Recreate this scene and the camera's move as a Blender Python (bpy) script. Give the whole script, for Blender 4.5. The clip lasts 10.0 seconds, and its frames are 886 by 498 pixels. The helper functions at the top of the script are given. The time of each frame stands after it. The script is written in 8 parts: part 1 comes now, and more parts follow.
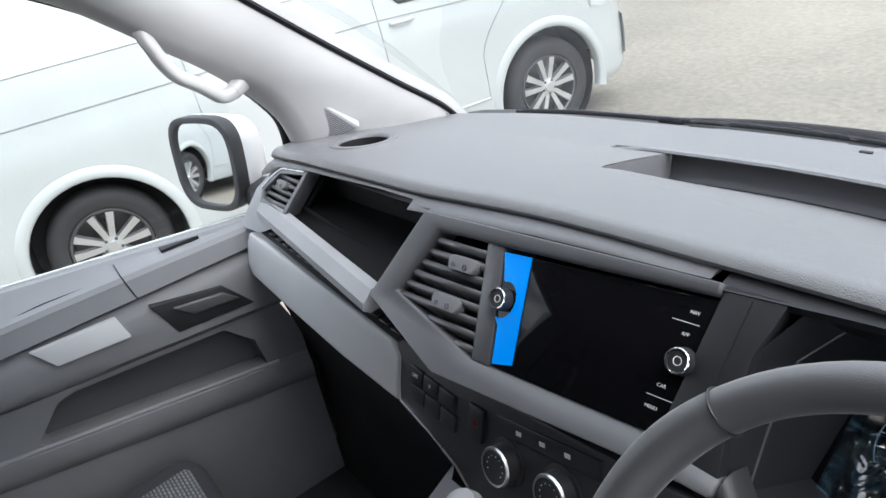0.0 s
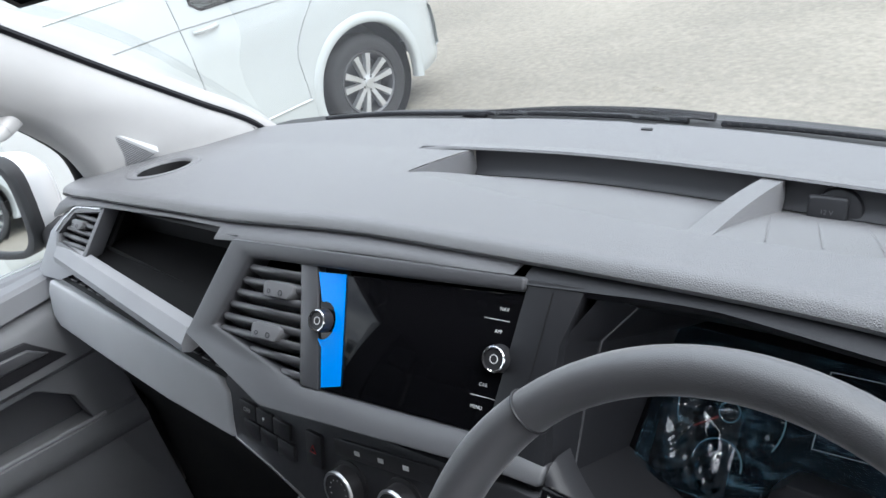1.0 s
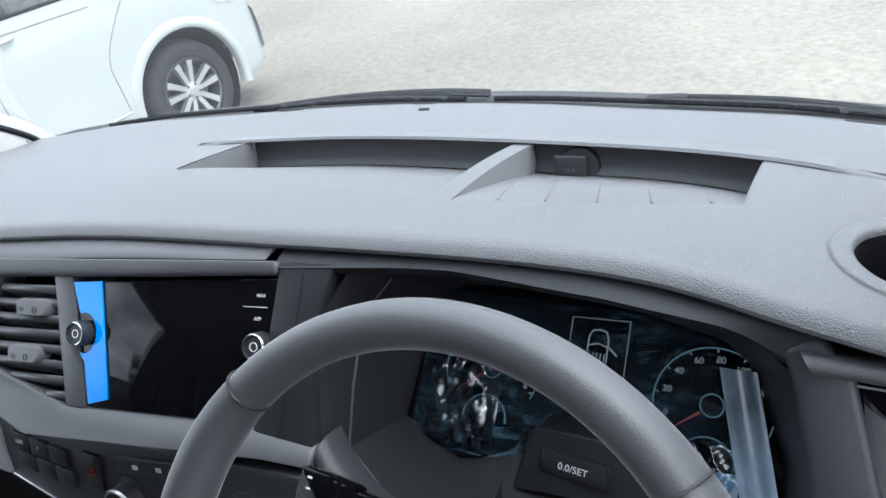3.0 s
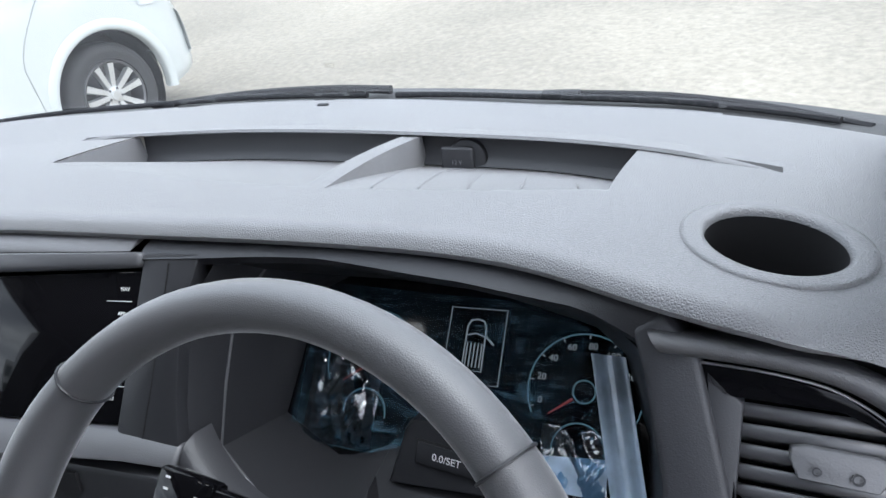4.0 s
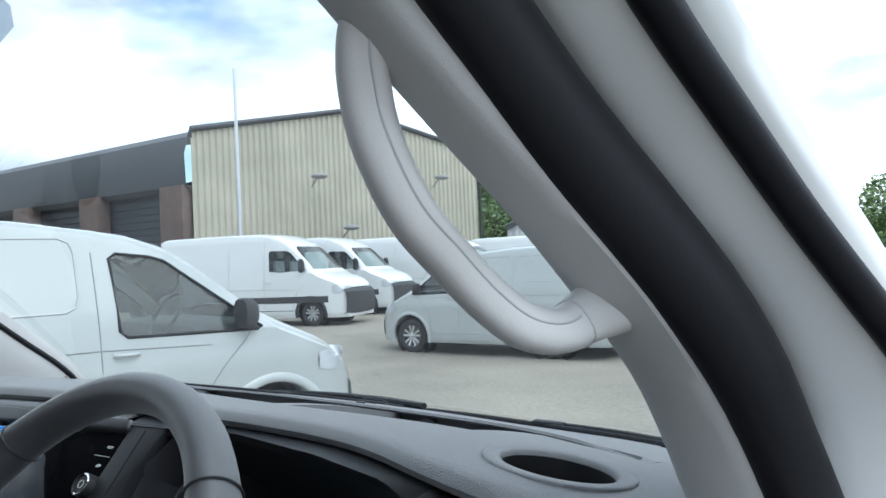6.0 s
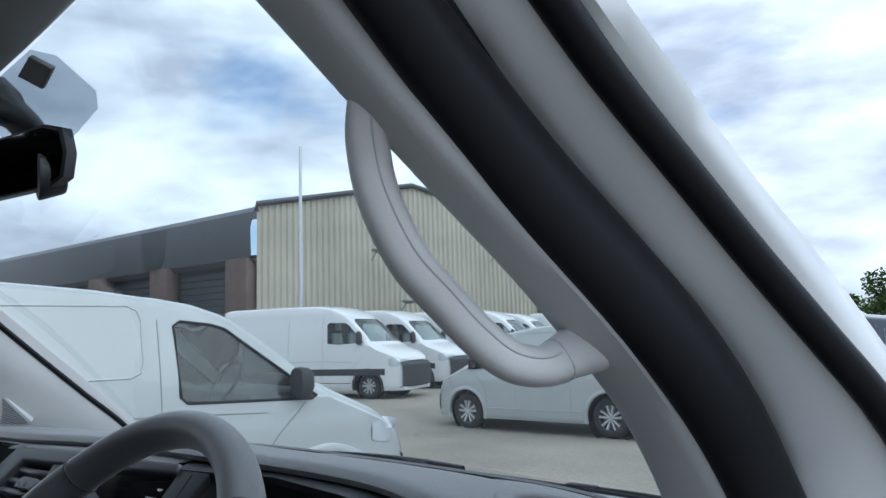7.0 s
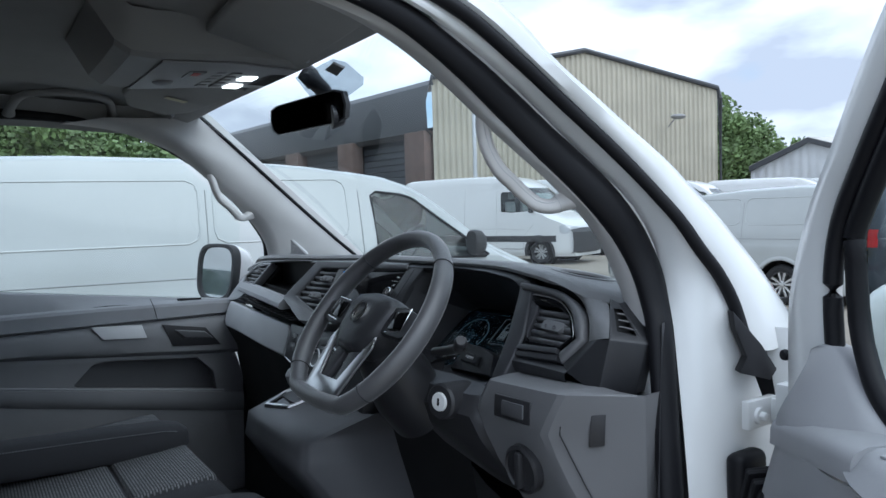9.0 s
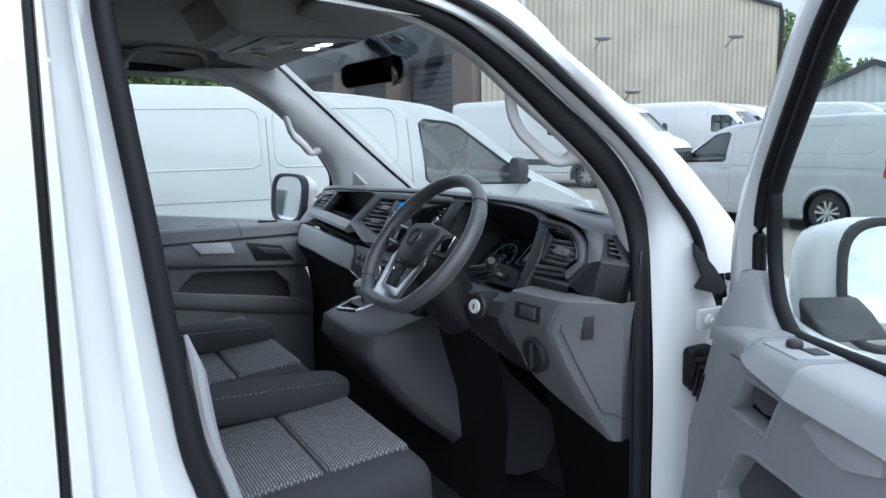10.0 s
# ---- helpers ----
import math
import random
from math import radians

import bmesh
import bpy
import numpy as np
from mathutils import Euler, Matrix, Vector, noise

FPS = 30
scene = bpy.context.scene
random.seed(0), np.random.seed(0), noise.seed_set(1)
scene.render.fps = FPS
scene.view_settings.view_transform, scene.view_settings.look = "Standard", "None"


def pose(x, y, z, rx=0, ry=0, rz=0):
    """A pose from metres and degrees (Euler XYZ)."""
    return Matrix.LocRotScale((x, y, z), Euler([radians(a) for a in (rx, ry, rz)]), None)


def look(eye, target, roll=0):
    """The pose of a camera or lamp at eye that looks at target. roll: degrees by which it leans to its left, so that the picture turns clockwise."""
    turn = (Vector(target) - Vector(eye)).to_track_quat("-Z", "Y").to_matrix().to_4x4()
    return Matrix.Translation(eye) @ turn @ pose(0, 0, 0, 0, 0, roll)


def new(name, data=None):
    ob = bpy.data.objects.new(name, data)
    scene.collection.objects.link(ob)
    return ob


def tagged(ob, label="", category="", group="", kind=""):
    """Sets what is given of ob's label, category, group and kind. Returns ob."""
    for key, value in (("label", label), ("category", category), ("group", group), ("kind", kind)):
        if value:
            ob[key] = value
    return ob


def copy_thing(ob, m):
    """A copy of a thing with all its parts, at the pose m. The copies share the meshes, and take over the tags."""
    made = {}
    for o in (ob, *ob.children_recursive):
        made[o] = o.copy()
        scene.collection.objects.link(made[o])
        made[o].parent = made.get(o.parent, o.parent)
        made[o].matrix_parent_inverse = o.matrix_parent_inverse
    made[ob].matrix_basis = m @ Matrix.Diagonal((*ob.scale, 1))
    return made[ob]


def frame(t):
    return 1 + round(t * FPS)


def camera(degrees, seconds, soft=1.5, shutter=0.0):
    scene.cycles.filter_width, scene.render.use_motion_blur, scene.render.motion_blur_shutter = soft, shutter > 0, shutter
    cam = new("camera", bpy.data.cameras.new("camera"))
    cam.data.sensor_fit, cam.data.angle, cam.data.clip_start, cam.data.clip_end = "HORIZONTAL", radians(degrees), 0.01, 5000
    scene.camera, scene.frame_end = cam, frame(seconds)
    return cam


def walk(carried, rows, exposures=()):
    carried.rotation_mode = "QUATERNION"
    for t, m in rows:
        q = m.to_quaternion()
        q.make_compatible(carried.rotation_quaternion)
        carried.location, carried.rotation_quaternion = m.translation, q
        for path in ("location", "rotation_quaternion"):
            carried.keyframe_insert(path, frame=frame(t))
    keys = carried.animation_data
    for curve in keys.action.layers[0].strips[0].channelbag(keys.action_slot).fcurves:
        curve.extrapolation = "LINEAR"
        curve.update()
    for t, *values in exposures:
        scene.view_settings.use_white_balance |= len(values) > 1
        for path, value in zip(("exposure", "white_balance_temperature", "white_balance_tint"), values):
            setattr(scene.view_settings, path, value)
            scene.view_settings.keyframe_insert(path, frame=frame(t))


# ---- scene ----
# ---------- camera ----------
cam = camera(63.1, 10.0)
PATH = [
    (0.0, 0.4602, 0.0128, 1.7321, 63.139, 11.962, 53.752),
    (0.5, 0.4483, 0.0379, 1.7492, 60.576, 13.157, 44.093),
    (1.0, 0.4723, 0.0557, 1.7368, 59.563, 13.103, 39.092),
    (1.5, 0.4905, 0.0671, 1.7256, 58.755, 13.222, 35.933),
    (2.0, 0.5117, 0.0802, 1.7140, 57.975, 13.345, 32.520),
    (2.5, 0.5364, 0.0921, 1.7068, 57.231, 13.139, 29.399),
    (4.0, 0.6001, 0.1190, 1.6668, 56.633, 10.497, 22.079),
    (4.5, 0.6513, 0.1432, 1.6371, 57.629, 8.910, 22.022),
    (5.0, 0.7375, 0.1516, 1.5938, 63.990, 7.538, 25.632),
    (5.2, 0.7696, 0.1372, 1.5828, 69.669, 6.471, 28.000),
    (5.5, 0.8087, 0.1188, 1.5719, 78.109, 4.967, 32.154),
    (6.0, 0.8737, 0.0615, 1.5424, 91.070, 2.538, 37.984),
    (7.3, 0.9619, 0.0267, 1.5204, 97.322, 1.904, 43.294),
    (7.5, 0.9961, -0.0159, 1.5177, 96.510, 2.453, 44.078),
    (8.0, 1.1352, -0.1444, 1.5156, 93.656, 2.929, 47.640),
    (8.5, 1.2966, -0.2443, 1.5065, 90.589, 2.580, 52.058),
    (9.0, 1.5046, -0.3563, 1.5014, 87.174, 1.755, 56.315),
    (9.5, 1.6662, -0.4566, 1.5212, 83.939, 1.329, 58.674),
    (10.0, 1.8173, -0.5389, 1.5630, 80.992, 1.115, 59.991),
]
EXPOSURES = [(0.0, 1.95, 6150, 11), (2.5, 2.08, 5850, 8), (4.5, 2.2, 6050, 14), (5.0, 2.2, 6300, 21), (5.5, 1.85, 5950, 14), (6.0, 1.25, 5650, 4), (7.5, 0.68, 5450, 6), (8.5, 0.78, 5450, 6), (9.0, 0.92, 5500, 6), (10.0, 1.2, 5500, 6)]
walk(cam, [(t, pose(x, y, z, rx, ry, rz)) for t, x, y, z, rx, ry, rz in PATH], EXPOSURES)

# ---------- light ----------
SUN_EL, SUN_ROT = 52.0, 78.0
world = bpy.data.worlds.new("sky")
scene.world = world
world.use_nodes = True
wn, wl = world.node_tree.nodes, world.node_tree.links
bg = wn["Background"]
sky = wn.new("ShaderNodeTexSky")
sky.sky_type, sky.sun_disc = "NISHITA", False
sky.sun_elevation, sky.sun_rotation = radians(SUN_EL), radians(SUN_ROT)
sky.air_density, sky.dust_density, sky.ozone_density = 1.0, 1.5, 1.0
tc = wn.new("ShaderNodeTexCoord")
mp = wn.new("ShaderNodeMapping")
mp.inputs["Scale"].default_value = (1.0, 1.0, 2.6)
wl.new(tc.outputs["Generated"], mp.inputs["Vector"])
cl = wn.new("ShaderNodeTexNoise")
cl.inputs["Scale"].default_value, cl.inputs["Detail"].default_value, cl.inputs["Roughness"].default_value = 2.3, 5.0, 0.5
wl.new(mp.outputs["Vector"], cl.inputs["Vector"])
cr = wn.new("ShaderNodeValToRGB")
cr.color_ramp.elements[0].position, cr.color_ramp.elements[1].position = 0.29, 0.43
wl.new(cl.outputs["Fac"], cr.inputs["Fac"])
cl2 = wn.new("ShaderNodeTexNoise")
cl2.inputs["Scale"].default_value, cl2.inputs["Detail"].default_value = 4.2, 5.0
wl.new(mp.outputs["Vector"], cl2.inputs["Vector"])
cr2 = wn.new("ShaderNodeValToRGB")
cr2.color_ramp.elements[0].position, cr2.color_ramp.elements[1].position = 0.35, 0.62
cr2.color_ramp.elements[0].color, cr2.color_ramp.elements[1].color = (3.7, 3.85, 4.3, 1), (7.7, 7.8, 8.0, 1)
wl.new(cl2.outputs["Fac"], cr2.inputs["Fac"])
mx = wn.new("ShaderNodeMix")
mx.data_type = "RGBA"
wl.new(cr.outputs["Color"], mx.inputs["Factor"])
wl.new(sky.outputs["Color"], mx.inputs["A"])
wl.new(cr2.outputs["Color"], mx.inputs["B"])
wl.new(mx.outputs["Result"], bg.inputs["Color"])
bg.inputs["Strength"].default_value = 0.10
sun = new("sun", bpy.data.lights.new("sun", "SUN"))
sun.data.energy, sun.data.angle, sun.data.color = 1.0, radians(60), (1.0, 0.96, 0.9)
a, e = radians(SUN_ROT), radians(SUN_EL)
sun.matrix_world = look((0, 0, 20), Vector((0, 0, 20)) - Vector((math.sin(a) * math.cos(e), math.cos(a) * math.cos(e), math.sin(e))))


# ---------- materials ----------
def material(name, color, rough=0.5, metal=0.0, bump=0.0, bscale=300.0, vary=0.06, vscale=8.0, voronoi=False, spec=0.5, coat=0.0, fine=0.0, fscale=40.0, sheen=0.0):
    m = bpy.data.materials.new(name)
    m.use_nodes = True
    n, l = m.node_tree.nodes, m.node_tree.links
    b = n["Principled BSDF"]
    b.inputs["Roughness"].default_value, b.inputs["Metallic"].default_value = rough, metal
    b.inputs["Specular IOR Level"].default_value = spec
    b.inputs["Coat Weight"].default_value = coat
    b.inputs["Sheen Weight"].default_value, b.inputs["Sheen Roughness"].default_value = sheen, 0.35
    b.inputs["Coat Roughness"].default_value = 0.06
    co = n.new("ShaderNodeTexCoord")
    big = n.new("ShaderNodeTexNoise")
    big.inputs["Scale"].default_value, big.inputs["Detail"].default_value = vscale, 6.0
    l.new(co.outputs["Object"], big.inputs["Vector"])
    ramp = n.new("ShaderNodeMapRange")
    ramp.inputs["From Min"].default_value, ramp.inputs["From Max"].default_value = 0.3, 0.7
    ramp.inputs["To Min"].default_value, ramp.inputs["To Max"].default_value = 1.0 - vary, 1.0 + vary
    l.new(big.outputs["Fac"], ramp.inputs["Value"])
    mul = n.new("ShaderNodeVectorMath")
    mul.operation = "SCALE"
    mul.inputs[0].default_value = color
    l.new(ramp.outputs["Result"], mul.inputs["Scale"])
    if fine:
        sp = n.new("ShaderNodeTexNoise")
        sp.inputs["Scale"].default_value, sp.inputs["Detail"].default_value, sp.inputs["Roughness"].default_value = fscale, 8.0, 0.7
        l.new(co.outputs["Object"], sp.inputs["Vector"])
        sr = n.new("ShaderNodeMapRange")
        sr.inputs["From Min"].default_value, sr.inputs["From Max"].default_value = 0.3, 0.7
        sr.inputs["To Min"].default_value, sr.inputs["To Max"].default_value = 1.0 - fine, 1.0 + fine
        l.new(sp.outputs["Fac"], sr.inputs["Value"])
        mu = n.new("ShaderNodeMath")
        mu.operation = "MULTIPLY"
        l.new(ramp.outputs["Result"], mu.inputs[0])
        l.new(sr.outputs["Result"], mu.inputs[1])
        l.new(mu.outputs["Value"], mul.inputs["Scale"])
    l.new(mul.outputs["Vector"], b.inputs["Base Color"])
    rr = n.new("ShaderNodeMapRange")
    rr.inputs["To Min"].default_value, rr.inputs["To Max"].default_value = rough * 0.88, min(1.0, rough * 1.12)
    l.new(big.outputs["Fac"], rr.inputs["Value"])
    l.new(rr.outputs["Result"], b.inputs["Roughness"])
    if bump:
        if voronoi:
            t = n.new("ShaderNodeTexVoronoi")
            t.feature = "DISTANCE_TO_EDGE"
            out = t.outputs["Distance"]
        else:
            t = n.new("ShaderNodeTexNoise")
            t.inputs["Detail"].default_value = 3.0
            out = t.outputs["Fac"]
        t.inputs["Scale"].default_value = bscale
        l.new(co.outputs["Object"], t.inputs["Vector"])
        bp = n.new("ShaderNodeBump")
        bp.inputs["Strength"].default_value, bp.inputs["Distance"].default_value = bump, (0.0022 if voronoi else 0.0012)
        l.new(out, bp.inputs["Height"])
        l.new(bp.outputs["Normal"], b.inputs["Normal"])
    return m


def glass(name, tint=(0.9, 0.95, 0.94), gloss=1.0):
    m = bpy.data.materials.new(name)
    m.use_nodes = True
    n, l = m.node_tree.nodes, m.node_tree.links
    n.remove(n["Principled BSDF"])
    tr, gl, fr, mix = n.new("ShaderNodeBsdfTransparent"), n.new("ShaderNodeBsdfGlossy"), n.new("ShaderNodeFresnel"), n.new("ShaderNodeMixShader")
    tr.inputs["Color"].default_value = (*tint, 1)
    gl.inputs["Roughness"].default_value = 0.02
    fr.inputs["IOR"].default_value = 1.45
    sc = n.new("ShaderNodeMath")
    sc.operation = "MULTIPLY"
    sc.inputs[1].default_value = gloss
    l.new(fr.outputs["Fac"], sc.inputs[0])
    l.new(sc.outputs["Value"], mix.inputs["Fac"])
    l.new(tr.outputs["BSDF"], mix.inputs[1])
    l.new(gl.outputs["BSDF"], mix.inputs[2])
    l.new(mix.outputs["Shader"], n["Material Output"].inputs["Surface"])
    return m


def glowing(name, color, strength):
    m = bpy.data.materials.new(name)
    m.use_nodes = True
    b = m.node_tree.nodes["Principled BSDF"]
    b.inputs["Base Color"].default_value = (0.02, 0.02, 0.02, 1)
    b.inputs["Emission Color"].default_value, b.inputs["Emission Strength"].default_value = (*color, 1), strength
    return m


M_TOP = material("dash_skin", (0.125, 0.125, 0.132), 0.4, spec=1.0, sheen=0.25, bump=0.46, bscale=560, voronoi=True, vary=0.04)
M_FASCIA = material("fascia_plastic", (0.075, 0.076, 0.082), 0.36, spec=0.7, sheen=0.1, bump=0.2, bscale=900)
M_TRIM = material("patterned_trim", (0.085, 0.085, 0.09), 0.36, spec=0.8, bump=0.32, bscale=800, voronoi=True)
M_DARK = material("dark_plastic", (0.025, 0.025, 0.028), 0.4, sheen=0.04, bump=0.15, bscale=900)
# Near-black; in wells, backings and the footwell it stands in for shade.
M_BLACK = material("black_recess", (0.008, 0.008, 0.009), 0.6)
M_GREY = material("light_grey_plastic", (0.28, 0.284, 0.298), 0.5, bump=0.3, bscale=700)
M_MID = material("mid_grey_plastic", (0.31, 0.314, 0.328), 0.5, bump=0.3, bscale=700)
M_PILLAR = material("pillar_trim_grey", (0.5, 0.495, 0.49), 0.6, bump=0.25, bscale=1100)
M_HEAD = material("headliner_cloth", (0.36, 0.36, 0.352), 0.95, bump=0.4, bscale=900)
M_LEATHER = material("wheel_leather", (0.08, 0.08, 0.085), 0.42, spec=0.95, sheen=0.45, bump=0.15, bscale=800, voronoi=True)
M_SILVER = material("satin_silver", (0.62, 0.62, 0.63), 0.28, metal=1.0)
M_CHROME = material("chrome", (0.8, 0.8, 0.8), 0.08, metal=1.0)
M_SCREEN = material("screen_glass", (0.004, 0.004, 0.005), 0.05, spec=0.2, vary=0.02)
M_BLUE = material("blue_film", (0.0, 0.3, 1.0), 0.2)
M_WHITE = material("white_paint", (0.7, 0.71, 0.71), 0.22, coat=0.6, vary=0.015)
M_RUBBER = material("rubber_seal", (0.0085, 0.0087, 0.011), 0.5, spec=0.22, bump=0.1)
M_TYRE = material("tyre", (0.02, 0.02, 0.021), 0.75, bump=0.3, bscale=200)
M_CLOTH = material("seat_bolster", (0.035, 0.036, 0.041), 0.9, bump=0.4, bscale=1500)
M_FLOORMAT = material("rubber_mat", (0.03, 0.031, 0.036), 0.7, bump=0.4, bscale=500)
M_PRINT = material("white_print", (0.7, 0.7, 0.7), 0.6)
M_REDPRINT = material("red_print", (0.45, 0.03, 0.03), 0.5)
M_GREYVAN = material("grey_metallic_paint", (0.055, 0.065, 0.085), 0.25, metal=0.3, coat=0.7)
M_RED = material("red_lens", (0.4, 0.012, 0.015), 0.12, coat=0.5)
M_BUMPER = material("black_bumper", (0.03, 0.03, 0.032), 0.6, bump=0.2)
M_LAMP = material("headlamp_glass", (0.5, 0.52, 0.55), 0.08, coat=1.0)
M_TINT = glass("tinted_glass", (0.74, 0.83, 0.81), 1.5)
M_GLASS = glass("clear_glass", (0.93, 0.97, 0.96), 1.0)
M_CABIN = material("van_cabin", (0.09, 0.093, 0.1), 0.8)
M_MIRROR = material("mirror", (0.85, 0.87, 0.88), 0.02, metal=1.0, vary=0.0)
def film(name):
    """Hazy bluish plastic film that lets part of what lies under it through. Its blue patches paint in reflected sky.
    """
    mt = material(name, (0.2, 0.42, 0.58), 0.1, spec=0.9, vary=0.3, vscale=60)
    n, l = mt.node_tree.nodes, mt.node_tree.links
    tr, mix = n.new("ShaderNodeBsdfTransparent"), n.new("ShaderNodeMixShader")
    no, mr = n.new("ShaderNodeTexNoise"), n.new("ShaderNodeMapRange")
    no.inputs["Scale"].default_value, no.inputs["Detail"].default_value, no.inputs["Distortion"].default_value = 9.0, 1.0, 1.5
    mr.inputs["From Min"].default_value, mr.inputs["From Max"].default_value = 0.5, 0.8
    mr.inputs["To Min"].default_value, mr.inputs["To Max"].default_value = 0.03, 0.4
    l.new(no.outputs["Fac"], mr.inputs["Value"])
    l.new(mr.outputs["Result"], mix.inputs["Fac"])
    l.new(tr.outputs["BSDF"], mix.inputs[1])
    l.new(n["Principled BSDF"].outputs["BSDF"], mix.inputs[2])
    l.new(mix.outputs["Shader"], n["Material Output"].inputs["Surface"])
    return mt


M_FILM = film("protective_film")


M_LAMPON = glowing("reading_lamp_light", (1.0, 0.97, 0.9), 2.2)
M_PAPER = material("label_paper", (0.62, 0.6, 0.42), 0.6)
M_DARKMIRROR = material("dimmed_mirror", (0.05, 0.05, 0.055), 0.05, metal=1.0, vary=0.0)
M_PULL = material("pale_grey_plastic", (0.36, 0.365, 0.375), 0.45, bump=0.2, bscale=700)


def woven(name):
    """Seat cloth with rows of short light dashes on dark."""
    mt = material(name, (0.05, 0.052, 0.056), 0.9, bump=0.4, bscale=1500)
    n, l = mt.node_tree.nodes, mt.node_tree.links
    br = n.new("ShaderNodeTexBrick")
    br.inputs["Color1"].default_value, br.inputs["Color2"].default_value, br.inputs["Mortar"].default_value = (0.23, 0.235, 0.245, 1), (0.16, 0.165, 0.172, 1), (0.05, 0.052, 0.056, 1)
    br.inputs["Scale"].default_value = 1.0
    br.inputs["Brick Width"].default_value, br.inputs["Row Height"].default_value, br.inputs["Mortar Size"].default_value = 0.0105, 0.006, 0.0013
    cd = n.new("ShaderNodeTexCoord")
    l.new(cd.outputs["Object"], br.inputs["Vector"])
    l.new(br.outputs["Color"], n["Principled BSDF"].inputs["Base Color"])
    bp = n.new("ShaderNodeBump")
    bp.inputs["Strength"].default_value, bp.inputs["Distance"].default_value, bp.invert = 0.6, 0.001, True
    l.new(br.outputs["Fac"], bp.inputs["Height"])
    l.new(bp.outputs["Normal"], n["Principled BSDF"].inputs["Normal"])
    return mt


M_TWEED = woven("woven_seat_cloth")
M_BLACKRIM = material("rim_barrel", (0.12, 0.12, 0.125), 0.4, metal=0.7)
M_ALLOY = material("alloy_silver", (0.62, 0.63, 0.64), 0.3, metal=0.85)
M_TINTVAN = material("dark_tinted_glass", (0.1, 0.125, 0.125), 0.05, spec=0.8, vary=0.3, vscale=1.5)
M_GAP = material("shut_gap", (0.25, 0.26, 0.26), 0.7)
M_YELLOW = material("yellow_plate", (0.6, 0.47, 0.05), 0.5)
M_CORR = material("beige_sheet", (0.44, 0.41, 0.33), 0.6, vary=0.12, vscale=0.6)
M_CORR2 = material("pale_sheet", (0.62, 0.63, 0.64), 0.6, vary=0.1, vscale=0.8)
M_CLAD = material("dark_cladding", (0.06, 0.063, 0.07), 0.5, vary=0.15, vscale=0.5)
M_CLAD2 = material("dark_shutter", (0.05, 0.055, 0.065), 0.5, vary=0.2, vscale=0.4)
M_BRICK = material("brown_brick", (0.13, 0.09, 0.075), 0.85, bump=0.8, bscale=6, voronoi=True, vary=0.2, vscale=3)
M_ROOF = material("pale_roof_sheet", (0.5, 0.49, 0.46), 0.6, vary=0.15, vscale=0.7)
M_BARK = material("bark", (0.09, 0.07, 0.05), 0.9, bump=0.6, bscale=20)
M_LEAF = material("leaves", (0.13, 0.195, 0.07), 0.6, vary=0.5, vscale=0.9)
M_GROUND = material("yard_surface", (0.255, 0.23, 0.19), 0.9, bump=0.35, bscale=30, vary=0.26, vscale=0.35, fine=0.26, fscale=20.0)
# Near-black that paints the shade inside the shelf and the handle recess.
M_RECESS = material("recess_shade", (0.0055, 0.0055, 0.006), 0.6, spec=0.12)
M_HANDLE = material("handle_plastic", (0.62, 0.61, 0.6), 0.42, bump=0.12, bscale=900)
M_TINTCLEAR = glass("faint_green_glass", (0.86, 0.93, 0.91), 1.0)
M_KNEE = material("knee_plastic", (0.14, 0.141, 0.148), 0.5, bump=0.3, bscale=700)
M_CONSOLE = material("console_plastic", (0.27, 0.27, 0.27), 0.6, bump=0.3, bscale=700)
M_FROST = glass("frosted_film", (0.72, 0.75, 0.78), 0.12)
M_PDOOR = material("door_trim_plastic", (0.19, 0.192, 0.202), 0.5, bump=0.3, bscale=700)
M_CUP = material("pale_door_plastic", (0.5, 0.505, 0.515), 0.45, bump=0.2, bscale=700)
# Darker copy of white_paint: lower outdoor brightness of parked vans put into the colour.
M_PAINT = material("dimmed_white_paint", (0.42, 0.44, 0.435), 0.25, coat=0.5, vary=0.03, vscale=2.0)
M_LOWER = material("lower_console_plastic", (0.1, 0.101, 0.109), 0.5, bump=0.3, bscale=700)
# Lighter than dark_plastic: light caught on the blades is put into the colour.
M_SLAT = material("lit_slat_plastic", (0.06, 0.06, 0.065), 0.34, spec=0.8, sheen=0.06, bump=0.1, bscale=900)
M_CRINKLE = glass("crumpled_clear_film", (0.7, 0.88, 1.0), 4.5)
# Darker than the other fascia plastics: shade round the display is in the colour.
M_WELL = material("dark_well_plastic", (0.02, 0.0205, 0.0235), 0.42, spec=0.4, bump=0.2, bscale=900)
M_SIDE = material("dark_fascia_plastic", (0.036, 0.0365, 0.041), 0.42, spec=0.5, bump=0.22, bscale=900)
# Pale blue that puts the film's reflection of sky and windscreen into the colour.
M_TABFILM = material("film_reflection_blue", (0.48, 0.6, 0.74), 0.12, spec=0.8, vary=0.35, vscale=25)
M_POD = material("dark_pod_plastic", (0.028, 0.0285, 0.032), 0.42, spec=0.5, bump=0.25, bscale=900)


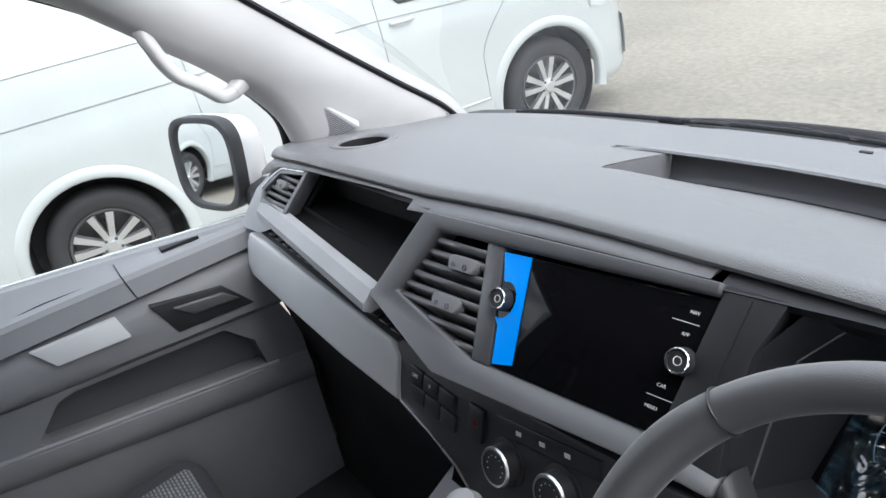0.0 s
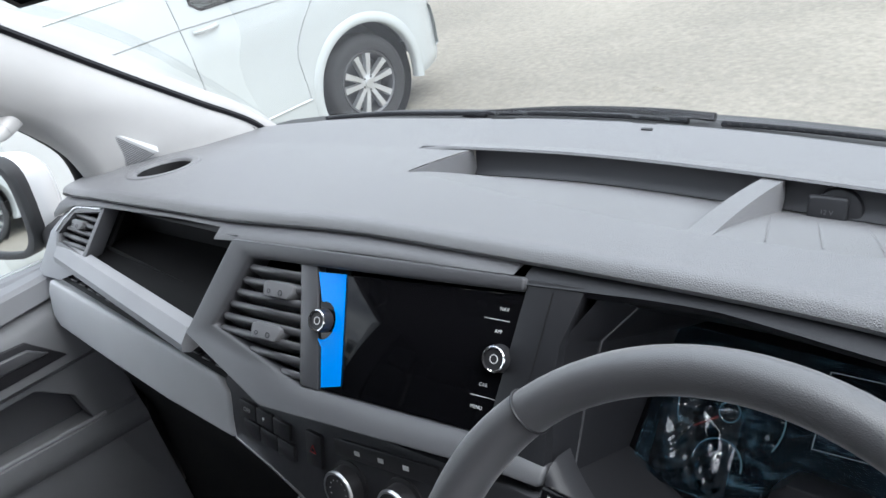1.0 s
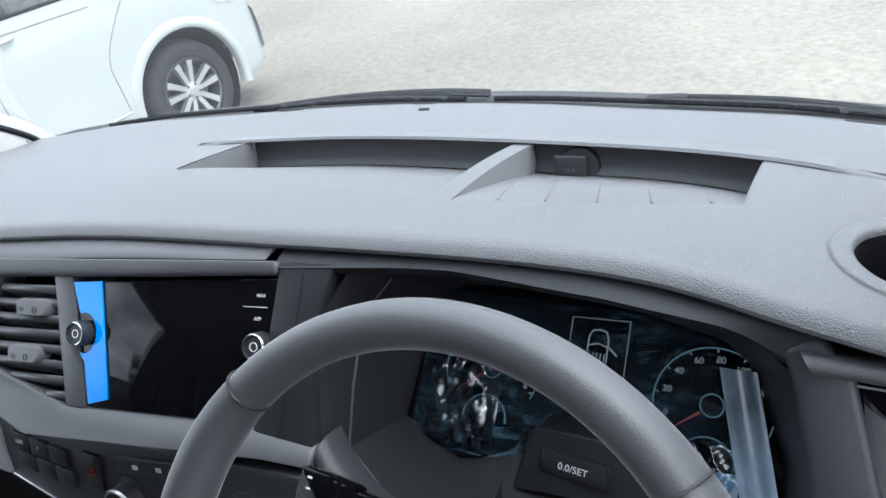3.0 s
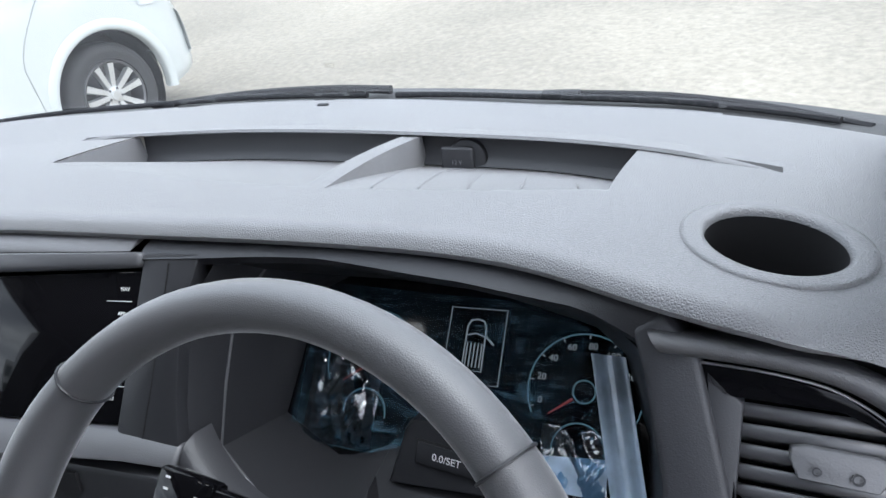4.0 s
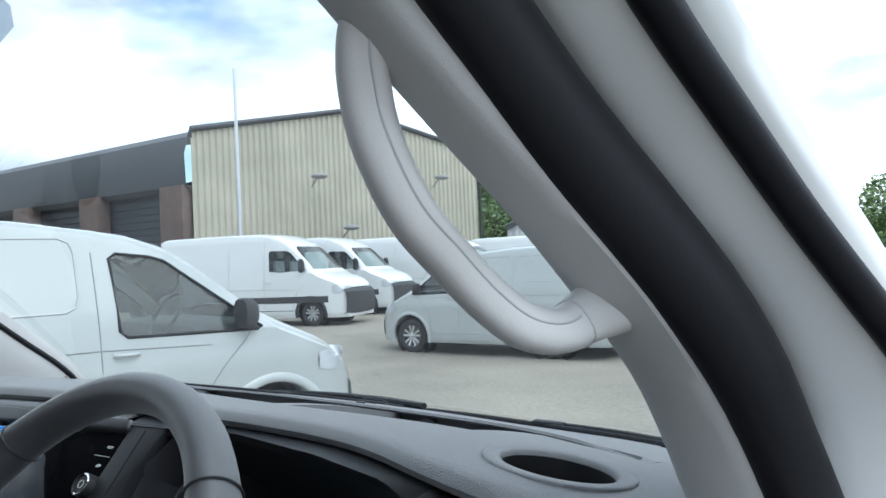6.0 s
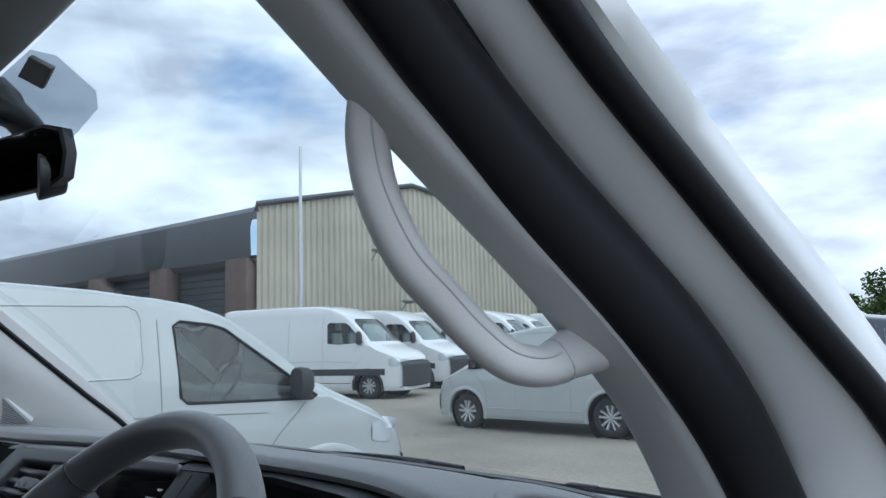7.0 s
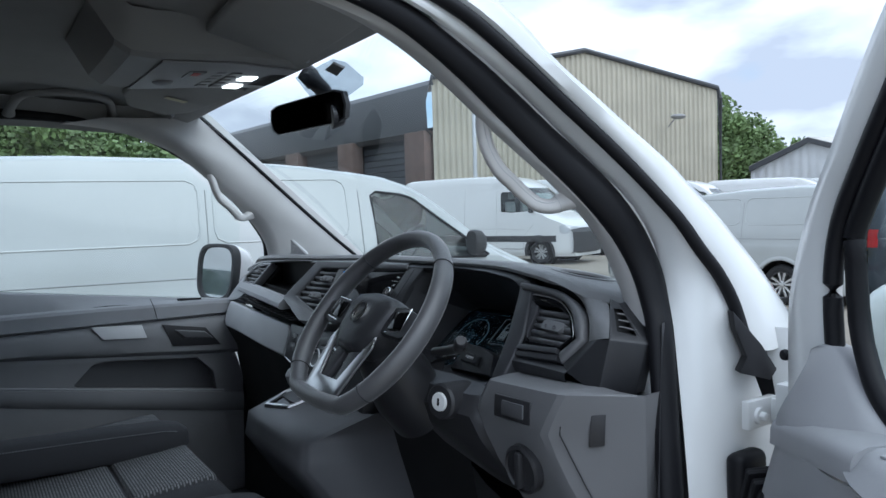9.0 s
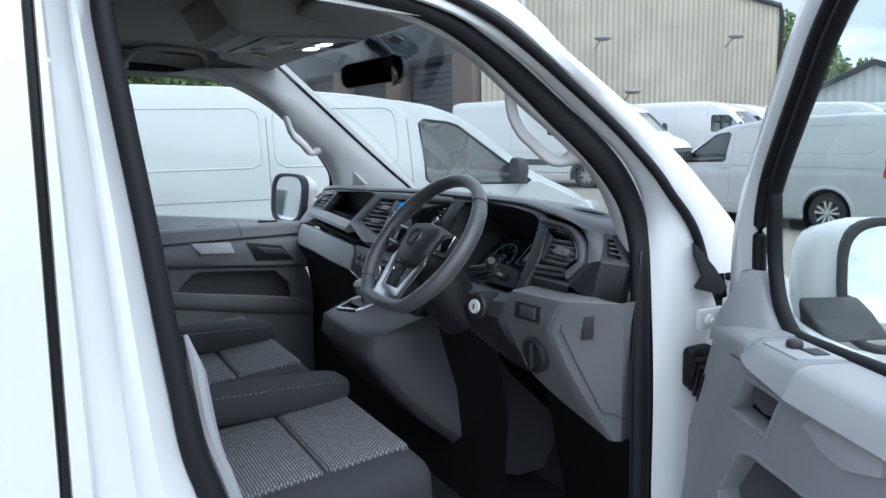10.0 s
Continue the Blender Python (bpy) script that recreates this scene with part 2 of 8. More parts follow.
# ---------- mesh helpers ----------
def part(name, bm, mat, parent=None, label="", sharp=38.0, smooth=True, facing=None):
    """Links bm as one mesh. facing: a point towards which an open pane's faces turn."""
    bmesh.ops.recalc_face_normals(bm, faces=bm.faces)
    if facing is not None:
        for f in bm.faces:
            if f.normal.dot(Vector(facing) - f.calc_center_median()) < 0:
                f.normal_flip()
    if smooth:
        for f in bm.faces:
            f.smooth = True
        lim = radians(sharp)
        for ed in bm.edges:
            ed.smooth = len(ed.link_faces) == 2 and ed.calc_face_angle(0.0) < lim
    me = bpy.data.meshes.new(name)
    bm.to_mesh(me)
    bm.free()
    me.materials.append(mat)
    ob = new(name, me)
    ob.parent = parent
    if label:
        ob["label"] = label
    return ob


def thing(name, label, category, group="", kind="", at=(0, 0, 0)):
    ob = new(name)
    ob.location = at
    ob.empty_display_size = 0.05
    return tagged(ob, label, category, group, kind)


def quad_grid(bm, rows, close_u=False, close_v=False):
    vs = [[bm.verts.new(p) for p in r] for r in rows]
    nu, nv = len(vs), len(vs[0])
    for i in range(nu - (0 if close_u else 1)):
        for j in range(nv - (0 if close_v else 1)):
            bm.faces.new((vs[i][j], vs[(i + 1) % nu][j], vs[(i + 1) % nu][(j + 1) % nv], vs[i][(j + 1) % nv]))
    return vs


def rings(bm, rs, caps=True):
    vs = quad_grid(bm, rs, close_v=True)
    if caps:
        bm.faces.new(vs[0])
        bm.faces.new(vs[-1])
    return vs


def tube(bm, pts, r, n=12, flat=1.0, up=(0, 0, 1), closed=False, caps=True):
    """A round or oval rod along pts. r: one radius or a list."""
    pts = [Vector(p) for p in pts]
    out = []
    for i, p in enumerate(pts):
        q0, q1 = (pts[i - 1], pts[(i + 1) % len(pts)]) if closed else (pts[max(i - 1, 0)], pts[min(i + 1, len(pts) - 1)])
        d = (q1 - q0).normalized()
        s = d.cross(Vector(up))
        s = s.normalized() if s.length > 1e-5 else d.orthogonal().normalized()
        w = s.cross(d).normalized()
        rr = r[i] if isinstance(r, (list, tuple)) else r
        out.append([p + s * (rr * math.cos(2 * math.pi * k / n)) + w * (rr * flat * math.sin(2 * math.pi * k / n)) for k in range(n)])
    vs = quad_grid(bm, out, close_u=closed, close_v=True)
    if caps and not closed:
        bm.faces.new(vs[0])
        bm.faces.new(vs[-1])


def spline(pts, n=8):
    """Points of a smooth curve through pts."""
    P = [Vector(p) for p in pts]
    out = []
    for i in range(len(P) - 1):
        a0, b0, c0, d0 = P[max(i - 1, 0)], P[i], P[i + 1], P[min(i + 2, len(P) - 1)]
        for k in range(n):
            t = k / n
            out.append(0.5 * ((2 * b0) + (c0 - a0) * t + (2 * a0 - 5 * b0 + 4 * c0 - d0) * t * t + (3 * b0 - a0 - 3 * c0 + d0) * t ** 3))
    out.append(P[-1])
    return out


def bevel_all(bm, w, seg=2, angle=30):
    es = [ed for ed in bm.edges if len(ed.link_faces) == 2 and ed.calc_face_angle(0.0) > radians(angle)]
    bmesh.ops.bevel(bm, geom=es, offset=w, segments=seg, affect="EDGES", profile=0.5, clamp_overlap=True)


def box(bm, c, s, m=None, bevel=0.0, seg=2):
    b2 = bmesh.new()
    bmesh.ops.create_cube(b2, size=1.0)
    bmesh.ops.scale(b2, vec=s, verts=b2.verts)
    if bevel:
        bevel_all(b2, bevel, seg)
    bmesh.ops.translate(b2, vec=c, verts=b2.verts)
    if m is not None:
        bmesh.ops.transform(b2, matrix=m, verts=b2.verts)
    join(bm, b2)


def join(bm, other):
    me = bpy.data.meshes.new("tmp")
    other.to_mesh(me)
    other.free()
    bm.from_mesh(me)
    bpy.data.meshes.remove(me)


def slab(bm, low, high, bevel=0.0, seg=2):
    """A solid between two outlines of the same count."""
    b2 = bmesh.new()
    rings(b2, [[Vector(p) for p in low], [Vector(p) for p in high]])
    if bevel:
        bmesh.ops.recalc_face_normals(b2, faces=b2.faces)
        bevel_all(b2, bevel, seg)
    join(bm, b2)


def frame_slab(bm, outer, inner, place, w0, w1, bevel=0.0):
    """A flat frame: outer and inner outlines of the same count, from depth w0 to w1."""
    b2 = bmesh.new()
    quad_grid(b2, [[place(*p, w0) for p in outer], [place(*p, w1) for p in outer], [place(*p, w1) for p in inner], [place(*p, w0) for p in inner]], close_u=True, close_v=True)
    if bevel:
        bmesh.ops.recalc_face_normals(b2, faces=b2.faces)
        bevel_all(b2, bevel, 2)
    join(bm, b2)


def cyl(bm, c, axis, r0, r1, h, n=32, bevel=0.0):
    """A round boss from c along axis, radius r0 to r1."""
    b2 = bmesh.new()
    ax = Vector(axis).normalized()
    s = ax.orthogonal().normalized()
    w = ax.cross(s)
    rings(b2, [[Vector(c) + ax * (h * k) + s * (r * math.cos(2 * math.pi * j / n)) + w * (r * math.sin(2 * math.pi * j / n)) for j in range(n)] for k, r in ((0, r0), (1, r1))])
    if bevel:
        bmesh.ops.recalc_face_normals(b2, faces=b2.faces)
        bevel_all(b2, bevel, 2, 50)
    join(bm, b2)


def disc_ring(bm, c, axis, profile, n=40, squash=1.0, side=None):
    """A turned body: profile of (radius, height) along axis at c."""
    ax = Vector(axis).normalized()
    s = Vector(side).normalized() if side else ax.orthogonal().normalized()
    w = ax.cross(s)
    quad_grid(bm, [[Vector(c) + ax * h + s * (r * math.cos(2 * math.pi * j / n)) + w * (r * squash * math.sin(2 * math.pi * j / n)) for j in range(n)] for r, h in profile], close_v=True)


def lerp_list(x, table):
    if x <= table[0][0]:
        return table[0][1]
    for (x0, v0), (x1, v1) in zip(table, table[1:]):
        if x <= x1:
            return v0 + (v1 - v0) * (x - x0) / (x1 - x0)
    return table[-1][1]


def smooth_list(x, table):
    """Like lerp_list, eased with a Catmull-Rom curve."""
    xs = [p[0] for p in table]
    x = min(max(x, xs[0]), xs[-1])
    i = max(0, min(len(xs) - 2, sum(1 for q in xs[1:-1] if x >= q)))
    t = (x - xs[i]) / (xs[i + 1] - xs[i])
    v = [table[max(i - 1, 0)][1], table[i][1], table[i + 1][1], table[min(i + 2, len(xs) - 1)][1]]
    return 0.5 * (2 * v[1] + (v[2] - v[0]) * t + (2 * v[0] - 5 * v[1] + 4 * v[2] - v[3]) * t * t + (3 * v[1] - v[0] - 3 * v[2] + v[3]) * t ** 3)


def text(name, words, place, parent, mat, size, label=""):
    """Raised lettering; place: the matrix of its centre, x along the line, z out of the surface."""
    cu = bpy.data.curves.new(name, "FONT")
    cu.body, cu.size, cu.align_x, cu.align_y, cu.extrude = words, size, "CENTER", "CENTER", 0.0002
    tmp = bpy.data.objects.new(name, cu)
    scene.collection.objects.link(tmp)
    me = bpy.data.meshes.new_from_object(tmp.evaluated_get(bpy.context.evaluated_depsgraph_get()))
    bpy.data.objects.remove(tmp)
    me.transform(place)
    me.materials.clear()
    me.materials.append(mat)
    ob = new(name, me)
    ob.parent = parent
    if label:
        ob["label"] = label
    return ob


def basis(o, ex, ez):
    """A matrix at o with x along ex and z along ez."""
    ez = Vector(ez).normalized()
    ex = Vector(ex)
    ex = (ex - ez * ex.dot(ez)).normalized()
    ey = ez.cross(ex)
    m = Matrix((ex, ey, ez)).transposed().to_4x4()
    m.translation = o
    return m


# ---------- dashboard ----------
def y_rear(x):
    return smooth_list(x, [(-0.82, 0.44), (-0.72, 0.427), (-0.6, 0.428), (-0.45, 0.435), (-0.3, 0.443), (-0.1, 0.465), (0.13, 0.475), (0.34, 0.481), (0.45, 0.474), (0.56, 0.446), (0.64, 0.437), (0.68, 0.443), (0.7, 0.452), (0.72, 0.467), (0.75, 0.478), (0.8, 0.49)])


def y_front(x):
    return smooth_list(abs(x), [(0.0, 0.943), (0.17, 0.932), (0.33, 0.905), (0.5, 0.872), (0.62, 0.828), (0.74, 0.765), (0.86, 0.69)])


def z_rear(x):
    return smooth_list(x, [(-0.84, 1.352), (-0.78, 1.376), (-0.65, 1.39), (-0.3, 1.399), (-0.1, 1.405), (0.0, 1.407), (0.35, 1.409), (0.5, 1.407), (0.6, 1.4), (0.66, 1.388), (0.71, 1.372), (0.76, 1.362), (0.86, 1.35)])


def z_front(x):
    return 1.31 + 0.022 * min(1.0, (abs(x) / 0.74) ** 2)


def dash_z(x, y):
    s = (y - y_rear(x)) / (y_front(x) - y_rear(x))
    s = min(max(s, 0.0), 1.0)
    return z_rear(x) + (z_front(x) - z_rear(x)) * s ** 1.15 + 0.006 * math.sin(math.pi * min(1, s * 1.6))


def roll_drop(x, d):
    """How far the skin rolls down, d behind its rear edge, towards the driver's end of the dash."""
    return 0.013 * min(1.0, max(0.0, (x - 0.6) / 0.07)) * max(0.0, 1.0 - d / 0.04) ** 2


TRAY_L, TRAY_D, TRAY_R = -0.148, 0.248, 0.492


def y_lip(x):
    return smooth_list(x, [(-0.3, 0.728), (-0.165, 0.742), (0.05, 0.757), (0.25, 0.745), (0.4, 0.728), (0.52, 0.703), (0.64, 0.667), (0.7, 0.64)])


def y_trayback(x):
    return smooth_list(x, [(-0.2, 0.622), (0.05, 0.578), (0.25, 0.556), (0.4, 0.562), (0.52, 0.585)])


dashboard = thing("dashboard", "dark grey moulded plastic van dashboard with open tray on top", "dashboard", at=(0, 0.5, 0.9))
dashboard.location = (0, 0, 0)

CUPS = [(0.606, 0.532), (-0.606, 0.532)]
CUP_R = 0.056
bm = bmesh.new()
xs = sorted(set([round(-0.8 + 0.0125 * i, 4) for i in range(126)] + [0.77] + [TRAY_L, TRAY_R]))
cols = []
for x in xs:
    yr, yf, zr = y_rear(x), y_front(x), z_rear(x)
    yb, yl = y_trayback(x), y_lip(x)
    ys = [yr + 0.012 + (yb - yr - 0.012) * k / 12 for k in range(12)] + [yb + (yl - yb) * k / 12 for k in range(12)] + [yl + (yf - yl) * k / 10 for k in range(11)]
    col = [Vector((x, yr + 0.012, zr - 0.017)), Vector((x, yr + 0.001, zr - 0.015)), Vector((x, yr - 0.002, zr - 0.009)), Vector((x, yr + 0.003, zr - 0.002))]
    col[3].z -= roll_drop(x, 0.0)
    col += [Vector((x, y, dash_z(x, y) - roll_drop(x, y - yr))) for y in ys]
    col += [Vector((x, yf + 0.006, dash_z(x, yf) - 0.001)), Vector((x, yf + 0.04, dash_z(x, yf) - 0.03)), Vector((x, yf + 0.045, dash_z(x, yf) - 0.04))]
    for p in col[4:-3]:
        for a, b in CUPS:
            r = math.hypot(p.x - a, p.y - b)
            if 0.0435 < r < 0.0565:
                p.x, p.y = a + (p.x - a) * 0.05 / r, b + (p.y - b) * 0.05 / r
                p.z = dash_z(p.x, p.y)
    k = min(1.0, max(0.0, (x - 0.62) / 0.05))
    for j in range(3):
        col[j] = col[j].lerp(col[3] + Vector((0, 0.002 * (3 - j), -0.001)), k)
    cols.append(col)
vs = [[bm.verts.new(p) for p in c] for c in cols]
for i in range(len(xs) - 1):
    xm = 0.5 * (xs[i] + xs[i + 1])
    for j in range(len(cols[0]) - 1):
        if 16 <= j < 28 and TRAY_L < xm < TRAY_R:
            continue
        c = (cols[i][j] + cols[i + 1][j] + cols[i][j + 1] + cols[i + 1][j + 1]) / 4
        if any(math.hypot(p.x - a, p.y - b) < 0.0485 for a, b in CUPS for p in (cols[i][j], cols[i + 1][j], cols[i][j + 1], cols[i + 1][j + 1])):
            continue
        bm.faces.new((vs[i][j], vs[i + 1][j], vs[i + 1][j + 1], vs[i][j + 1]))
part("top_skin", bm, M_TOP, dashboard, "grained dark grey dash skin", sharp=50)


def tray_floor(x, y):
    """The tray sinks from its rear line towards the windscreen."""
    k = (y - y_trayback(x)) / (y_lip(x) - y_trayback(x))
    return dash_z(x, y_trayback(x)) - 0.001 - (0.07 + 0.012 * math.sin(math.pi * (x - TRAY_L) / (TRAY_R - TRAY_L))) * min(1.0, max(k, 0.0)) ** 1.1


bm = bmesh.new()
nx = 54
for x0, x1 in ((TRAY_L, TRAY_D), (TRAY_D, TRAY_R)):
    quad_grid(bm, [[(x, y, tray_floor(x, y)) for y in [y_trayback(x) + (y_lip(x) + 0.02 - y_trayback(x)) * k / 12 for k in range(13)]] for x in [x0 + (x1 - x0) * i / nx for i in range(nx + 1)]])
part("tray_floor", bm, M_TOP, dashboard)
# back wall darker than the dash skin: the tray's shade is in its colour
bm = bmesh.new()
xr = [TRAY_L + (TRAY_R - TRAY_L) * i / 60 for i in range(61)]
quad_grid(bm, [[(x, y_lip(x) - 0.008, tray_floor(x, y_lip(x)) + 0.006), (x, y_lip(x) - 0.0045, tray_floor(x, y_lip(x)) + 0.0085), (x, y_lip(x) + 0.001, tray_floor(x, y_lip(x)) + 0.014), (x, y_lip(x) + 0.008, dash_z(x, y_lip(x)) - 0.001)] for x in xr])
part("tray_back_wall", bm, M_SIDE, dashboard, "back wall of the tray, shade put into its grey", sharp=60)
bm = bmesh.new()
xr = [-0.245 + (0.618 + 0.245) * i / 70 for i in range(71)]
secs = []
for x in xr:
    y = y_lip(x)
    z = dash_z(x, y)
    t = min(1.0, (x + 0.245) / 0.06, (0.618 - x) / 0.08)
    t = max(0.0, t)
    secs.append([(x, y + 0.03, z - 0.006), (x, y - 0.004, z + 0.0005 + 0.005 * t), (x, y - 0.0065, z + 0.004 * t - 0.001), (x, y - 0.002, z + 0.001 * t - 0.001), (x, y + 0.018, z - 0.004)])
rings(bm, secs)
part("tray_lip", bm, M_TOP, dashboard, sharp=60)
# black strips painting the shade line beneath the overhanging lip ends
for xa, xb in ((-0.235, -0.149), (0.494, 0.609)):
    bm = bmesh.new()
    quad_grid(bm, [[(x, y_lip(x) - 0.0055, dash_z(x, y_lip(x)) + 0.0012), (x, y_lip(x) + 0.004, dash_z(x, y_lip(x)) + 0.0016)] for x in [xa + (xb - xa) * i / 12 for i in range(13)]])
    part("lip_shade_strip", bm, M_BLACK, dashboard)
for name, x, th in (("tray_side", TRAY_L, 0.003), ("tray_side", TRAY_R, 0.003), ("tray_divider", TRAY_D, 0.011)):
    bm = bmesh.new()
    lo, hi = [], []
    prof = []
    n = 14
    yb, yl = y_trayback(x) - (0.004 if th > 0.005 else 0), y_lip(x)
    for k in range(n + 1):
        y = yb + (yl - yb) * k / n
        prof.append((y, max(dash_z(x, y) - 0.0015, tray_floor(x, y) + 0.001)))
    for k in range(n, -1, -1):
        y = yb + (yl - yb) * k / n
        prof.append((y, tray_floor(x, y) - 0.008))
    w = 1.0 if th > 0.005 else 0.6
    slab(bm, [(x - th * w, y, z) for y, z in prof], [(x + th * w, y, z) for y, z in prof])
    part(name, bm, M_TOP, dashboard)
# ribs of the tray mat
for k in range(5):
    bm = bmesh.new()
    x = TRAY_D + 0.055 + 0.042 * k
    quad_grid(bm, [[(x + d - 0.3 * (y - y_trayback(x)) , y, tray_floor(x, y) + h) for d, h in ((-0.0012, 0.0002), (0, 0.001), (0.0012, 0.0002))] for y in [y_trayback(x) + 0.01 + 0.011 * i for i in range(12)]])
    part("tray_rib", bm, M_TOP, dashboard)
for cx, cy in CUPS:
    zc = 0.25 * (dash_z(cx, cy - 0.05) + dash_z(cx, cy + 0.05) + dash_z(cx - 0.05, cy) + dash_z(cx + 0.05, cy)) - 0.001
    ax = Vector((-(dash_z(cx + 0.05, cy) - dash_z(cx - 0.05, cy)) / 0.1, -(dash_z(cx, cy + 0.05) - dash_z(cx, cy - 0.05)) / 0.1, 1.0)).normalized()
    c = Vector((cx, cy, zc))
    bm = bmesh.new()
    disc_ring(bm, c, ax, [(CUP_R + 0.0025, -0.012), (CUP_R + 0.002, 0.0015), (CUP_R - 0.0005, 0.0024), (CUP_R - 0.009, 0.0022), (CUP_R - 0.0125, 0.0005), (CUP_R - 0.0135, -0.004)], 56)
    part("cup_holder_ring", bm, M_TOP, dashboard, "grey cup holder rim", sharp=70)
    bm = bmesh.new()
    disc_ring(bm, c, ax, [(CUP_R - 0.0135, -0.003), (CUP_R - 0.016, -0.07), (CUP_R - 0.03, -0.075), (0.0008, -0.075)], 40)
    part("cup_well", bm, M_BLACK, dashboard)

# socket with cover in the tray's back wall
sx_, sy_ = 0.308, y_lip(0.308) - 0.006
sz_ = dash_z(0.308, sy_) - 0.028
bm = bmesh.new()
cyl(bm, (sx_ + 0.004, sy_ + 0.012, sz_), (0, -1, 0.25), 0.0225, 0.0215, 0.014, 32, 0.003)
part("socket_collar", bm, M_POD, dashboard)
bm = bmesh.new()
box(bm, (0, 0, 0), (0.037, 0.034, 0.007), basis((sx_ - 0.005, sy_ - 0.004, sz_ + 0.001), (1, 0, 0), (0, -0.97, 0.25)), 0.0034, 3)
part("socket_cover", bm, M_POD, dashboard)
text("socket_text", "12 V", basis((sx_ - 0.005, sy_ - 0.0076, sz_ + 0.003), (1, 0, 0), (0, -0.97, 0.25)), dashboard, M_KNEE, 0.0065)
# small light sensor near the windscreen
bm = bmesh.new()
box(bm, (0.025, 0.912, dash_z(0.025, 0.912) + 0.001), (0.016, 0.006, 0.004), None, 0.001)
part("light_sensor", bm, M_DARK, dashboard)
# demister grilles on the slope behind the windscreen: frame, well and vanes
for xa, xb in ((-0.6, -0.26), (-0.215, -0.02), (0.02, 0.55)):
    def dem(x, k, h=0.0):
        """k: 0 at the top of the slope, 1 at its foot."""
        return Vector((x, y_front(x) + 0.007 + 0.032 * k, dash_z(x, y_front(x)) - 0.002 - 0.0275 * k)) + Vector((0, 0.66, 0.75)) * h
    bm = bmesh.new()
    m_ = 24
    for ka, kb in ((0.06, 0.2), (0.8, 0.94)):
        rings(bm, [[dem(xa + (xb - xa) * i / m_, k, h) for k, h in ((ka, -0.001), (ka, 0.003), (kb, 0.003), (kb, -0.001))] for i in range(m_ + 1)])
    for xe in (xa, xb - 0.008):
        rings(bm, [[dem(x, k, h) for k, h in ((0.2, -0.001), (0.2, 0.003), (0.8, 0.003), (0.8, -0.001))] for x in (xe, xe + 0.008)])
    part("demister_frame", bm, M_GREY, dashboard, "grey demister grille frame", sharp=30)
    bm = bmesh.new()
    quad_grid(bm, [[dem(xa + (xb - xa) * i / m_, k, 0.0006) for k in (0.2, 0.8)] for i in range(m_ + 1)])
    part("demister_well", bm, M_BLACK, dashboard)
    for i in range(1, int((xb - xa) / 0.016)):
        bm = bmesh.new()
        x = xa + 0.016 * i
        rings(bm, [[dem(x - 0.0016, k, 0.0004), dem(x - 0.0016, k, 0.0026), dem(x + 0.0016, k, 0.0026), dem(x + 0.0016, k, 0.0004)] for k in (0.2, 0.8)])
        part("demister_vane", bm, M_DARK, dashboard)

# ---------- fascia ----------
N1 = Vector((0.0917, -0.7996, 0.5935))
N4 = Vector((0, -0.857, 0.514))


def fas(x, z, w=0.0):
    return Vector((x, 0.419 + 0.1147 * (x + 0.25) + 0.7423 * (z - 1.385), z)) + N1 * w


def low(x, z, w=0.0):
    return Vector((x, 0.335 + 0.35 * (z - 1.2), z)) + Vector((0, -0.944, 0.33)) * w


def rgt(x, z, w=0.0):
    return Vector((x, 0.44 + 0.6 * (z - 1.34) - 0.05 * max(0.0, x - 0.66), z)) + N4 * w


def ins(x, z, w=0.0):
    return Vector((x, 0.516 + 1.15 * (z - 1.243), z)) + Vector((0, -0.656, 0.755)) * w


def lef(x, z, w=0.0):
    return Vector((x, 0.424 + 0.72 * (z - 1.363), z)) + Vector((0, -0.81, 0.58)) * w


# backing under the dash skin, near-black to stand in for the shade there
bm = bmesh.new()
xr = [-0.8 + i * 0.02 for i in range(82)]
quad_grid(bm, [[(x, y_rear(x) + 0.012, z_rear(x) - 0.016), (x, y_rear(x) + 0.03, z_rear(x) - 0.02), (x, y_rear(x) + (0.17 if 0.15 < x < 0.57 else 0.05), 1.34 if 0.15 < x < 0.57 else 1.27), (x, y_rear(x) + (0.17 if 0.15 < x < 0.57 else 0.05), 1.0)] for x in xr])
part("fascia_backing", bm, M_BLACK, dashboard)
# patterned trim strip along the passenger side
bm = bmesh.new()
rows = []
for i in range(61):
    x = -0.785 + 0.905 * i / 60
    y, z = y_rear(x), z_rear(x)
    zb = lerp_list(x, [(-0.785, 1.335), (-0.711, 1.357), (-0.61, 1.367), (-0.25, 1.3865), (0.0, 1.388), (0.12, 1.389)])
    zb = min(zb, z - 0.018)
    yb = 0.424 + 0.72 * (zb - 1.363) if x < -0.3 else 0.419 + 0.1147 * (x + 0.25) + 0.7423 * (zb - 1.385)
    p0, p1 = Vector((x, y + 0.004, z - 0.0165)), Vector((x, yb - 0.002, zb))
    fade = min(1.0, max(0.0, (x + 0.02) / 0.13))
    p0 = p0.lerp(p1 + Vector((0, 0.016, 0.004)), fade)
    rows.append([p0 + Vector((0, 0.012, 0)), p0, p0.lerp(p1, 0.35) + Vector((0, -0.006, 0.003)) * (1 - fade), p0.lerp(p1, 0.75) + Vector((0, -0.006, 0.002)) * (1 - fade), p1, p1 + Vector((0, 0.02, 0.0))])
rings(bm, rows)
part("patterned_strip", bm, M_TRIM, dashboard, "diamond textured dark trim strip", sharp=60)

# centre bezel round vents and screen
bm = bmesh.new()
oB = [(0.135, 1.3875), (-0.0, 1.3865), (-0.248, 1.384), (-0.293, 1.287), (-0.148, 1.243), (0.0, 1.2475), (0.14, 1.252), (0.186, 1.249)]
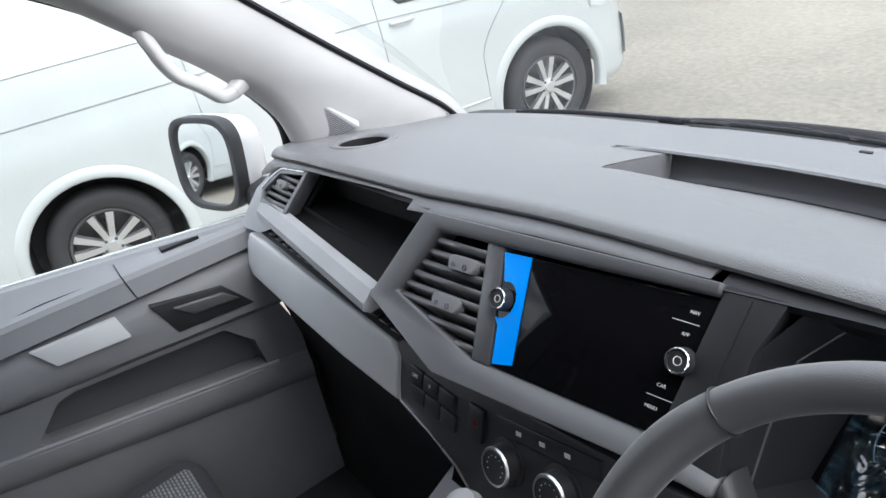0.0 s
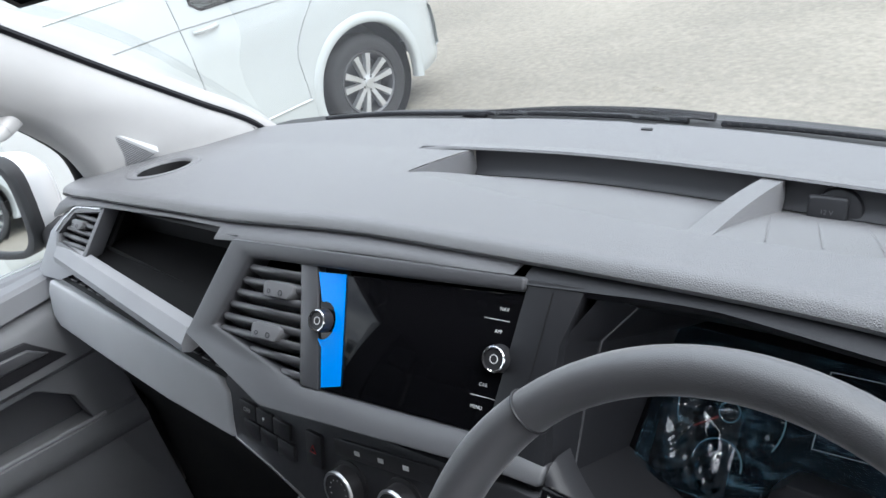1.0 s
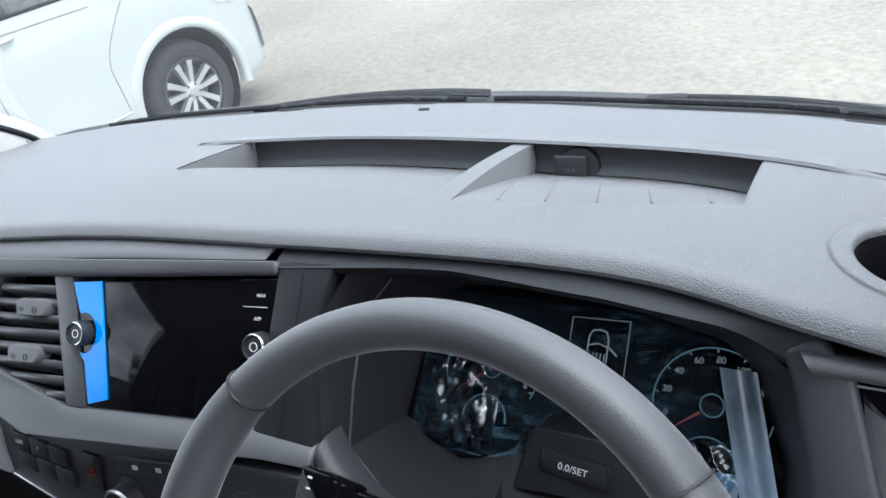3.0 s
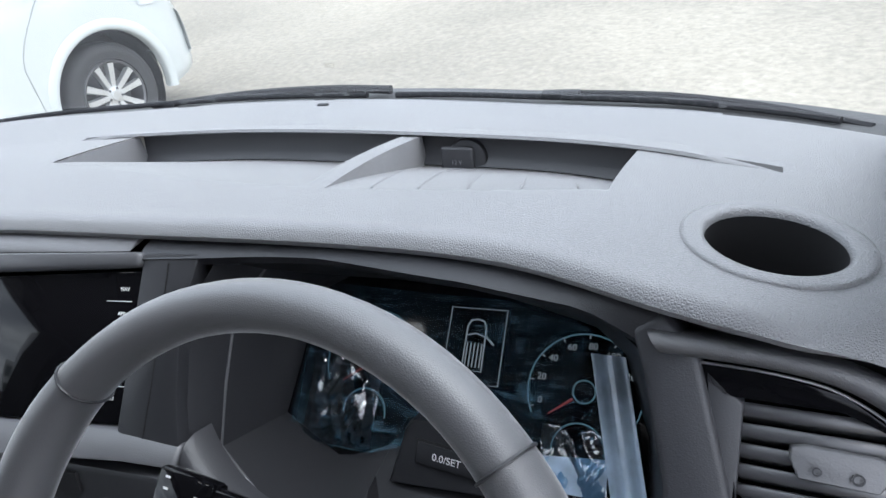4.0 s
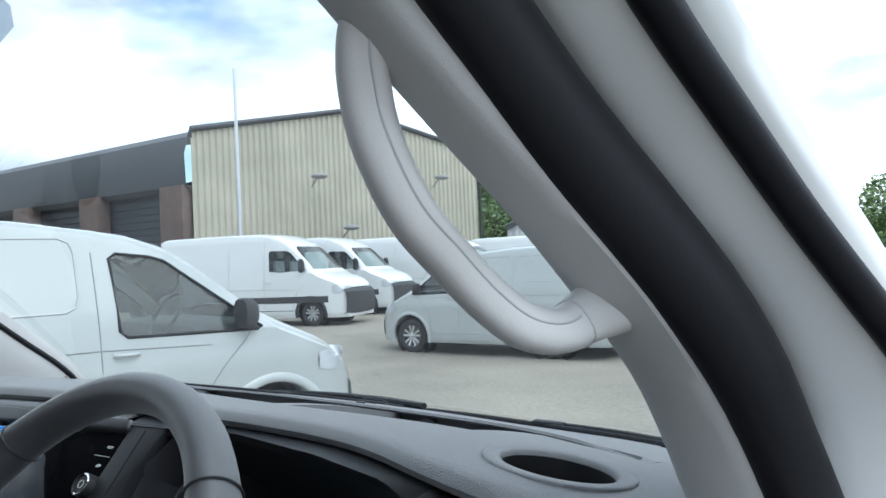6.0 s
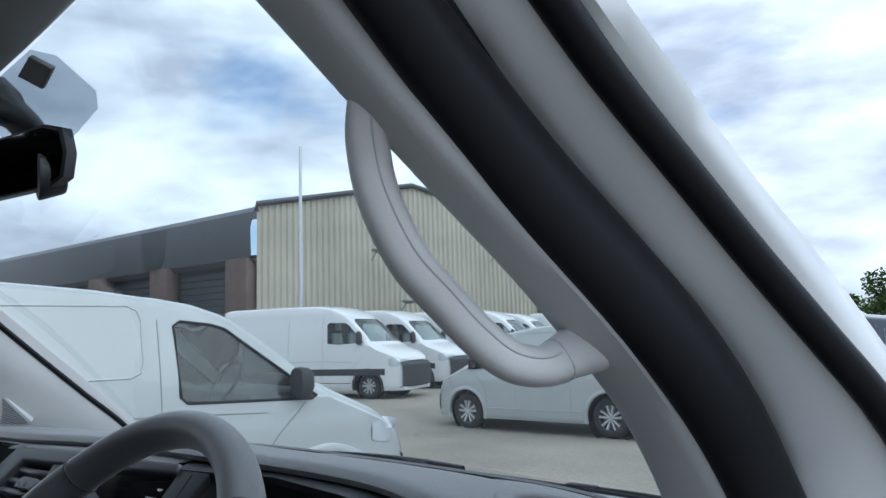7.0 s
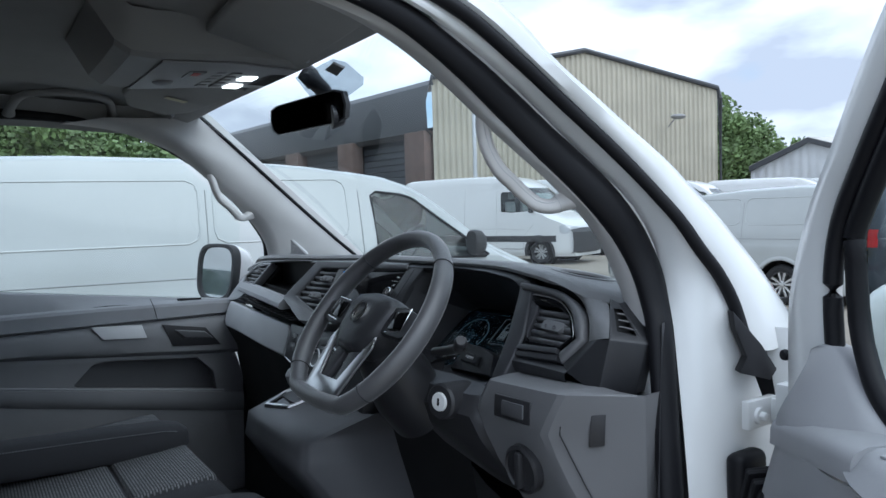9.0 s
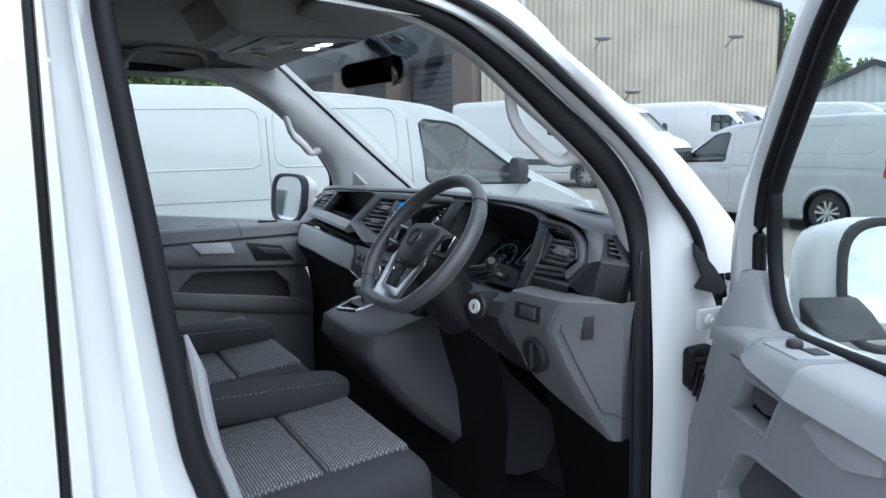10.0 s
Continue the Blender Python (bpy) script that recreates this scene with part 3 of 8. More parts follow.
iB = [(0.135, 1.3772), (0.0, 1.3735), (-0.216, 1.369), (-0.259, 1.3), (-0.108, 1.2675), (0.0, 1.269), (0.1215, 1.271), (0.186, 1.264)]
b2 = bmesh.new()
wB = [(0.008, 0.006)] * 2 + [(0.009, 0.004), (0.016, 0.003), (0.018, 0.0)] + [(0.018, 0.0)] * 2 + [(0.012, 0.002)]
rings(b2, [[fas(*p, -0.03), fas(*p, a), fas(*q, b), fas(*q, -0.03)] for p, q, (a, b) in zip(oB, iB, wB)])
bmesh.ops.recalc_face_normals(b2, faces=b2.faces)
bevel_all(b2, 0.004)
join(bm, b2)
part("centre_bezel", bm, M_FASCIA, dashboard, "satin dark grey bezel", sharp=50)
bm = bmesh.new()
slab(bm, [fas(x, z, -0.05) for x, z in ((-0.22, 1.372), (-0.105, 1.372), (-0.1, 1.26), (-0.265, 1.3))], [fas(x, z, -0.045) for x, z in ((-0.22, 1.372), (-0.105, 1.372), (-0.1, 1.26), (-0.265, 1.3))])
part("vent_backing", bm, M_BLACK, dashboard)
bm = bmesh.new()
slab(bm, [fas(x, z, -0.012) for x, z in ((-0.1375, 1.3705), (-0.1135, 1.3715), (-0.082, 1.2675), (-0.1085, 1.2675))], [fas(x, z, 0.001) for x, z in ((-0.1375, 1.3705), (-0.1135, 1.3715), (-0.082, 1.2675), (-0.1085, 1.2675))], 0.001)
part("bezel_strip", bm, M_FASCIA, dashboard)


def slats(place, left, right, z0, z1, n, tilt, depth=0.022, name="vent_slat", h=0.0024):
    """Blades with a full rounded nose, thinning and dropping towards the back; the ends are cut to a point."""
    for k in range(n):
        bm = bmesh.new()
        z = z0 + (z1 - z0) * (k + 0.5) / n
        xa, xb = left(z), right(z)
        pr = [(-depth, -0.55 * depth * tilt), (-depth, -0.55 * depth * tilt + 1.2 * h), (-0.006, h * 0.75), (-0.002, h * 0.95), (0.0, h * 0.35), (0.0, -h * 0.45), (-0.002, -h), (-0.007, -1.3 * h)]
        c = min(0.006, 0.3 * (xb - xa))
        rings(bm, [[place(x, z + dz * f, w - g) for w, dz in pr] for x, f, g in ((xa, 0.45, 0.004), (xa + c, 1.0, 0.0), (xb - 0.001, 1.0, 0.0), (xb, 0.9, 0.001))])
        part(name, bm, M_SLAT, dashboard, sharp=50)


def vent_tab(place, x, z, n, w=0.046, h=0.017, ex=(1, 0.11, 0)):
    """Thick sliding tab with a rounded tongue and two small marks."""
    m = basis(place(x, z, 0.0), ex, n)
    o = [(-0.5 * w, 0.36 * h), (-0.36 * w, 0.5 * h), (0.36 * w, 0.5 * h), (0.5 * w, 0.36 * h), (0.5 * w, 0.0), (0.4 * w, -0.5 * h), (-0.4 * w, -0.5 * h), (-0.5 * w, 0.0)]
    bm = bmesh.new()
    slab(bm, [m @ Vector((u, v, -0.012)) for u, v in o], [m @ Vector((u, v, 0.009 if v < 0 else 0.005)) for u, v in o], 0.0016, 3)
    # paler plastic paints in the light that the tilted tab catches
    tab = part("vent_tab", bm, M_KNEE, dashboard)
    for u, s_ in ((-0.22, 0.0026), (0.18, 0.0034)):
        bm = bmesh.new()
        disc_ring(bm, m @ Vector((u * w, -0.16 * h, 0.0086)), n, [(s_, 0), (s_, 0.0006), (s_ * 0.66, 0.0006), (s_ * 0.66, 0)], 14)
        part("tab_mark", bm, M_SIDE, tab)


slats(fas, lambda z: -0.259 + (z - 1.3) * 0.62 if z > 1.3 else -0.259 + (1.3 - z) * 4.4, lambda z: -0.1085 - (z - 1.2675) * 0.28, 1.268, 1.366, 8, 0.9, h=0.0034)
for zc in (1.345, 1.306):
    vent_tab(fas, -0.162 - 0.2 * (1.345 - zc), zc, N1)
# the screen
bm = bmesh.new()
SCR = ((-0.1115, 1.3665), (0.137, 1.3755), (0.1205, 1.2715), (-0.0805, 1.2685))
slab(bm, [fas(x, z, -0.012) for x, z in SCR], [fas(x, z, -0.001) for x, z in SCR], 0.0015)
screen = part("touch_screen", bm, M_SCREEN, dashboard, "glossy black switched-off touch screen")
bm = bmesh.new()
blue = [(-0.111, 1.3665), (-0.0735, 1.368)]
kx, kz = -0.0915, 1.3265
arc = [(kx + 0.0 + 0.0165 * math.sin(radians(q)), kz + 0.0165 * math.cos(radians(q))) for q in range(-20, 201, 20)]
outl = [(-0.1105, 1.3665), (-0.0725, 1.3682), (-0.0535, 1.276), (-0.079, 1.2705), (-0.0885, 1.304)] + [p for p in reversed(arc)] + [(-0.099, 1.343)]
slab(bm, [fas(x, z, -0.0008) for x, z in outl], [fas(x, z, 0.0004) for x, z in outl])
part("blue_film", bm, M_BLUE, dashboard, "bright blue protective film strip")
for x, z in ((kx, kz), (0.121, 1.3275)):
    bm = bmesh.new()
    disc_ring(bm, fas(x, z, -0.002), N1, [(0.0128, 0), (0.0122, 0.012), (0.0118, 0.0135), (0.0098, 0.0136), (0.0094, 0.0122), (0.0001, 0.0122)], 40)
    knob = part("rotary_knob", bm, M_DARK, dashboard)
    bm = bmesh.new()
    disc_ring(bm, fas(x, z, -0.002), N1, [(0.0119, 0.0132), (0.0108, 0.0142), (0.0097, 0.0138)], 40)
    part("knob_rim", bm, M_CHROME, knob, "bright metal knob rim")
    bm = bmesh.new()
    disc_ring(bm, fas(x, z, 0.0104), N1, [(0.0042, 0), (0.0042, 0.0004), (0.0034, 0.0004), (0.0034, 0)], 24)
    part("knob_mark", bm, M_PRINT, knob)
for word, x, z in (("NAV", 0.1165, 1.3625), ("APP", 0.1145, 1.346), ("CAR", 0.1095, 1.306), ("MENU", 0.1065, 1.289)):
    text("screen_text", word, basis(fas(x, z, -0.0006), (1, 0.1147, 0), N1), dashboard, M_PRINT, 0.0046)
for z in (1.3545, 1.2975):
    bm = bmesh.new()
    box(bm, (0, 0, 0), (0.026, 0.0006, 0.0004), basis(fas(0.111, z, -0.0007), (1, 0.1147, 0), N1))
    part("screen_line", bm, M_PRINT, dashboard)

# open shelf beside the screen; its inner shade is put into the near-black colour
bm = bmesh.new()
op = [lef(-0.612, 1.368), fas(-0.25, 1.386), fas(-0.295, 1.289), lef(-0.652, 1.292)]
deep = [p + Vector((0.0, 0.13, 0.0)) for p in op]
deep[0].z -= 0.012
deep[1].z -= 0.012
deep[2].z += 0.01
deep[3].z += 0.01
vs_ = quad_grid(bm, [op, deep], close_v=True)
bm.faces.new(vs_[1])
part("open_shelf", bm, M_RECESS, dashboard, "open storage shelf, its shade put into the colour")
# ledge under the shelf
bm = bmesh.new()
rows = []
for i in range(31):
    k = i / 30
    a_, b_ = lef(-0.752, 1.302), fas(-0.305, 1.290)
    p = a_.lerp(b_, k)
    rows.append([p + Vector((0, 0.012, 0.003)), p + Vector((0, -0.002, 0.002)), p + Vector((0, -0.018, -0.012)), p + Vector((0, -0.021, -0.022)), p + Vector((0, -0.012, -0.029)), p + Vector((0, 0.02, -0.028))])
rings(bm, rows)
part("shelf_ledge", bm, M_MID, dashboard, "grey ledge under the shelf", sharp=28)
# ribbed slot below the ledge, its depth painted black in place of shade
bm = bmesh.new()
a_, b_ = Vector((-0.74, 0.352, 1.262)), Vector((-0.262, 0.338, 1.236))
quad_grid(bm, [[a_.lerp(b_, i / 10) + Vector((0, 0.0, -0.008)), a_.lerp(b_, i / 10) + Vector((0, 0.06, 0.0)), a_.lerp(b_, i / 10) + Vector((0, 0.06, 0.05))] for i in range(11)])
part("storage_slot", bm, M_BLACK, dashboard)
for i in range(16):
    bm = bmesh.new()
    p = a_.lerp(b_, (i + 0.5) / 16)
    box(bm, p + Vector((0, 0.022, -0.001)), (0.022, 0.035, 0.003), None, 0.001, 1)
    part("slot_rib", bm, M_DARK, dashboard)
# glove compartment panel
bm = bmesh.new()
gl = [(-0.79, 1.243), (-0.285, 1.222), (-0.263, 1.207), (-0.262, 1.146), (-0.41, 1.152), (-0.6, 1.163), (-0.77, 1.168), (-0.797, 1.182), (-0.802, 1.222)]
slab(bm, [low(x, z, -0.04) for x, z in gl], [low(x, z, 0.004 + 0.008 * math.sin(math.pi * min(1, max(0, (x + 0.8) / 0.54)))) for x, z in gl], 0.006, 3)
part("glove_panel", bm, M_CUP, dashboard, "light grey glove compartment panel")
# black sheets standing in for the darkness of the footwells
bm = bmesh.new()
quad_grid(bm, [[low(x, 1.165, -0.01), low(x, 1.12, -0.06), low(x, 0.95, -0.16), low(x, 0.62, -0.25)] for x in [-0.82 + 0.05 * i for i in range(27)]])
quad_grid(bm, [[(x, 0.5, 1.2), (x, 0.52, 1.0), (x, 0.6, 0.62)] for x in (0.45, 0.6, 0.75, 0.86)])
part("footwell_shade_sheet", bm, M_BLACK, dashboard)

# switch panel under the bezel
bm = bmesh.new()
pn = [(-0.278, 1.228), (-0.15, 1.226), (0.16, 1.25), (0.2, 1.25), (0.2, 1.09), (-0.08, 1.09), (-0.13, 1.118), (-0.185, 1.132), (-0.262, 1.145)]
slab(bm, [low(x, z, -0.05) for x, z in pn], [low(x, z, 0.0) for x, z in pn], 0.004)
part("switch_panel", bm, M_SIDE, dashboard, "dark switch panel")
bm = bmesh.new()
tube(bm, [low(x, z, -0.001) for x, z in ((-0.262, 1.147), (-0.188, 1.1335), (-0.133, 1.1195), (-0.08, 1.092))], 0.0022, 8)
part("panel_edge", bm, M_SILVER, dashboard)
for r in range(2):
    for c in range(3):
        bm = bmesh.new()
        box(bm, (0, 0, 0), (0.031, 0.0215, 0.007), basis(low(-0.224 + 0.033 * c + 0.006 * r, 1.1965 - 0.0225 * r - 0.0012 * c, 0.001), (1, 0, -0.03), (0, -0.944, 0.33)), 0.0015)
        key_ = part("push_button", bm, M_DARK, dashboard)
        if r == 0 and c < 2:
            text("button_text", ("OFF", "P")[c], basis(low(-0.224 + 0.033 * c, 1.1965 - 0.0012 * c, 0.005), (1, 0, 0), (0, -0.944, 0.33)), key_, M_PRINT, 0.008)
bm = bmesh.new()
box(bm, (0, 0, 0), (0.026, 0.041, 0.008), basis(low(-0.1, 1.191, 0.001), (1, 0, 0), (0, -0.944, 0.33)), 0.0015)
hz = part("hazard_button", bm, M_DARK, dashboard)
bm = bmesh.new()
tube(bm, [low(-0.1 + 0.0055 * math.sin(radians(q)), 1.191 + 0.0055 * math.cos(radians(q)), 0.0055) for q in (0, 120, 240)], 0.0008, 5, closed=True)
part("warning_triangle", bm, M_REDPRINT, hz, "red warning triangle outline")
bm = bmesh.new()
box(bm, (0, 0, 0), (0.15, 0.02, 0.006), basis(low(0.008, 1.2175, 0.0), (1, 0, 0.16), (0, -0.944, 0.33)), 0.0015)
part("climate_panel", bm, M_DARK, dashboard)
for k in range(3):
    bm = bmesh.new()
    box(bm, (0, 0, 0.0033), (0.008, 0.005, 0.0004), basis(low(-0.03 + 0.035 * k, 1.2115 + 0.0055 * k, 0.0), (1, 0, 0.16), (0, -0.944, 0.33)))
    part("climate_mark", bm, M_PRINT, dashboard)
for x, z in ((-0.045, 1.171), (0.036, 1.183), (0.117, 1.195)):
    bm = bmesh.new()
    disc_ring(bm, low(x, z, -0.002), (0, -0.944, 0.33), [(0.0275, 0), (0.0272, 0.004), (0.0225, 0.005), (0.0215, 0.02), (0.0195, 0.0215), (0.0165, 0.0205), (0.0001, 0.0205)], 40)
    kb = part("climate_knob", bm, M_DARK, dashboard)
    bm = bmesh.new()
    disc_ring(bm, low(x, z, -0.002), (0, -0.944, 0.33), [(0.0226, 0.0196), (0.0212, 0.0222), (0.0188, 0.0218)], 40)
    part("knob_rim", bm, M_SILVER, kb, "bright metal knob rim")
    for q in range(-120, 121, 30):
        bm = bmesh.new()
        v = (math.sin(radians(q)), math.cos(radians(q)))
        box(bm, (0.0125 * v[0], 0.0125 * v[1], 0.0187), (0.0011, 0.0011, 0.0004), basis(low(x, z, 0.0), (1, 0, 0), (0, -0.944, 0.33)))
        part("dial_dot", bm, M_PRINT, kb)
    bm = bmesh.new()
    box(bm, (-0.0245, 0.001, 0.006), (0.002, 0.005, 0.002), basis(low(x, z, 0.0), (1, 0, 0), (0, -0.944, 0.33)))
    part("dial_pointer", bm, M_REDPRINT, kb)

# left end vent
bm = bmesh.new()
vo = [(-0.61, 1.366), (-0.652, 1.292), (-0.758, 1.300), (-0.764, 1.318), (-0.711, 1.356)]
vi = [(-0.625, 1.359), (-0.66, 1.3), (-0.75, 1.306), (-0.755, 1.317), (-0.708, 1.349)]
frame_slab(bm, vo, vi, lef, -0.02, 0.004, 0.0012)
part("side_vent_frame", bm, M_FASCIA, dashboard, "dark rim of the end vent")
bm = bmesh.new()
slab(bm, [lef(x, z, -0.03) for x, z in vo], [lef(x, z, -0.025) for x, z in vo])
part("vent_backing", bm, M_BLACK, dashboard)
bm = bmesh.new()
tube(bm, [lef(x, z, 0.0045) for x, z in ((-0.763, 1.319), (-0.742, 1.337), (-0.711, 1.3545), (-0.7, 1.3575), (-0.62, 1.364))], 0.0016, 6)
part("vent_rim", bm, M_SILVER, dashboard)
slats(lef, lambda z: -0.752 + max(0, z - 1.318) * 1.2, lambda z: -0.66 + (z - 1.3) * 0.6, 1.302, 1.352, 5, 0.8, 0.018, h=0.003)
vent_tab(lef, -0.69, 1.336, Vector((0, -0.81, 0.58)), 0.036, 0.014, (1, 0, 0))
bm = bmesh.new()
quad_grid(bm, [[lef(-0.61, 1.368, 0.002), lef(-0.711, 1.357, 0.002), lef(-0.766, 1.318, 0.002), lef(-0.759, 1.299, 0.002), lef(-0.652, 1.291, 0.002)],
               [(-0.612, 0.43, 1.374), (-0.728, 0.427, 1.364), (-0.803, 0.392, 1.312), (-0.793, 0.364, 1.279), (-0.664, 0.36, 1.28)],
               [(-0.612, 0.44, 1.376), (-0.77, 0.46, 1.364), (-0.845, 0.41, 1.3), (-0.855, 0.352, 1.238), (-0.745, 0.35, 1.252)]])
part("end_cap", bm, M_MID, dashboard, "grey end cap round the vent", sharp=30)

# instrument cluster
CL = [(0.206, 1.206), (0.212, 1.25), (0.222, 1.284), (0.245, 1.293), (0.3, 1.294), (0.41, 1.291), (0.482, 1.278), (0.506, 1.266), (0.53, 1.226), (0.534, 1.2), (0.525, 1.188), (0.44, 1.186), (0.32, 1.2), (0.285, 1.19), (0.268, 1.188)]
INN = Vector((0, -0.656, 0.755))
bm = bmesh.new()
slab(bm, [ins(x, z, -0.006) for x, z in CL], [ins(x, z, 0.0) for x, z in CL])
cluster = part("instrument_panel", bm, M_SCREEN, dashboard, "dark digital instrument display under protective film")
M_DIAL = glowing("dial_light", (0.3, 0.6, 0.75), 0.034)
M_DIALW = glowing("dial_white", (0.75, 0.85, 0.9), 0.042)
M_NEEDLE = glowing("dial_red", (0.9, 0.08, 0.06), 0.03)
SQ = 0.656


def dial_arc(gx, gz, r, q0, q1, rad, mat, name="dial_ring"):
    bm = bmesh.new()
    tube(bm, [ins(gx + r * math.sin(radians(q0 + (q1 - q0) * k / 24)), gz + SQ * r * math.cos(radians(q0 + (q1 - q0) * k / 24)), 0.0008) for k in range(25)], rad, 5)
    part(name, bm, mat, dashboard)


for gx, gz, r, q0, q1 in ((0.477, 1.244, 0.046, -118, 118), (0.285, 1.244, 0.046, -118, 118), (0.477, 1.214, 0.021, -95, 95), (0.285, 1.214, 0.021, -95, 95), (0.477, 1.244, 0.009, -180, 180), (0.285, 1.244, 0.009, -180, 180)):
    dial_arc(gx, gz, r, q0, q1, 0.0006, M_DIAL)
for gx in (0.477, 0.285):
    for k in range(9):
        q = radians(-112 + 28 * k)
        bm = bmesh.new()
        tube(bm, [ins(gx + r_ * math.sin(q), 1.244 + SQ * r_ * math.cos(q), 0.0008) for r_ in (0.0425, 0.0455)], 0.0006, 4)
        part("dial_tick", bm, M_DIALW, dashboard)
for word, q in (("0", -108), ("20", -78), ("40", -50), ("60", -22), ("80", 5), ("100", 33), ("120", 64)):
    text("dial_text", word, basis(ins(0.477 + 0.0365 * math.sin(radians(q)), 1.244 + SQ * 0.0365 * math.cos(radians(q)), 0.0008), (1, 0, 0), INN), dashboard, M_DIALW, 0.0075)
for word, q in (("1", -85), ("2", -45), ("3", 0), ("4", 40), ("5", 75), ("6", 108)):
    text("dial_text", word, basis(ins(0.285 + 0.0365 * math.sin(radians(q)), 1.244 + SQ * 0.0365 * math.cos(radians(q)), 0.0008), (1, 0, 0), INN), dashboard, M_DIALW, 0.0075)
for gx, q in ((0.477, -128), (0.285, -128)):
    bm = bmesh.new()
    tube(bm, [ins(gx + r_ * math.sin(radians(q)), 1.244 + SQ * r_ * math.cos(radians(q)), 0.0009) for r_ in (0.011, 0.034)], [0.0012, 0.0005], 5)
    part("dial_needle", bm, M_NEEDLE, dashboard)
bm = bmesh.new()
tube(bm, [ins(x, z, 0.0008) for x, z in ((0.354, 1.281), (0.405, 1.282), (0.405, 1.24), (0.354, 1.238))], 0.0005, 5, closed=True)
part("display_frame", bm, M_DIALW, dashboard)
bm = bmesh.new()
tube(bm, [ins(x, z, 0.0009) for x, z in ((0.371, 1.271), (0.3735, 1.2745), (0.3795, 1.2755), (0.3855, 1.2745), (0.388, 1.271), (0.3885, 1.2465), (0.3705, 1.2465))], 0.0007, 5, closed=True)
tube(bm, [ins(x, z, 0.0009) for x, z in ((0.3715, 1.266), (0.3795, 1.2675), (0.3875, 1.266))], 0.0006, 5)
tube(bm, [ins(x, z, 0.0009) for x, z in ((0.388, 1.2665), (0.3965, 1.262))], 0.0009, 5)
for k in range(5):
    tube(bm, [ins(0.373 + 0.0033 * k, 1.2485, 0.0009), ins(0.373 + 0.0033 * k, 1.262, 0.0009)], 0.0006, 5)
part("vehicle_symbol", bm, M_DIALW, dashboard)
# clear protective film: a slack sheet with soft creases, and two lifted, crumpled flaps
bm = bmesh.new()
n = 44
x0, x1, z0, z1 = 0.214, 0.505, 1.192, 1.288
quad_grid(bm, [[ins(x0 + (x1 - x0) * i / n, z0 + (z1 - z0) * j / n, 0.0025 + 0.003 * noise.noise(Vector((i * 0.1 + j * 0.05, j * 0.08, 3.0))) + 0.0035 * abs(noise.noise(Vector((i * 0.16 - j * 0.1, j * 0.05, 8.0)))) ** 2) for j in range(n + 1)] for i in range(n + 1)])
part("protective_film", bm, M_FILM, dashboard, "crinkled clear protective film", sharp=60)
for k_, (x0, x1, z0, z1, lift) in enumerate(((0.228, 0.298, 1.193, 1.246, 0.012), (0.448, 0.505, 1.19, 1.225, 0.012))):
    bm = bmesh.new()
    n = 36
    rows = []
    for i in range(n + 1):
        r = []
        for j in range(n + 1):
            u, w_ = i / n, j / n
            edge_ = math.sin(math.pi * u) ** 0.5 * math.sin(math.pi * w_) ** 0.5
            h_ = lift * abs(noise.noise(Vector((u * 3.2 + w_ * 1.3, w_ * 1.1, 5.0 + 3 * k_)))) + 0.006 * abs(noise.noise(Vector((u * 7 - w_ * 3, w_ * 2.6, 2.0 + k_))))
            r.append(ins(x0 + (x1 - x0) * u, z0 + (z1 - z0) * w_, 0.004 + edge_ * h_))
        rows.append(r)
    quad_grid(bm, rows)
    part("crumpled_film", bm, M_CRINKLE, dashboard, "crumpled clear plastic film", sharp=70)
# pull strip; its blue-white colour holds the reflected sky
bm = bmesh.new()
n = 14
quad_grid(bm, [[ins(0.502 + 0.028 * i / n - 0.022 * j / n + 0.006 * (1 - j / n), 1.192 + 0.072 * j / n, 0.006 + 0.0012 * math.sin(i * 0.9) + 0.004 * (i / n) ** 2) for j in range(n + 1)] for i in range(n + 1)])
part("film_pull_tab", bm, M_TABFILM, dashboard, "pull strip of the film, sky reflection put into its colour", sharp=60)
# added strip that paints the windscreen's reflection along the display's lower edge
bm = bmesh.new()
n = 16
quad_grid(bm, [[ins(0.385 + 0.118 * i / n, 1.1925 + (0.012 + 0.008 * i / n) * j / 6, 0.0065 + 0.0015 * math.sin(i * 0.7) + 0.001 * math.sin(j * 1.1 + i * 0.3)) for j in range(7)] for i in range(n + 1)])
part("film_reflection_band", bm, M_TABFILM, dashboard, "pale blue band painting a reflection on the film", sharp=60)
# funnel from the rim to the display
RIM_O = [(0.182, 1.25), (0.174, 1.29), (0.172, 1.345), (0.2, 1.381), (0.3, 1.387), (0.42, 1.386), (0.51, 1.377), (0.541, 1.355), (0.558, 1.29), (0.562, 1.22), (0.54, 1.186), (0.46, 1.17), (0.36, 1.18), (0.27, 1.197), (0.215, 1.218)]


def rim(x, z, w=0.0):
    """The front of the cluster's surround, from the screen's plane over to the driver's vent."""
    k = min(1.0, max(0.0, (x - 0.16) / 0.28))
    k = k * k * (3 - 2 * k)
    return fas(x, z, w).lerp(Vector((x, 0.448 + 0.55 * (z - 1.36), z)) + N4 * w, k)


bm = bmesh.new()
glass_ = [ins(x, z, 0.001) for x, z in CL]
rim_ = [rim(x, z, -0.004) for x, z in RIM_O]
quad_grid(bm, [rim_, [p.lerp(q, 0.16) + INN * 0.004 for p, q in zip(rim_, glass_)], [p.lerp(q, 0.3) - INN * 0.008 for p, q in zip(rim_, glass_)], [p.lerp(q, 0.9) - INN * 0.001 for p, q in zip(rim_, glass_)], glass_], close_v=True)
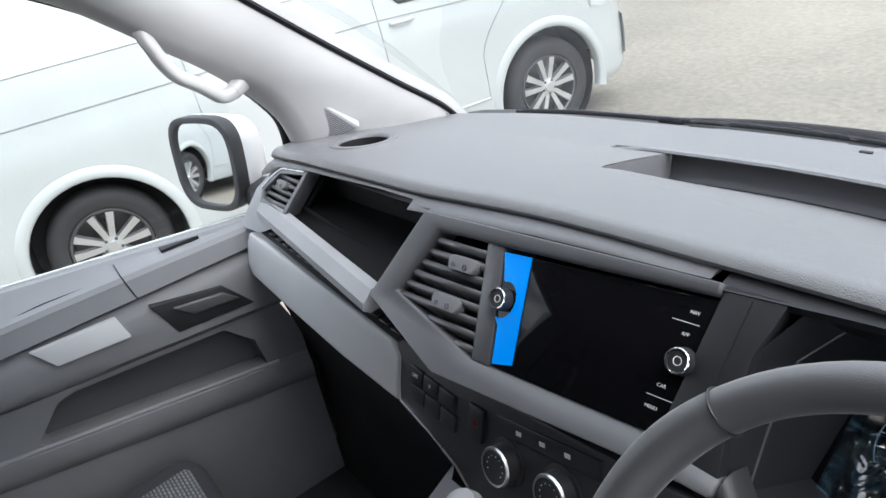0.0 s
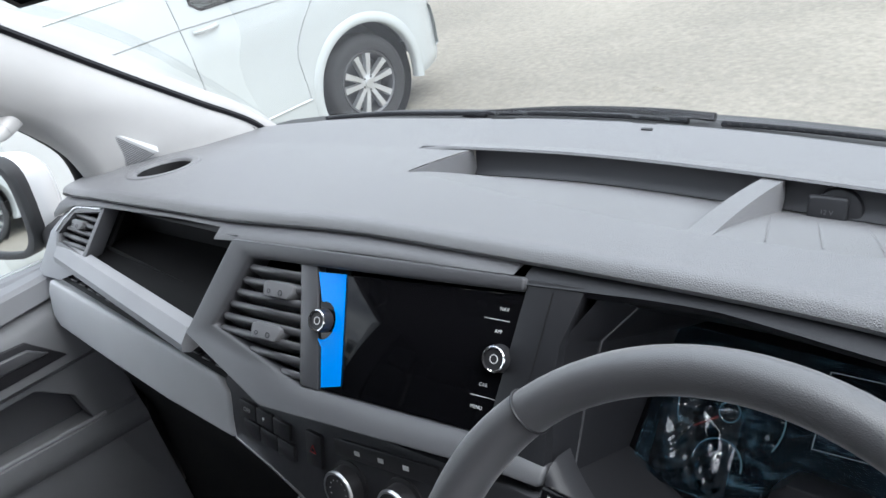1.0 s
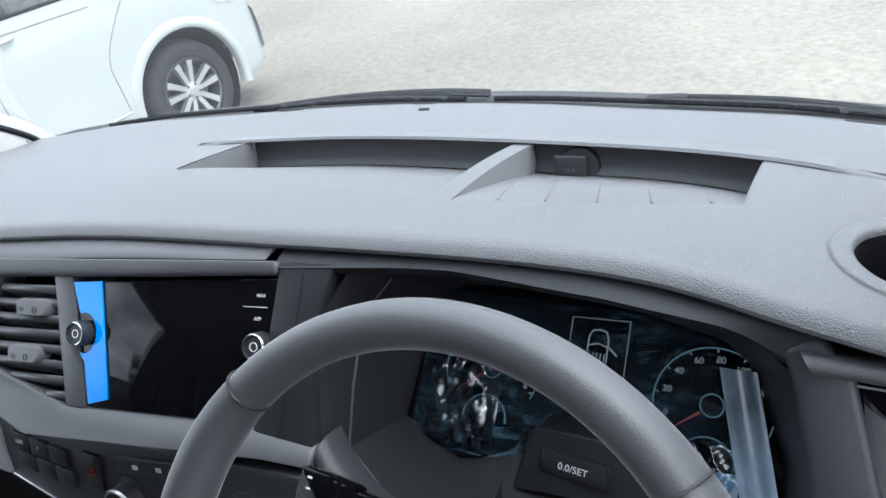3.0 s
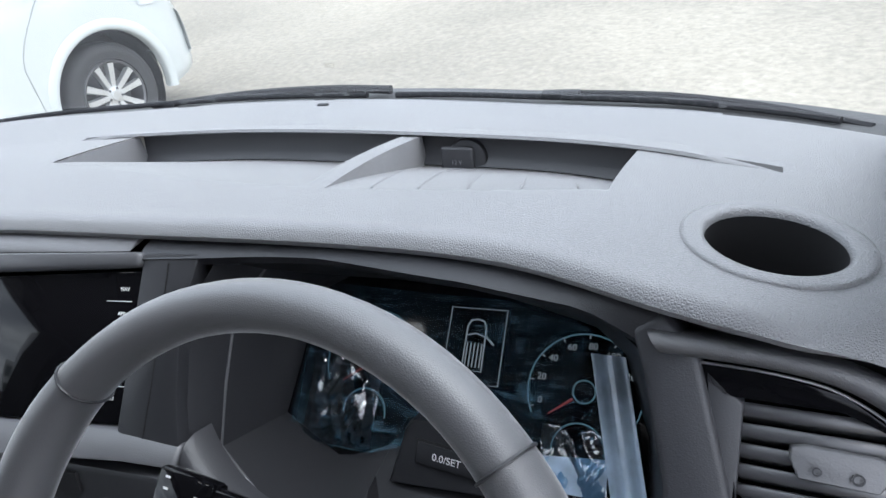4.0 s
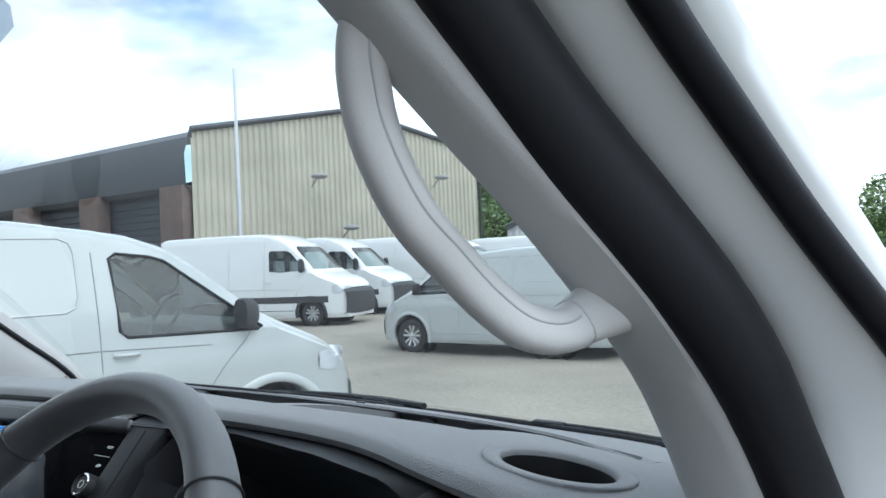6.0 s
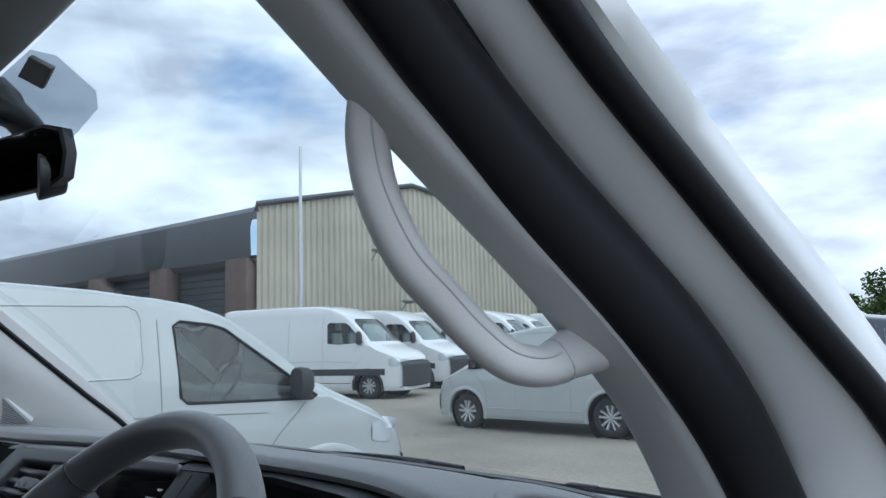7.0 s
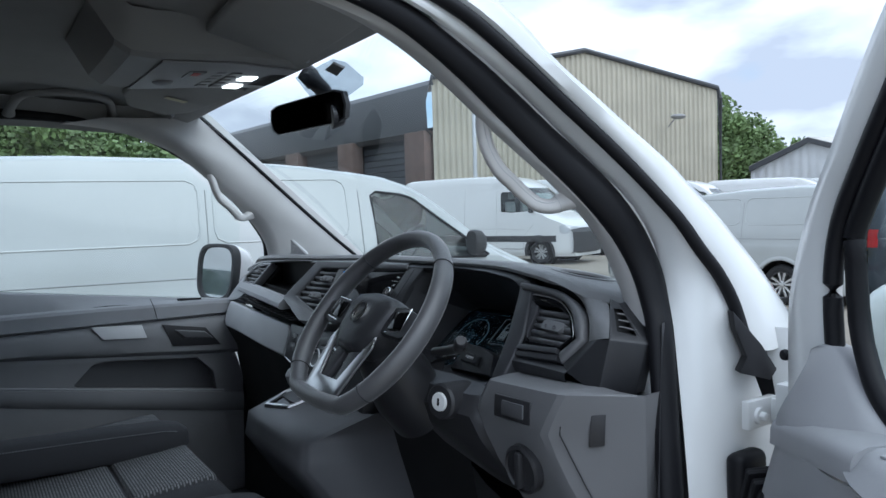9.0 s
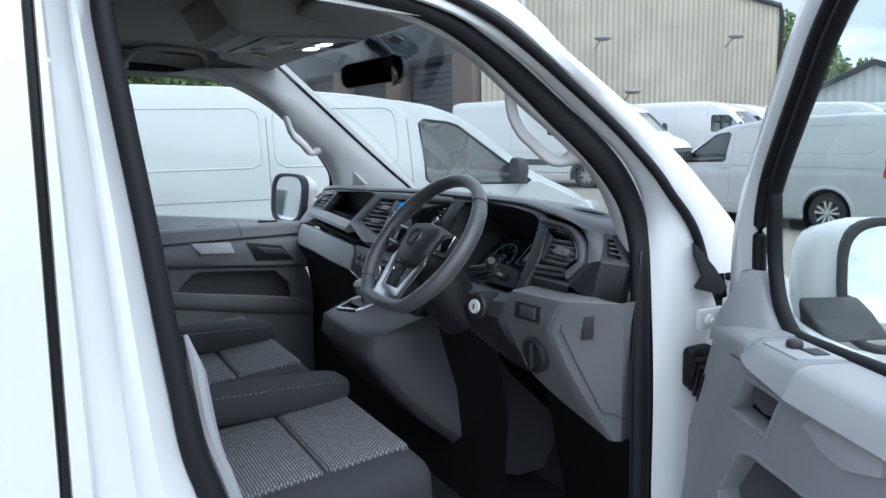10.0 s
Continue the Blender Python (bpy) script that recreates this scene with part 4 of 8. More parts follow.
part("cluster_surround", bm, M_WELL, dashboard, "moulded surround of the display, shade put into its colour", sharp=32)
bm = bmesh.new()
tube(bm, [p.lerp(q, 0.31) - INN * 0.0055 for p, q in list(zip(rim_, glass_))[:4] + []][::-1] + [p.lerp(q, 0.31) - INN * 0.0055 for p, q in list(zip(rim_, glass_))[:-4:-1]], 0.0013, 6)
part("panel_groove", bm, M_FASCIA, dashboard)
bm = bmesh.new()
rows = []
for i in range(33):
    x = 0.13 + 0.415 * i / 32
    t = Vector((x, y_rear(x) + 0.012, z_rear(x) - 0.0165))
    zl = lerp_list(x, [(0.13, 1.3775), (0.2, 1.379), (0.3, 1.384), (0.42, 1.383), (0.5, 1.375), (0.53, 1.364), (0.545, 1.352)])
    p = rim(x, zl, -0.002)
    f0 = rim(x, zl + 0.005, 0.004)
    rows.append([t + Vector((0, 0.02, 0.004)), t, t.lerp(f0, 0.5) + Vector((0, -0.002, 0.001)), f0, p + Vector((0, 0.002, 0)), p + Vector((0, 0.02, -0.004))])
rings(bm, rows)
part("display_hood", bm, M_WELL, dashboard, "hood over the display, shade put into its colour", sharp=50)
# panel between the screen and the surround, coloured darker for the hood's shade
bm = bmesh.new()
pn_ = [(0.136, 1.3865), (0.19, 1.3865), (0.176, 1.345), (0.178, 1.29), (0.186, 1.25), (0.2, 1.232), (0.1215, 1.268)]
slab(bm, [fas(x, z, -0.03) for x, z in pn_], [fas(x, z, 0.003) for x, z in pn_], 0.002)
part("side_panel", bm, M_WELL, dashboard, "plain panel beside the screen, hood shade put into its colour")
bm = bmesh.new()
tube(bm, [fas(x, z, 0.0031) for x, z in ((0.161, 1.38), (0.153, 1.3), (0.148, 1.262))], 0.0006, 5)
part("panel_seam", bm, M_BLACK, dashboard)
# pillar between the display and the driver's vent, its colour lowered for the hood's shade
bm = bmesh.new()
cp = [(0.53, 1.37), (0.548, 1.381), (0.569, 1.362), (0.592, 1.29), (0.586, 1.226), (0.556, 1.222), (0.553, 1.29), (0.538, 1.35)]
slab(bm, [rgt(x, z, -0.03) for x, z in cp], [rgt(x, z, 0.01) for x, z in cp], 0.005, 3)
cp = [(0.572, 1.356), (0.595, 1.338), (0.594, 1.284), (0.586, 1.23)]
slab(bm, [rgt(x, z, -0.02) for x, z in cp], [rgt(x, z, 0.005) for x, z in cp], 0.002)
part("cluster_pillar", bm, M_SIDE, dashboard)
# rounded sweep below the display and the ledge with its button
bm = bmesh.new()
sw = spline([rim(0.187, 1.2575, 0.0), rim(0.205, 1.24, 0.004), rim(0.232, 1.221, 0.008), rim(0.27, 1.206, 0.01), rim(0.34, 1.197, 0.012), rim(0.42, 1.192, 0.012), rim(0.5, 1.188, 0.008), rim(0.56, 1.19, 0.004)], 7)
quad_grid(bm, [[p + Vector((0, 0.035, -0.002)), p + Vector((0, 0.016, 0.006)), p + Vector((0, 0.004, 0.006)), p + Vector((0, -0.006, 0.0)), p + Vector((0, -0.01, -0.01)), p + Vector((0, -0.004, -0.03)), p + Vector((0, 0.03, -0.06))] for p in sw])
part("cluster_swoop", bm, M_SIDE, dashboard, "dark rounded sweep under the display", sharp=60)
bm = bmesh.new()
lt = [(0.335, 0.47, 1.222), (0.349, 0.458, 1.246), (0.4, 0.462, 1.243), (0.437, 0.458, 1.234), (0.452, 0.436, 1.2), (0.33, 0.43, 1.197)]
slab(bm, [Vector(p) + Vector((0, 0.055, -0.03)) for p in lt], [Vector(p) for p in lt], 0.003, 3)
part("cluster_ledge", bm, M_WELL, dashboard, "dark ledge with the trip button")
LN = Vector((0.0, -0.86, 0.51))
LM = basis((0.383, 0.447, 1.2205), (1, 0.0, -0.1), LN)
bm = bmesh.new()
box(bm, (0, 0, 0.001), (0.058, 0.021, 0.003), LM, 0.0014)
part("button_well", bm, M_BLACK, dashboard)
bm = bmesh.new()
box(bm, (0, 0, 0.003), (0.054, 0.0175, 0.004), LM, 0.0018)
rb = part("reset_button", bm, M_WELL, dashboard)
text("button_text", "0.0/SET", LM @ Matrix.Translation((0, 0, 0.0055)), rb, M_PRINT, 0.0082)

# right vent
bm = bmesh.new()
ro = [(0.562, 1.356), (0.61, 1.3545), (0.645, 1.3485), (0.678, 1.331), (0.698, 1.308), (0.7, 1.3005), (0.681, 1.2835), (0.592, 1.2785)]
ri = [(0.586, 1.341), (0.615, 1.341), (0.645, 1.3405), (0.673, 1.3315), (0.692, 1.3075), (0.694, 1.303), (0.677, 1.2875), (0.595, 1.2865)]
frame_slab(bm, ro, ri, rgt, -0.03, 0.005, 0.002)
part("driver_vent_frame", bm, M_SCREEN, dashboard, "glossy black vent liner")
bm = bmesh.new()
slab(bm, [rgt(x, z, -0.04) for x, z in ro], [rgt(x, z, -0.035) for x, z in ro])
part("vent_backing", bm, M_BLACK, dashboard)
slats(rgt, lambda z: 0.585 + 0.16 * max(0.0, 1.335 - z), lambda z: 0.696 - max(0.0, z - 1.308) * 0.75 - max(0, 1.3 - z) * 1.2, 1.2875, 1.3395, 5, 0.9, h=0.0036)
bm = bmesh.new()
tube(bm, spline([rgt(x, z, 0.0052) for x, z in ((0.566, 1.3565), (0.61, 1.355), (0.645, 1.349), (0.678, 1.3315), (0.697, 1.3095), (0.7, 1.303))], 4), 0.0009, 6)
part("vent_rim", bm, M_SILVER, dashboard)
vent_tab(rgt, 0.645, 1.314, N4, 0.05, 0.018, (1, 0, -0.05))
# stepped sill under the vent
for z0_, z1_, w_ in ((0.0, 0.0075, 0.012), (0.0085, 0.0165, 0.008)):
    bm = bmesh.new()
    sl_ = [(0.592 - 0.5 * z0_, 1.2785 - z0_), (0.681 + 0.3 * z0_, 1.2835 - z0_), (0.681 + 0.3 * z1_, 1.2835 - z1_), (0.592 - 0.5 * z1_, 1.2785 - z1_)]
    slab(bm, [rgt(x, z, -0.02) for x, z in sl_], [rgt(x, z, w_) for x, z in sl_], 0.0016)
    part("vent_sill", bm, M_SIDE, dashboard)
# textured band, side skin and end pod round the driver's vent
CA = [(0.548, 1.36), (0.607, 1.358), (0.648, 1.351), (0.682, 1.333), (0.7, 1.31), (0.707, 1.302)]
CB = [(0.54, 1.371), (0.589, 1.3695), (0.648, 1.3625), (0.691, 1.345), (0.7135, 1.325), (0.7255, 1.302)]
ca = spline([rgt(x, z, 0.012 - 0.0016 * i) for i, (x, z) in enumerate(CA)], 7) + [rgt(0.684, 1.281, 0.004)]
cb = spline([rgt(x, z, 0.012 - 0.0016 * i) for i, (x, z) in enumerate(CB)], 7) + [rgt(0.699, 1.266, 0.004)]
bm = bmesh.new()
quad_grid(bm, [[p - N4 * 0.02, p, p.lerp(q, 0.2) + N4 * 0.004, p.lerp(q, 0.55) + N4 * 0.006, p.lerp(q, 0.85) + N4 * 0.004, q, q - N4 * 0.02] for p, q in zip(ca, cb)])
part("patterned_strip", bm, M_TRIM, dashboard, "fine textured dark trim band round the vent", sharp=60)
inn = spline([rgt(x, z, -0.002) for x, z in ((0.62, 1.376), (0.645, 1.371), (0.672, 1.362), (0.697, 1.347), (0.7175, 1.326), (0.729, 1.303))], 5)
out_ = spline([Vector((x, y_rear(x) + 0.003, z_rear(x) - 0.002 - roll_drop(x, 0.0))) for x in (0.635, 0.665, 0.695, 0.718)] + [Vector(p) for p in ((0.753, 0.436, 1.339), (0.785, 0.4, 1.3165))], 5)
bm = bmesh.new()
quad_grid(bm, [[p.lerp(q, t) + N4 * (0.0085 * min(1.0, 0.25 + k / 8, 0.35 + (len(inn) - 1 - k) / 6) * math.sin(math.pi * t) ** 0.5) for t in (0, 0.06, 0.15, 0.3, 0.5, 0.7, 0.87, 1.0)] for k, (p, q) in enumerate(zip(inn, out_))])
part("side_skin", bm, M_TOP, dashboard, "grained dark grey dash side", sharp=60)
PA, PB, PC, PD, PS, PE, PG = (Vector(p) for p in ((0.722, 0.47, 1.362), (0.748, 0.462, 1.358), (0.814, 0.445, 1.307), (0.786, 0.399, 1.3155), (0.752, 0.404, 1.307), (0.797, 0.44, 1.232), (0.773, 0.388, 1.234)))
PS = inn[-1].lerp(out_[-1], 0.45) + N4 * 0.0025
PR, PF, PO = inn[-1] + N4 * 0.002, rgt(0.7135, 1.2555, 0.004), rgt(0.6995, 1.2655, 0.004)
back_ = Vector((-0.01, 0.06, 0.0))
sv = [PA.lerp(PD, 0.2) + (PB - PA) * 0.45, PB.lerp(PC, 0.17) + (PA - PB) * 0.18, PB.lerp(PC, 0.84) + (PD - PC) * 0.12, PA.lerp(PD, 0.8) + (PC - PD) * 0.22]
bm = bmesh.new()
quad_grid(bm, [[PA, PB, PC, PD], sv], close_v=True)
for fc in ((PR, PS, PF, PO), (PS, PD, PG, PF), (PD, PC, PE, PG), (PC, PC + back_, PE + back_, PE), (PB, PB + back_, PC + back_, PC), (PO, PF, PF + back_, PO + back_), (PF, PG, PG + back_, PF + back_), (PG, PE, PE + back_, PG + back_), (PA, PD, PD + Vector((-0.02, 0.05, -0.02)), PA + Vector((-0.02, 0.05, -0.02)))):
    bm.faces.new([bm.verts.new(p) for p in fc])
bmesh.ops.remove_doubles(bm, verts=bm.verts, dist=0.0005)
bmesh.ops.recalc_face_normals(bm, faces=bm.faces)
bevel_all(bm, 0.0035, 3, 20)
part("dash_end_pod", bm, M_POD, dashboard, "dark pod with side window vent", sharp=25)
bm = bmesh.new()
sd = [p + Vector((-0.004, 0.03, -0.006)) for p in sv]
quad_grid(bm, [sv, sd], close_v=True)
bm.faces.new([bm.verts.new(p) for p in sd])
part("side_window_vent", bm, M_BLACK, dashboard)
for k in range(3):
    bm = bmesh.new()
    t = (k + 0.9) / 3.6
    tube(bm, [sv[0].lerp(sv[3], t) + Vector((0, 0.006, 0)), sv[1].lerp(sv[2], t) + Vector((0, 0.006, 0))], 0.0016, 6)
    part("vent_slat", bm, M_SLAT, dashboard)
# lower edge of the fascia on the driver's side
bm = bmesh.new()
rows = []
for i in range(25):
    x = 0.2 + 0.515 * i / 24
    z = lerp_list(x, [(0.2, 1.2), (0.54, 1.2), (0.585, 1.252), (0.8, 1.252)])
    rows.append([rgt(x, z + 0.012, 0.0), rgt(x, z + 0.002, 0.008), rgt(x, z - 0.004, 0.004), rgt(x, z - 0.03, -0.06), rgt(x, z - 0.06, -0.1)])
quad_grid(bm, rows)
part("fascia_lower", bm, M_POD, dashboard, sharp=40)
# knee panel with light switch
bm = bmesh.new()
rows = []
for L_, R_, zb in (((0.6, 0.4, 1.238), (0.776, 0.39, 1.246), 1.243), ((0.6, 0.335, 1.2395), (0.776, 0.33, 1.2485), 1.244), ((0.594, 0.322, 1.237), (0.775, 0.316, 1.2465), 1.242), ((0.582, 0.313, 1.212), (0.761, 0.307, 1.214), 1.215), ((0.571, 0.312, 1.188), (0.748, 0.305, 1.187), 1.19),
                   ((0.59, 0.313, 1.155), (0.755, 0.314, 1.155), 1.155), ((0.617, 0.316, 1.12), (0.766, 0.325, 1.12), 1.12), ((0.65, 0.335, 1.065), (0.788, 0.349, 1.06), 1.06), ((0.7, 0.355, 1.03), (0.809, 0.373, 1.01), 1.01), ((0.76, 0.376, 0.998), (0.828, 0.394, 0.969), 0.969), ((0.765, 0.42, 1.0), (0.828, 0.42, 0.973), 0.973)):
    L_, R_ = Vector(L_), Vector(R_)
    rows.append([L_ + Vector((-0.004, 0.11, 0)), L_ + Vector((-0.002, 0.03, 0)), L_ + Vector((0.003, 0.007, 0)), L_ + Vector((0.014, 0, 0))] + [(L_ + Vector((0.014, 0, 0))).lerp(R_, k / 5) for k in range(1, 5)] + [R_ + Vector((-0.007, 0, 0)), R_ + Vector((0.004, 0.005, 0)), R_.lerp(Vector((0.834, 0.402, zb)), 0.5), Vector((0.834, 0.402, zb)), Vector((0.84, 0.411, zb)), Vector((0.838, 0.45, zb))])
quad_grid(bm, rows)
part("knee_panel", bm, M_KNEE, dashboard, "grey knee panel with side cover", sharp=24)


def cov(y, z, w=0.0):
    """On the knee panel's flank beside the door."""
    x = 0.791 + 0.9 * (y - 0.35)
    return Vector((x, y, z)) + Vector((0.75, -0.66, 0)) * w


bm = bmesh.new()
tube(bm, [cov(y, z, 0.001) for y, z in ((0.37, 1.238), (0.336, 1.229), (0.329, 1.221), (0.3215, 1.2), (0.321, 1.188), (0.345, 1.12), (0.379, 1.03), (0.384, 1.026), (0.397, 1.026), (0.415, 1.016))], 0.001, 6)
part("cover_seam", bm, M_DARK, dashboard)
bm = bmesh.new()
lq = [(0.353, 1.217), (0.368, 1.218), (0.366, 1.174), (0.35, 1.172)]
slab(bm, [cov(y, z, -0.001) for y, z in lq], [cov(y, z, 0.0025) for y, z in lq], 0.0008)
part("cover_latch", bm, M_DARK, dashboard, "small dark latch in the side cover")
bm = bmesh.new()
box(bm, (0, 0, 0), (0.083, 0.034, 0.006), basis((0.676, 0.3095, 1.208), (1, -0.03, 0.03), (0, -1, 0.1)), 0.002)
part("switch_blank", bm, M_DARK, dashboard)
bm = bmesh.new()
box(bm, (0, 0, 0.004), (0.05, 0.022, 0.004), basis((0.68, 0.3095, 1.208), (1, -0.03, 0.03), (0, -1, 0.1)), 0.002)
part("dial_switch", bm, M_FASCIA, dashboard)
bm = bmesh.new()
disc_ring(bm, (0.692, 0.32, 1.122), (0.02, -1, -0.1), [(0.037, 0), (0.0365, 0.011), (0.032, 0.014), (0.03, 0.011), (0.0001, 0.011)], 40)
lsw = part("light_switch", bm, M_DARK, dashboard, "round black headlamp switch")
bm = bmesh.new()
box(bm, (0.694, 0.305, 1.122), (0.012, 0.014, 0.054), None, 0.004)
part("switch_grip", bm, M_DARK, lsw)

# ---------- steering wheel and column ----------
WC, WN, WU = Vector((0.372, 0.232, 1.318)), Vector((0, -0.771, 0.637)), Vector((0, 0.637, 0.771))
wheel = thing("steering_wheel", "black leather steering wheel with flattened bottom and silver spoke", "steering wheel")


def whl(u, v, w=0.0):
    return WC + Vector((1, 0, 0)) * u + WU * v + WN * w


def rim_point(q, r):
    u, v = r * math.sin(q), r * math.cos(q)
    if v < -0.155:
        v = -0.155 + (v + 0.155) * 0.25
    return u, v


bm = bmesh.new()
NR = 96
rs = []
for i in range(NR):
    q = 2 * math.pi * i / NR
    u, v = rim_point(q, 0.1785)
    o = Vector((u, v)).normalized()
    fat = 1.0 + 0.1 * math.exp(-((abs(math.sin(q)) - 0.9) / 0.15) ** 2)
    rs.append([whl(u + o.x * 0.0145 * fat * math.cos(2 * math.pi * k / 16), v + o.y * 0.0145 * fat * math.cos(2 * math.pi * k / 16), 0.0175 * fat * math.sin(2 * math.pi * k / 16)) for k in range(16)])
quad_grid(bm, rs, close_u=True, close_v=True)
part("rim", bm, M_LEATHER, wheel, "smooth black leather rim", sharp=70)
for q in (47, 133, 227, 313):
    bm = bmesh.new()
    u, v = rim_point(radians(q), 0.1785)
    o = Vector((u, v)).normalized()
    tube(bm, [whl(u + o.x * 0.0149 * 1.04 * math.cos(2 * math.pi * k / 24), v + o.y * 0.0149 * 1.04 * math.cos(2 * math.pi * k / 24), 0.018 * 1.04 * math.sin(2 * math.pi * k / 24)) for k in range(24)], 0.0009, 6, closed=True)
    part("rim_seam", bm, M_DARK, wheel, "stitched seam in the leather")
bm = bmesh.new()
pad = [(-0.078, 0.028), (-0.062, 0.046), (0, 0.054), (0.062, 0.046), (0.078, 0.028), (0.066, -0.03), (0.035, -0.062), (0, -0.066), (-0.035, -0.062), (-0.066, -0.03)]
b2 = bmesh.new()
rings(b2, [[whl(u * s, v * s, w) for u, v in pad] for s, w in ((0.95, -0.045), (1.02, -0.02), (1.0, 0.0), (0.9, 0.012), (0.6, 0.02), (0.2, 0.022))])
bmesh.ops.subdivide_edges(b2, edges=b2.edges[:], cuts=2, smooth=0.6, use_grid_fill=True)
join(bm, b2)
part("airbag_pad", bm, M_SIDE, wheel, "dark grey airbag pad", sharp=60)
for s in (-1, 1):
    bm = bmesh.new()
    sp = [(0.062, 0.03), (0.1, 0.036), (0.168, 0.022), (0.17, -0.012), (0.13, -0.022), (0.068, -0.02)]
    slab(bm, [whl(s * u, v, -0.014) for u, v in sp], [whl(s * u, v, 0.004) for u, v in sp], 0.004)
    spk = part("side_spoke", bm, M_SIDE, wheel)
    bm = bmesh.new()
    sb = [(0.086, 0.022), (0.128, 0.026), (0.132, -0.008), (0.092, -0.012)]
    slab(bm, [whl(s * u, v, 0.004) for u, v in sb], [whl(s * u, v, 0.0085) for u, v in sb], 0.0025)
    part("button_pad", bm, M_SCREEN, spk, "glossy black wheel buttons")
    bm = bmesh.new()
    tube(bm, [whl(s * u, v, 0.0085) for u, v in ((0.082, 0.027), (0.132, 0.031), (0.137, -0.011), (0.092, -0.017))], 0.001, 6)
    part("button_rim", bm, M_CHROME, spk)
    bm = bmesh.new()
    ls = [(0.008, -0.066), (0.04, -0.06), (0.056, -0.15), (0.02, -0.15)]
    slab(bm, [whl(s * u, v, -0.012) for u, v in ls], [whl(s * u, v, 0.001) for u, v in ls], 0.003)
    part("lower_spoke", bm, M_SIDE, wheel)
bm = bmesh.new()
ub = [(-0.07, -0.028), (-0.05, -0.07), (-0.034, -0.12), (0.034, -0.12), (0.05, -0.07), (0.07, -0.028), (0.079, -0.05), (0.062, -0.152), (-0.062, -0.152), (-0.079, -0.05)]
slab(bm, [whl(u, v, 0.001) for u, v in ub], [whl(u, v, 0.006) for u, v in ub], 0.002)
part("spoke_trim", bm, M_SILVER, wheel, "brushed silver lower spoke trim")
bm = bmesh.new()
disc_ring(bm, whl(0, 0.002, 0.0215), WN, [(0.0215, 0), (0.0215, 0.003), (0.0185, 0.003), (0.0185, 0)], 36)
tube(bm, [whl(u, v + 0.002, 0.0235) for u, v in ((-0.015, 0.012), (-0.006, -0.013), (0, 0.001), (0.006, -0.013), (0.015, 0.012))], 0.0018, 6)
part("wheel_badge", bm, M_CHROME, wheel, "round chrome badge")

column = thing("steering_column", "dark plastic steering column shroud with stalks and key lock", "steering column")
bm = bmesh.new()
b2 = bmesh.new()
sec = []
for w, r, h, c in ((-0.03, 0.05, 0.045, -0.022), (-0.06, 0.062, 0.055, -0.03), (-0.13, 0.075, 0.065, -0.055), (-0.19, 0.078, 0.06, -0.072)):
    sec.append([whl(r * math.cos(2 * math.pi * j / 24), c + h * math.sin(2 * math.pi * j / 24), w) for j in range(24)])
rings(bm, sec)
part("shroud", bm, M_DARK, column)
bm = bmesh.new()
box(bm, (0, 0, 0), (0.055, 0.03, 0.018), pose(0.232, 0.335, 1.272, 38, 0, -6), 0.004)
box(bm, (0.05, 0, 0), (0.08, 0.024, 0.014), pose(0.232, 0.335, 1.272, 38, 0, -6), 0.004)
stalk = part("indicator_stalk", bm, M_SCREEN, column, "black stalk with white light symbols")
for dx, dy in ((-0.016, 0.008), (-0.015, 0.0), (-0.012, -0.008), (0.016, 0.001)):
    bm = bmesh.new()
    box(bm, (dx, dy, 0.0093), (0.0045, 0.0016, 0.0005), pose(0.232, 0.335, 1.272, 38, 0, -6))
    part("stalk_symbol", bm, M_PRINT, stalk)
bm = bmesh.new()
tube(bm, spline([(0.45, 0.32, 1.26), (0.52, 0.31, 1.275), (0.555, 0.3, 1.285), (0.575, 0.29, 1.3)], 4), [0.008] * 4 + [0.009] * 4 + [0.011] * 4 + [0.008], 10)
part("wiper_stalk", bm, M_DARK, column)
bm = bmesh.new()
disc_ring(bm, (0.52, 0.285, 1.192), (0.25, -0.95, 0.1), [(0.031, -0.06), (0.03, 0.0), (0.026, 0.004), (0.0165, 0.004), (0.016, 0.0)], 32)
part("ignition_collar", bm, M_DARK, column)
bm = bmesh.new()
disc_ring(bm, (0.52, 0.285, 1.192), (0.25, -0.95, 0.1), [(0.016, 0.0), (0.0155, 0.006), (0.014, 0.0075), (0.0001, 0.0075)], 28)
lock = part("ignition_lock", bm, M_PRINT, column, "silver ignition lock")
bm = bmesh.new()
box(bm, (0, 0, 0.0078), (0.004, 0.012, 0.001), basis((0.52, 0.285, 1.192), (1, 0.26, 0), (0.25, -0.95, 0.1)))
part("key_slot", bm, M_BLACK, lock)
bm = bmesh.new()
rows = []
for z, x0, x1, y0 in ((1.215, 0.33, 0.56, 0.355), (1.205, 0.325, 0.585, 0.315), (1.175, 0.33, 0.605, 0.3), (1.14, 0.36, 0.62, 0.31), (1.1, 0.42, 0.64, 0.33), (1.06, 0.51, 0.66, 0.36), (1.04, 0.57, 0.66, 0.39)):
    rows.append([(x0, y0 + 0.11, z + 0.005), (x0, y0 + 0.05, z + 0.003), (x0 + 0.012, y0 + 0.018, z), (x0 + 0.035, y0 + 0.002, z), ((x0 + x1) / 2, y0 - 0.004, z), (x1 - 0.03, y0 + 0.002, z), (x1 - 0.008, y0 + 0.02, z), (x1, y0 + 0.06, z), (x1, y0 + 0.11, z)])
quad_grid(bm, rows)
part("lower_shroud", bm, M_DARK, column)

# ---------- centre console ----------
console = thing("centre_console", "dark grey lower centre console with gear selector", "console")
bm = bmesh.new()
rows = []
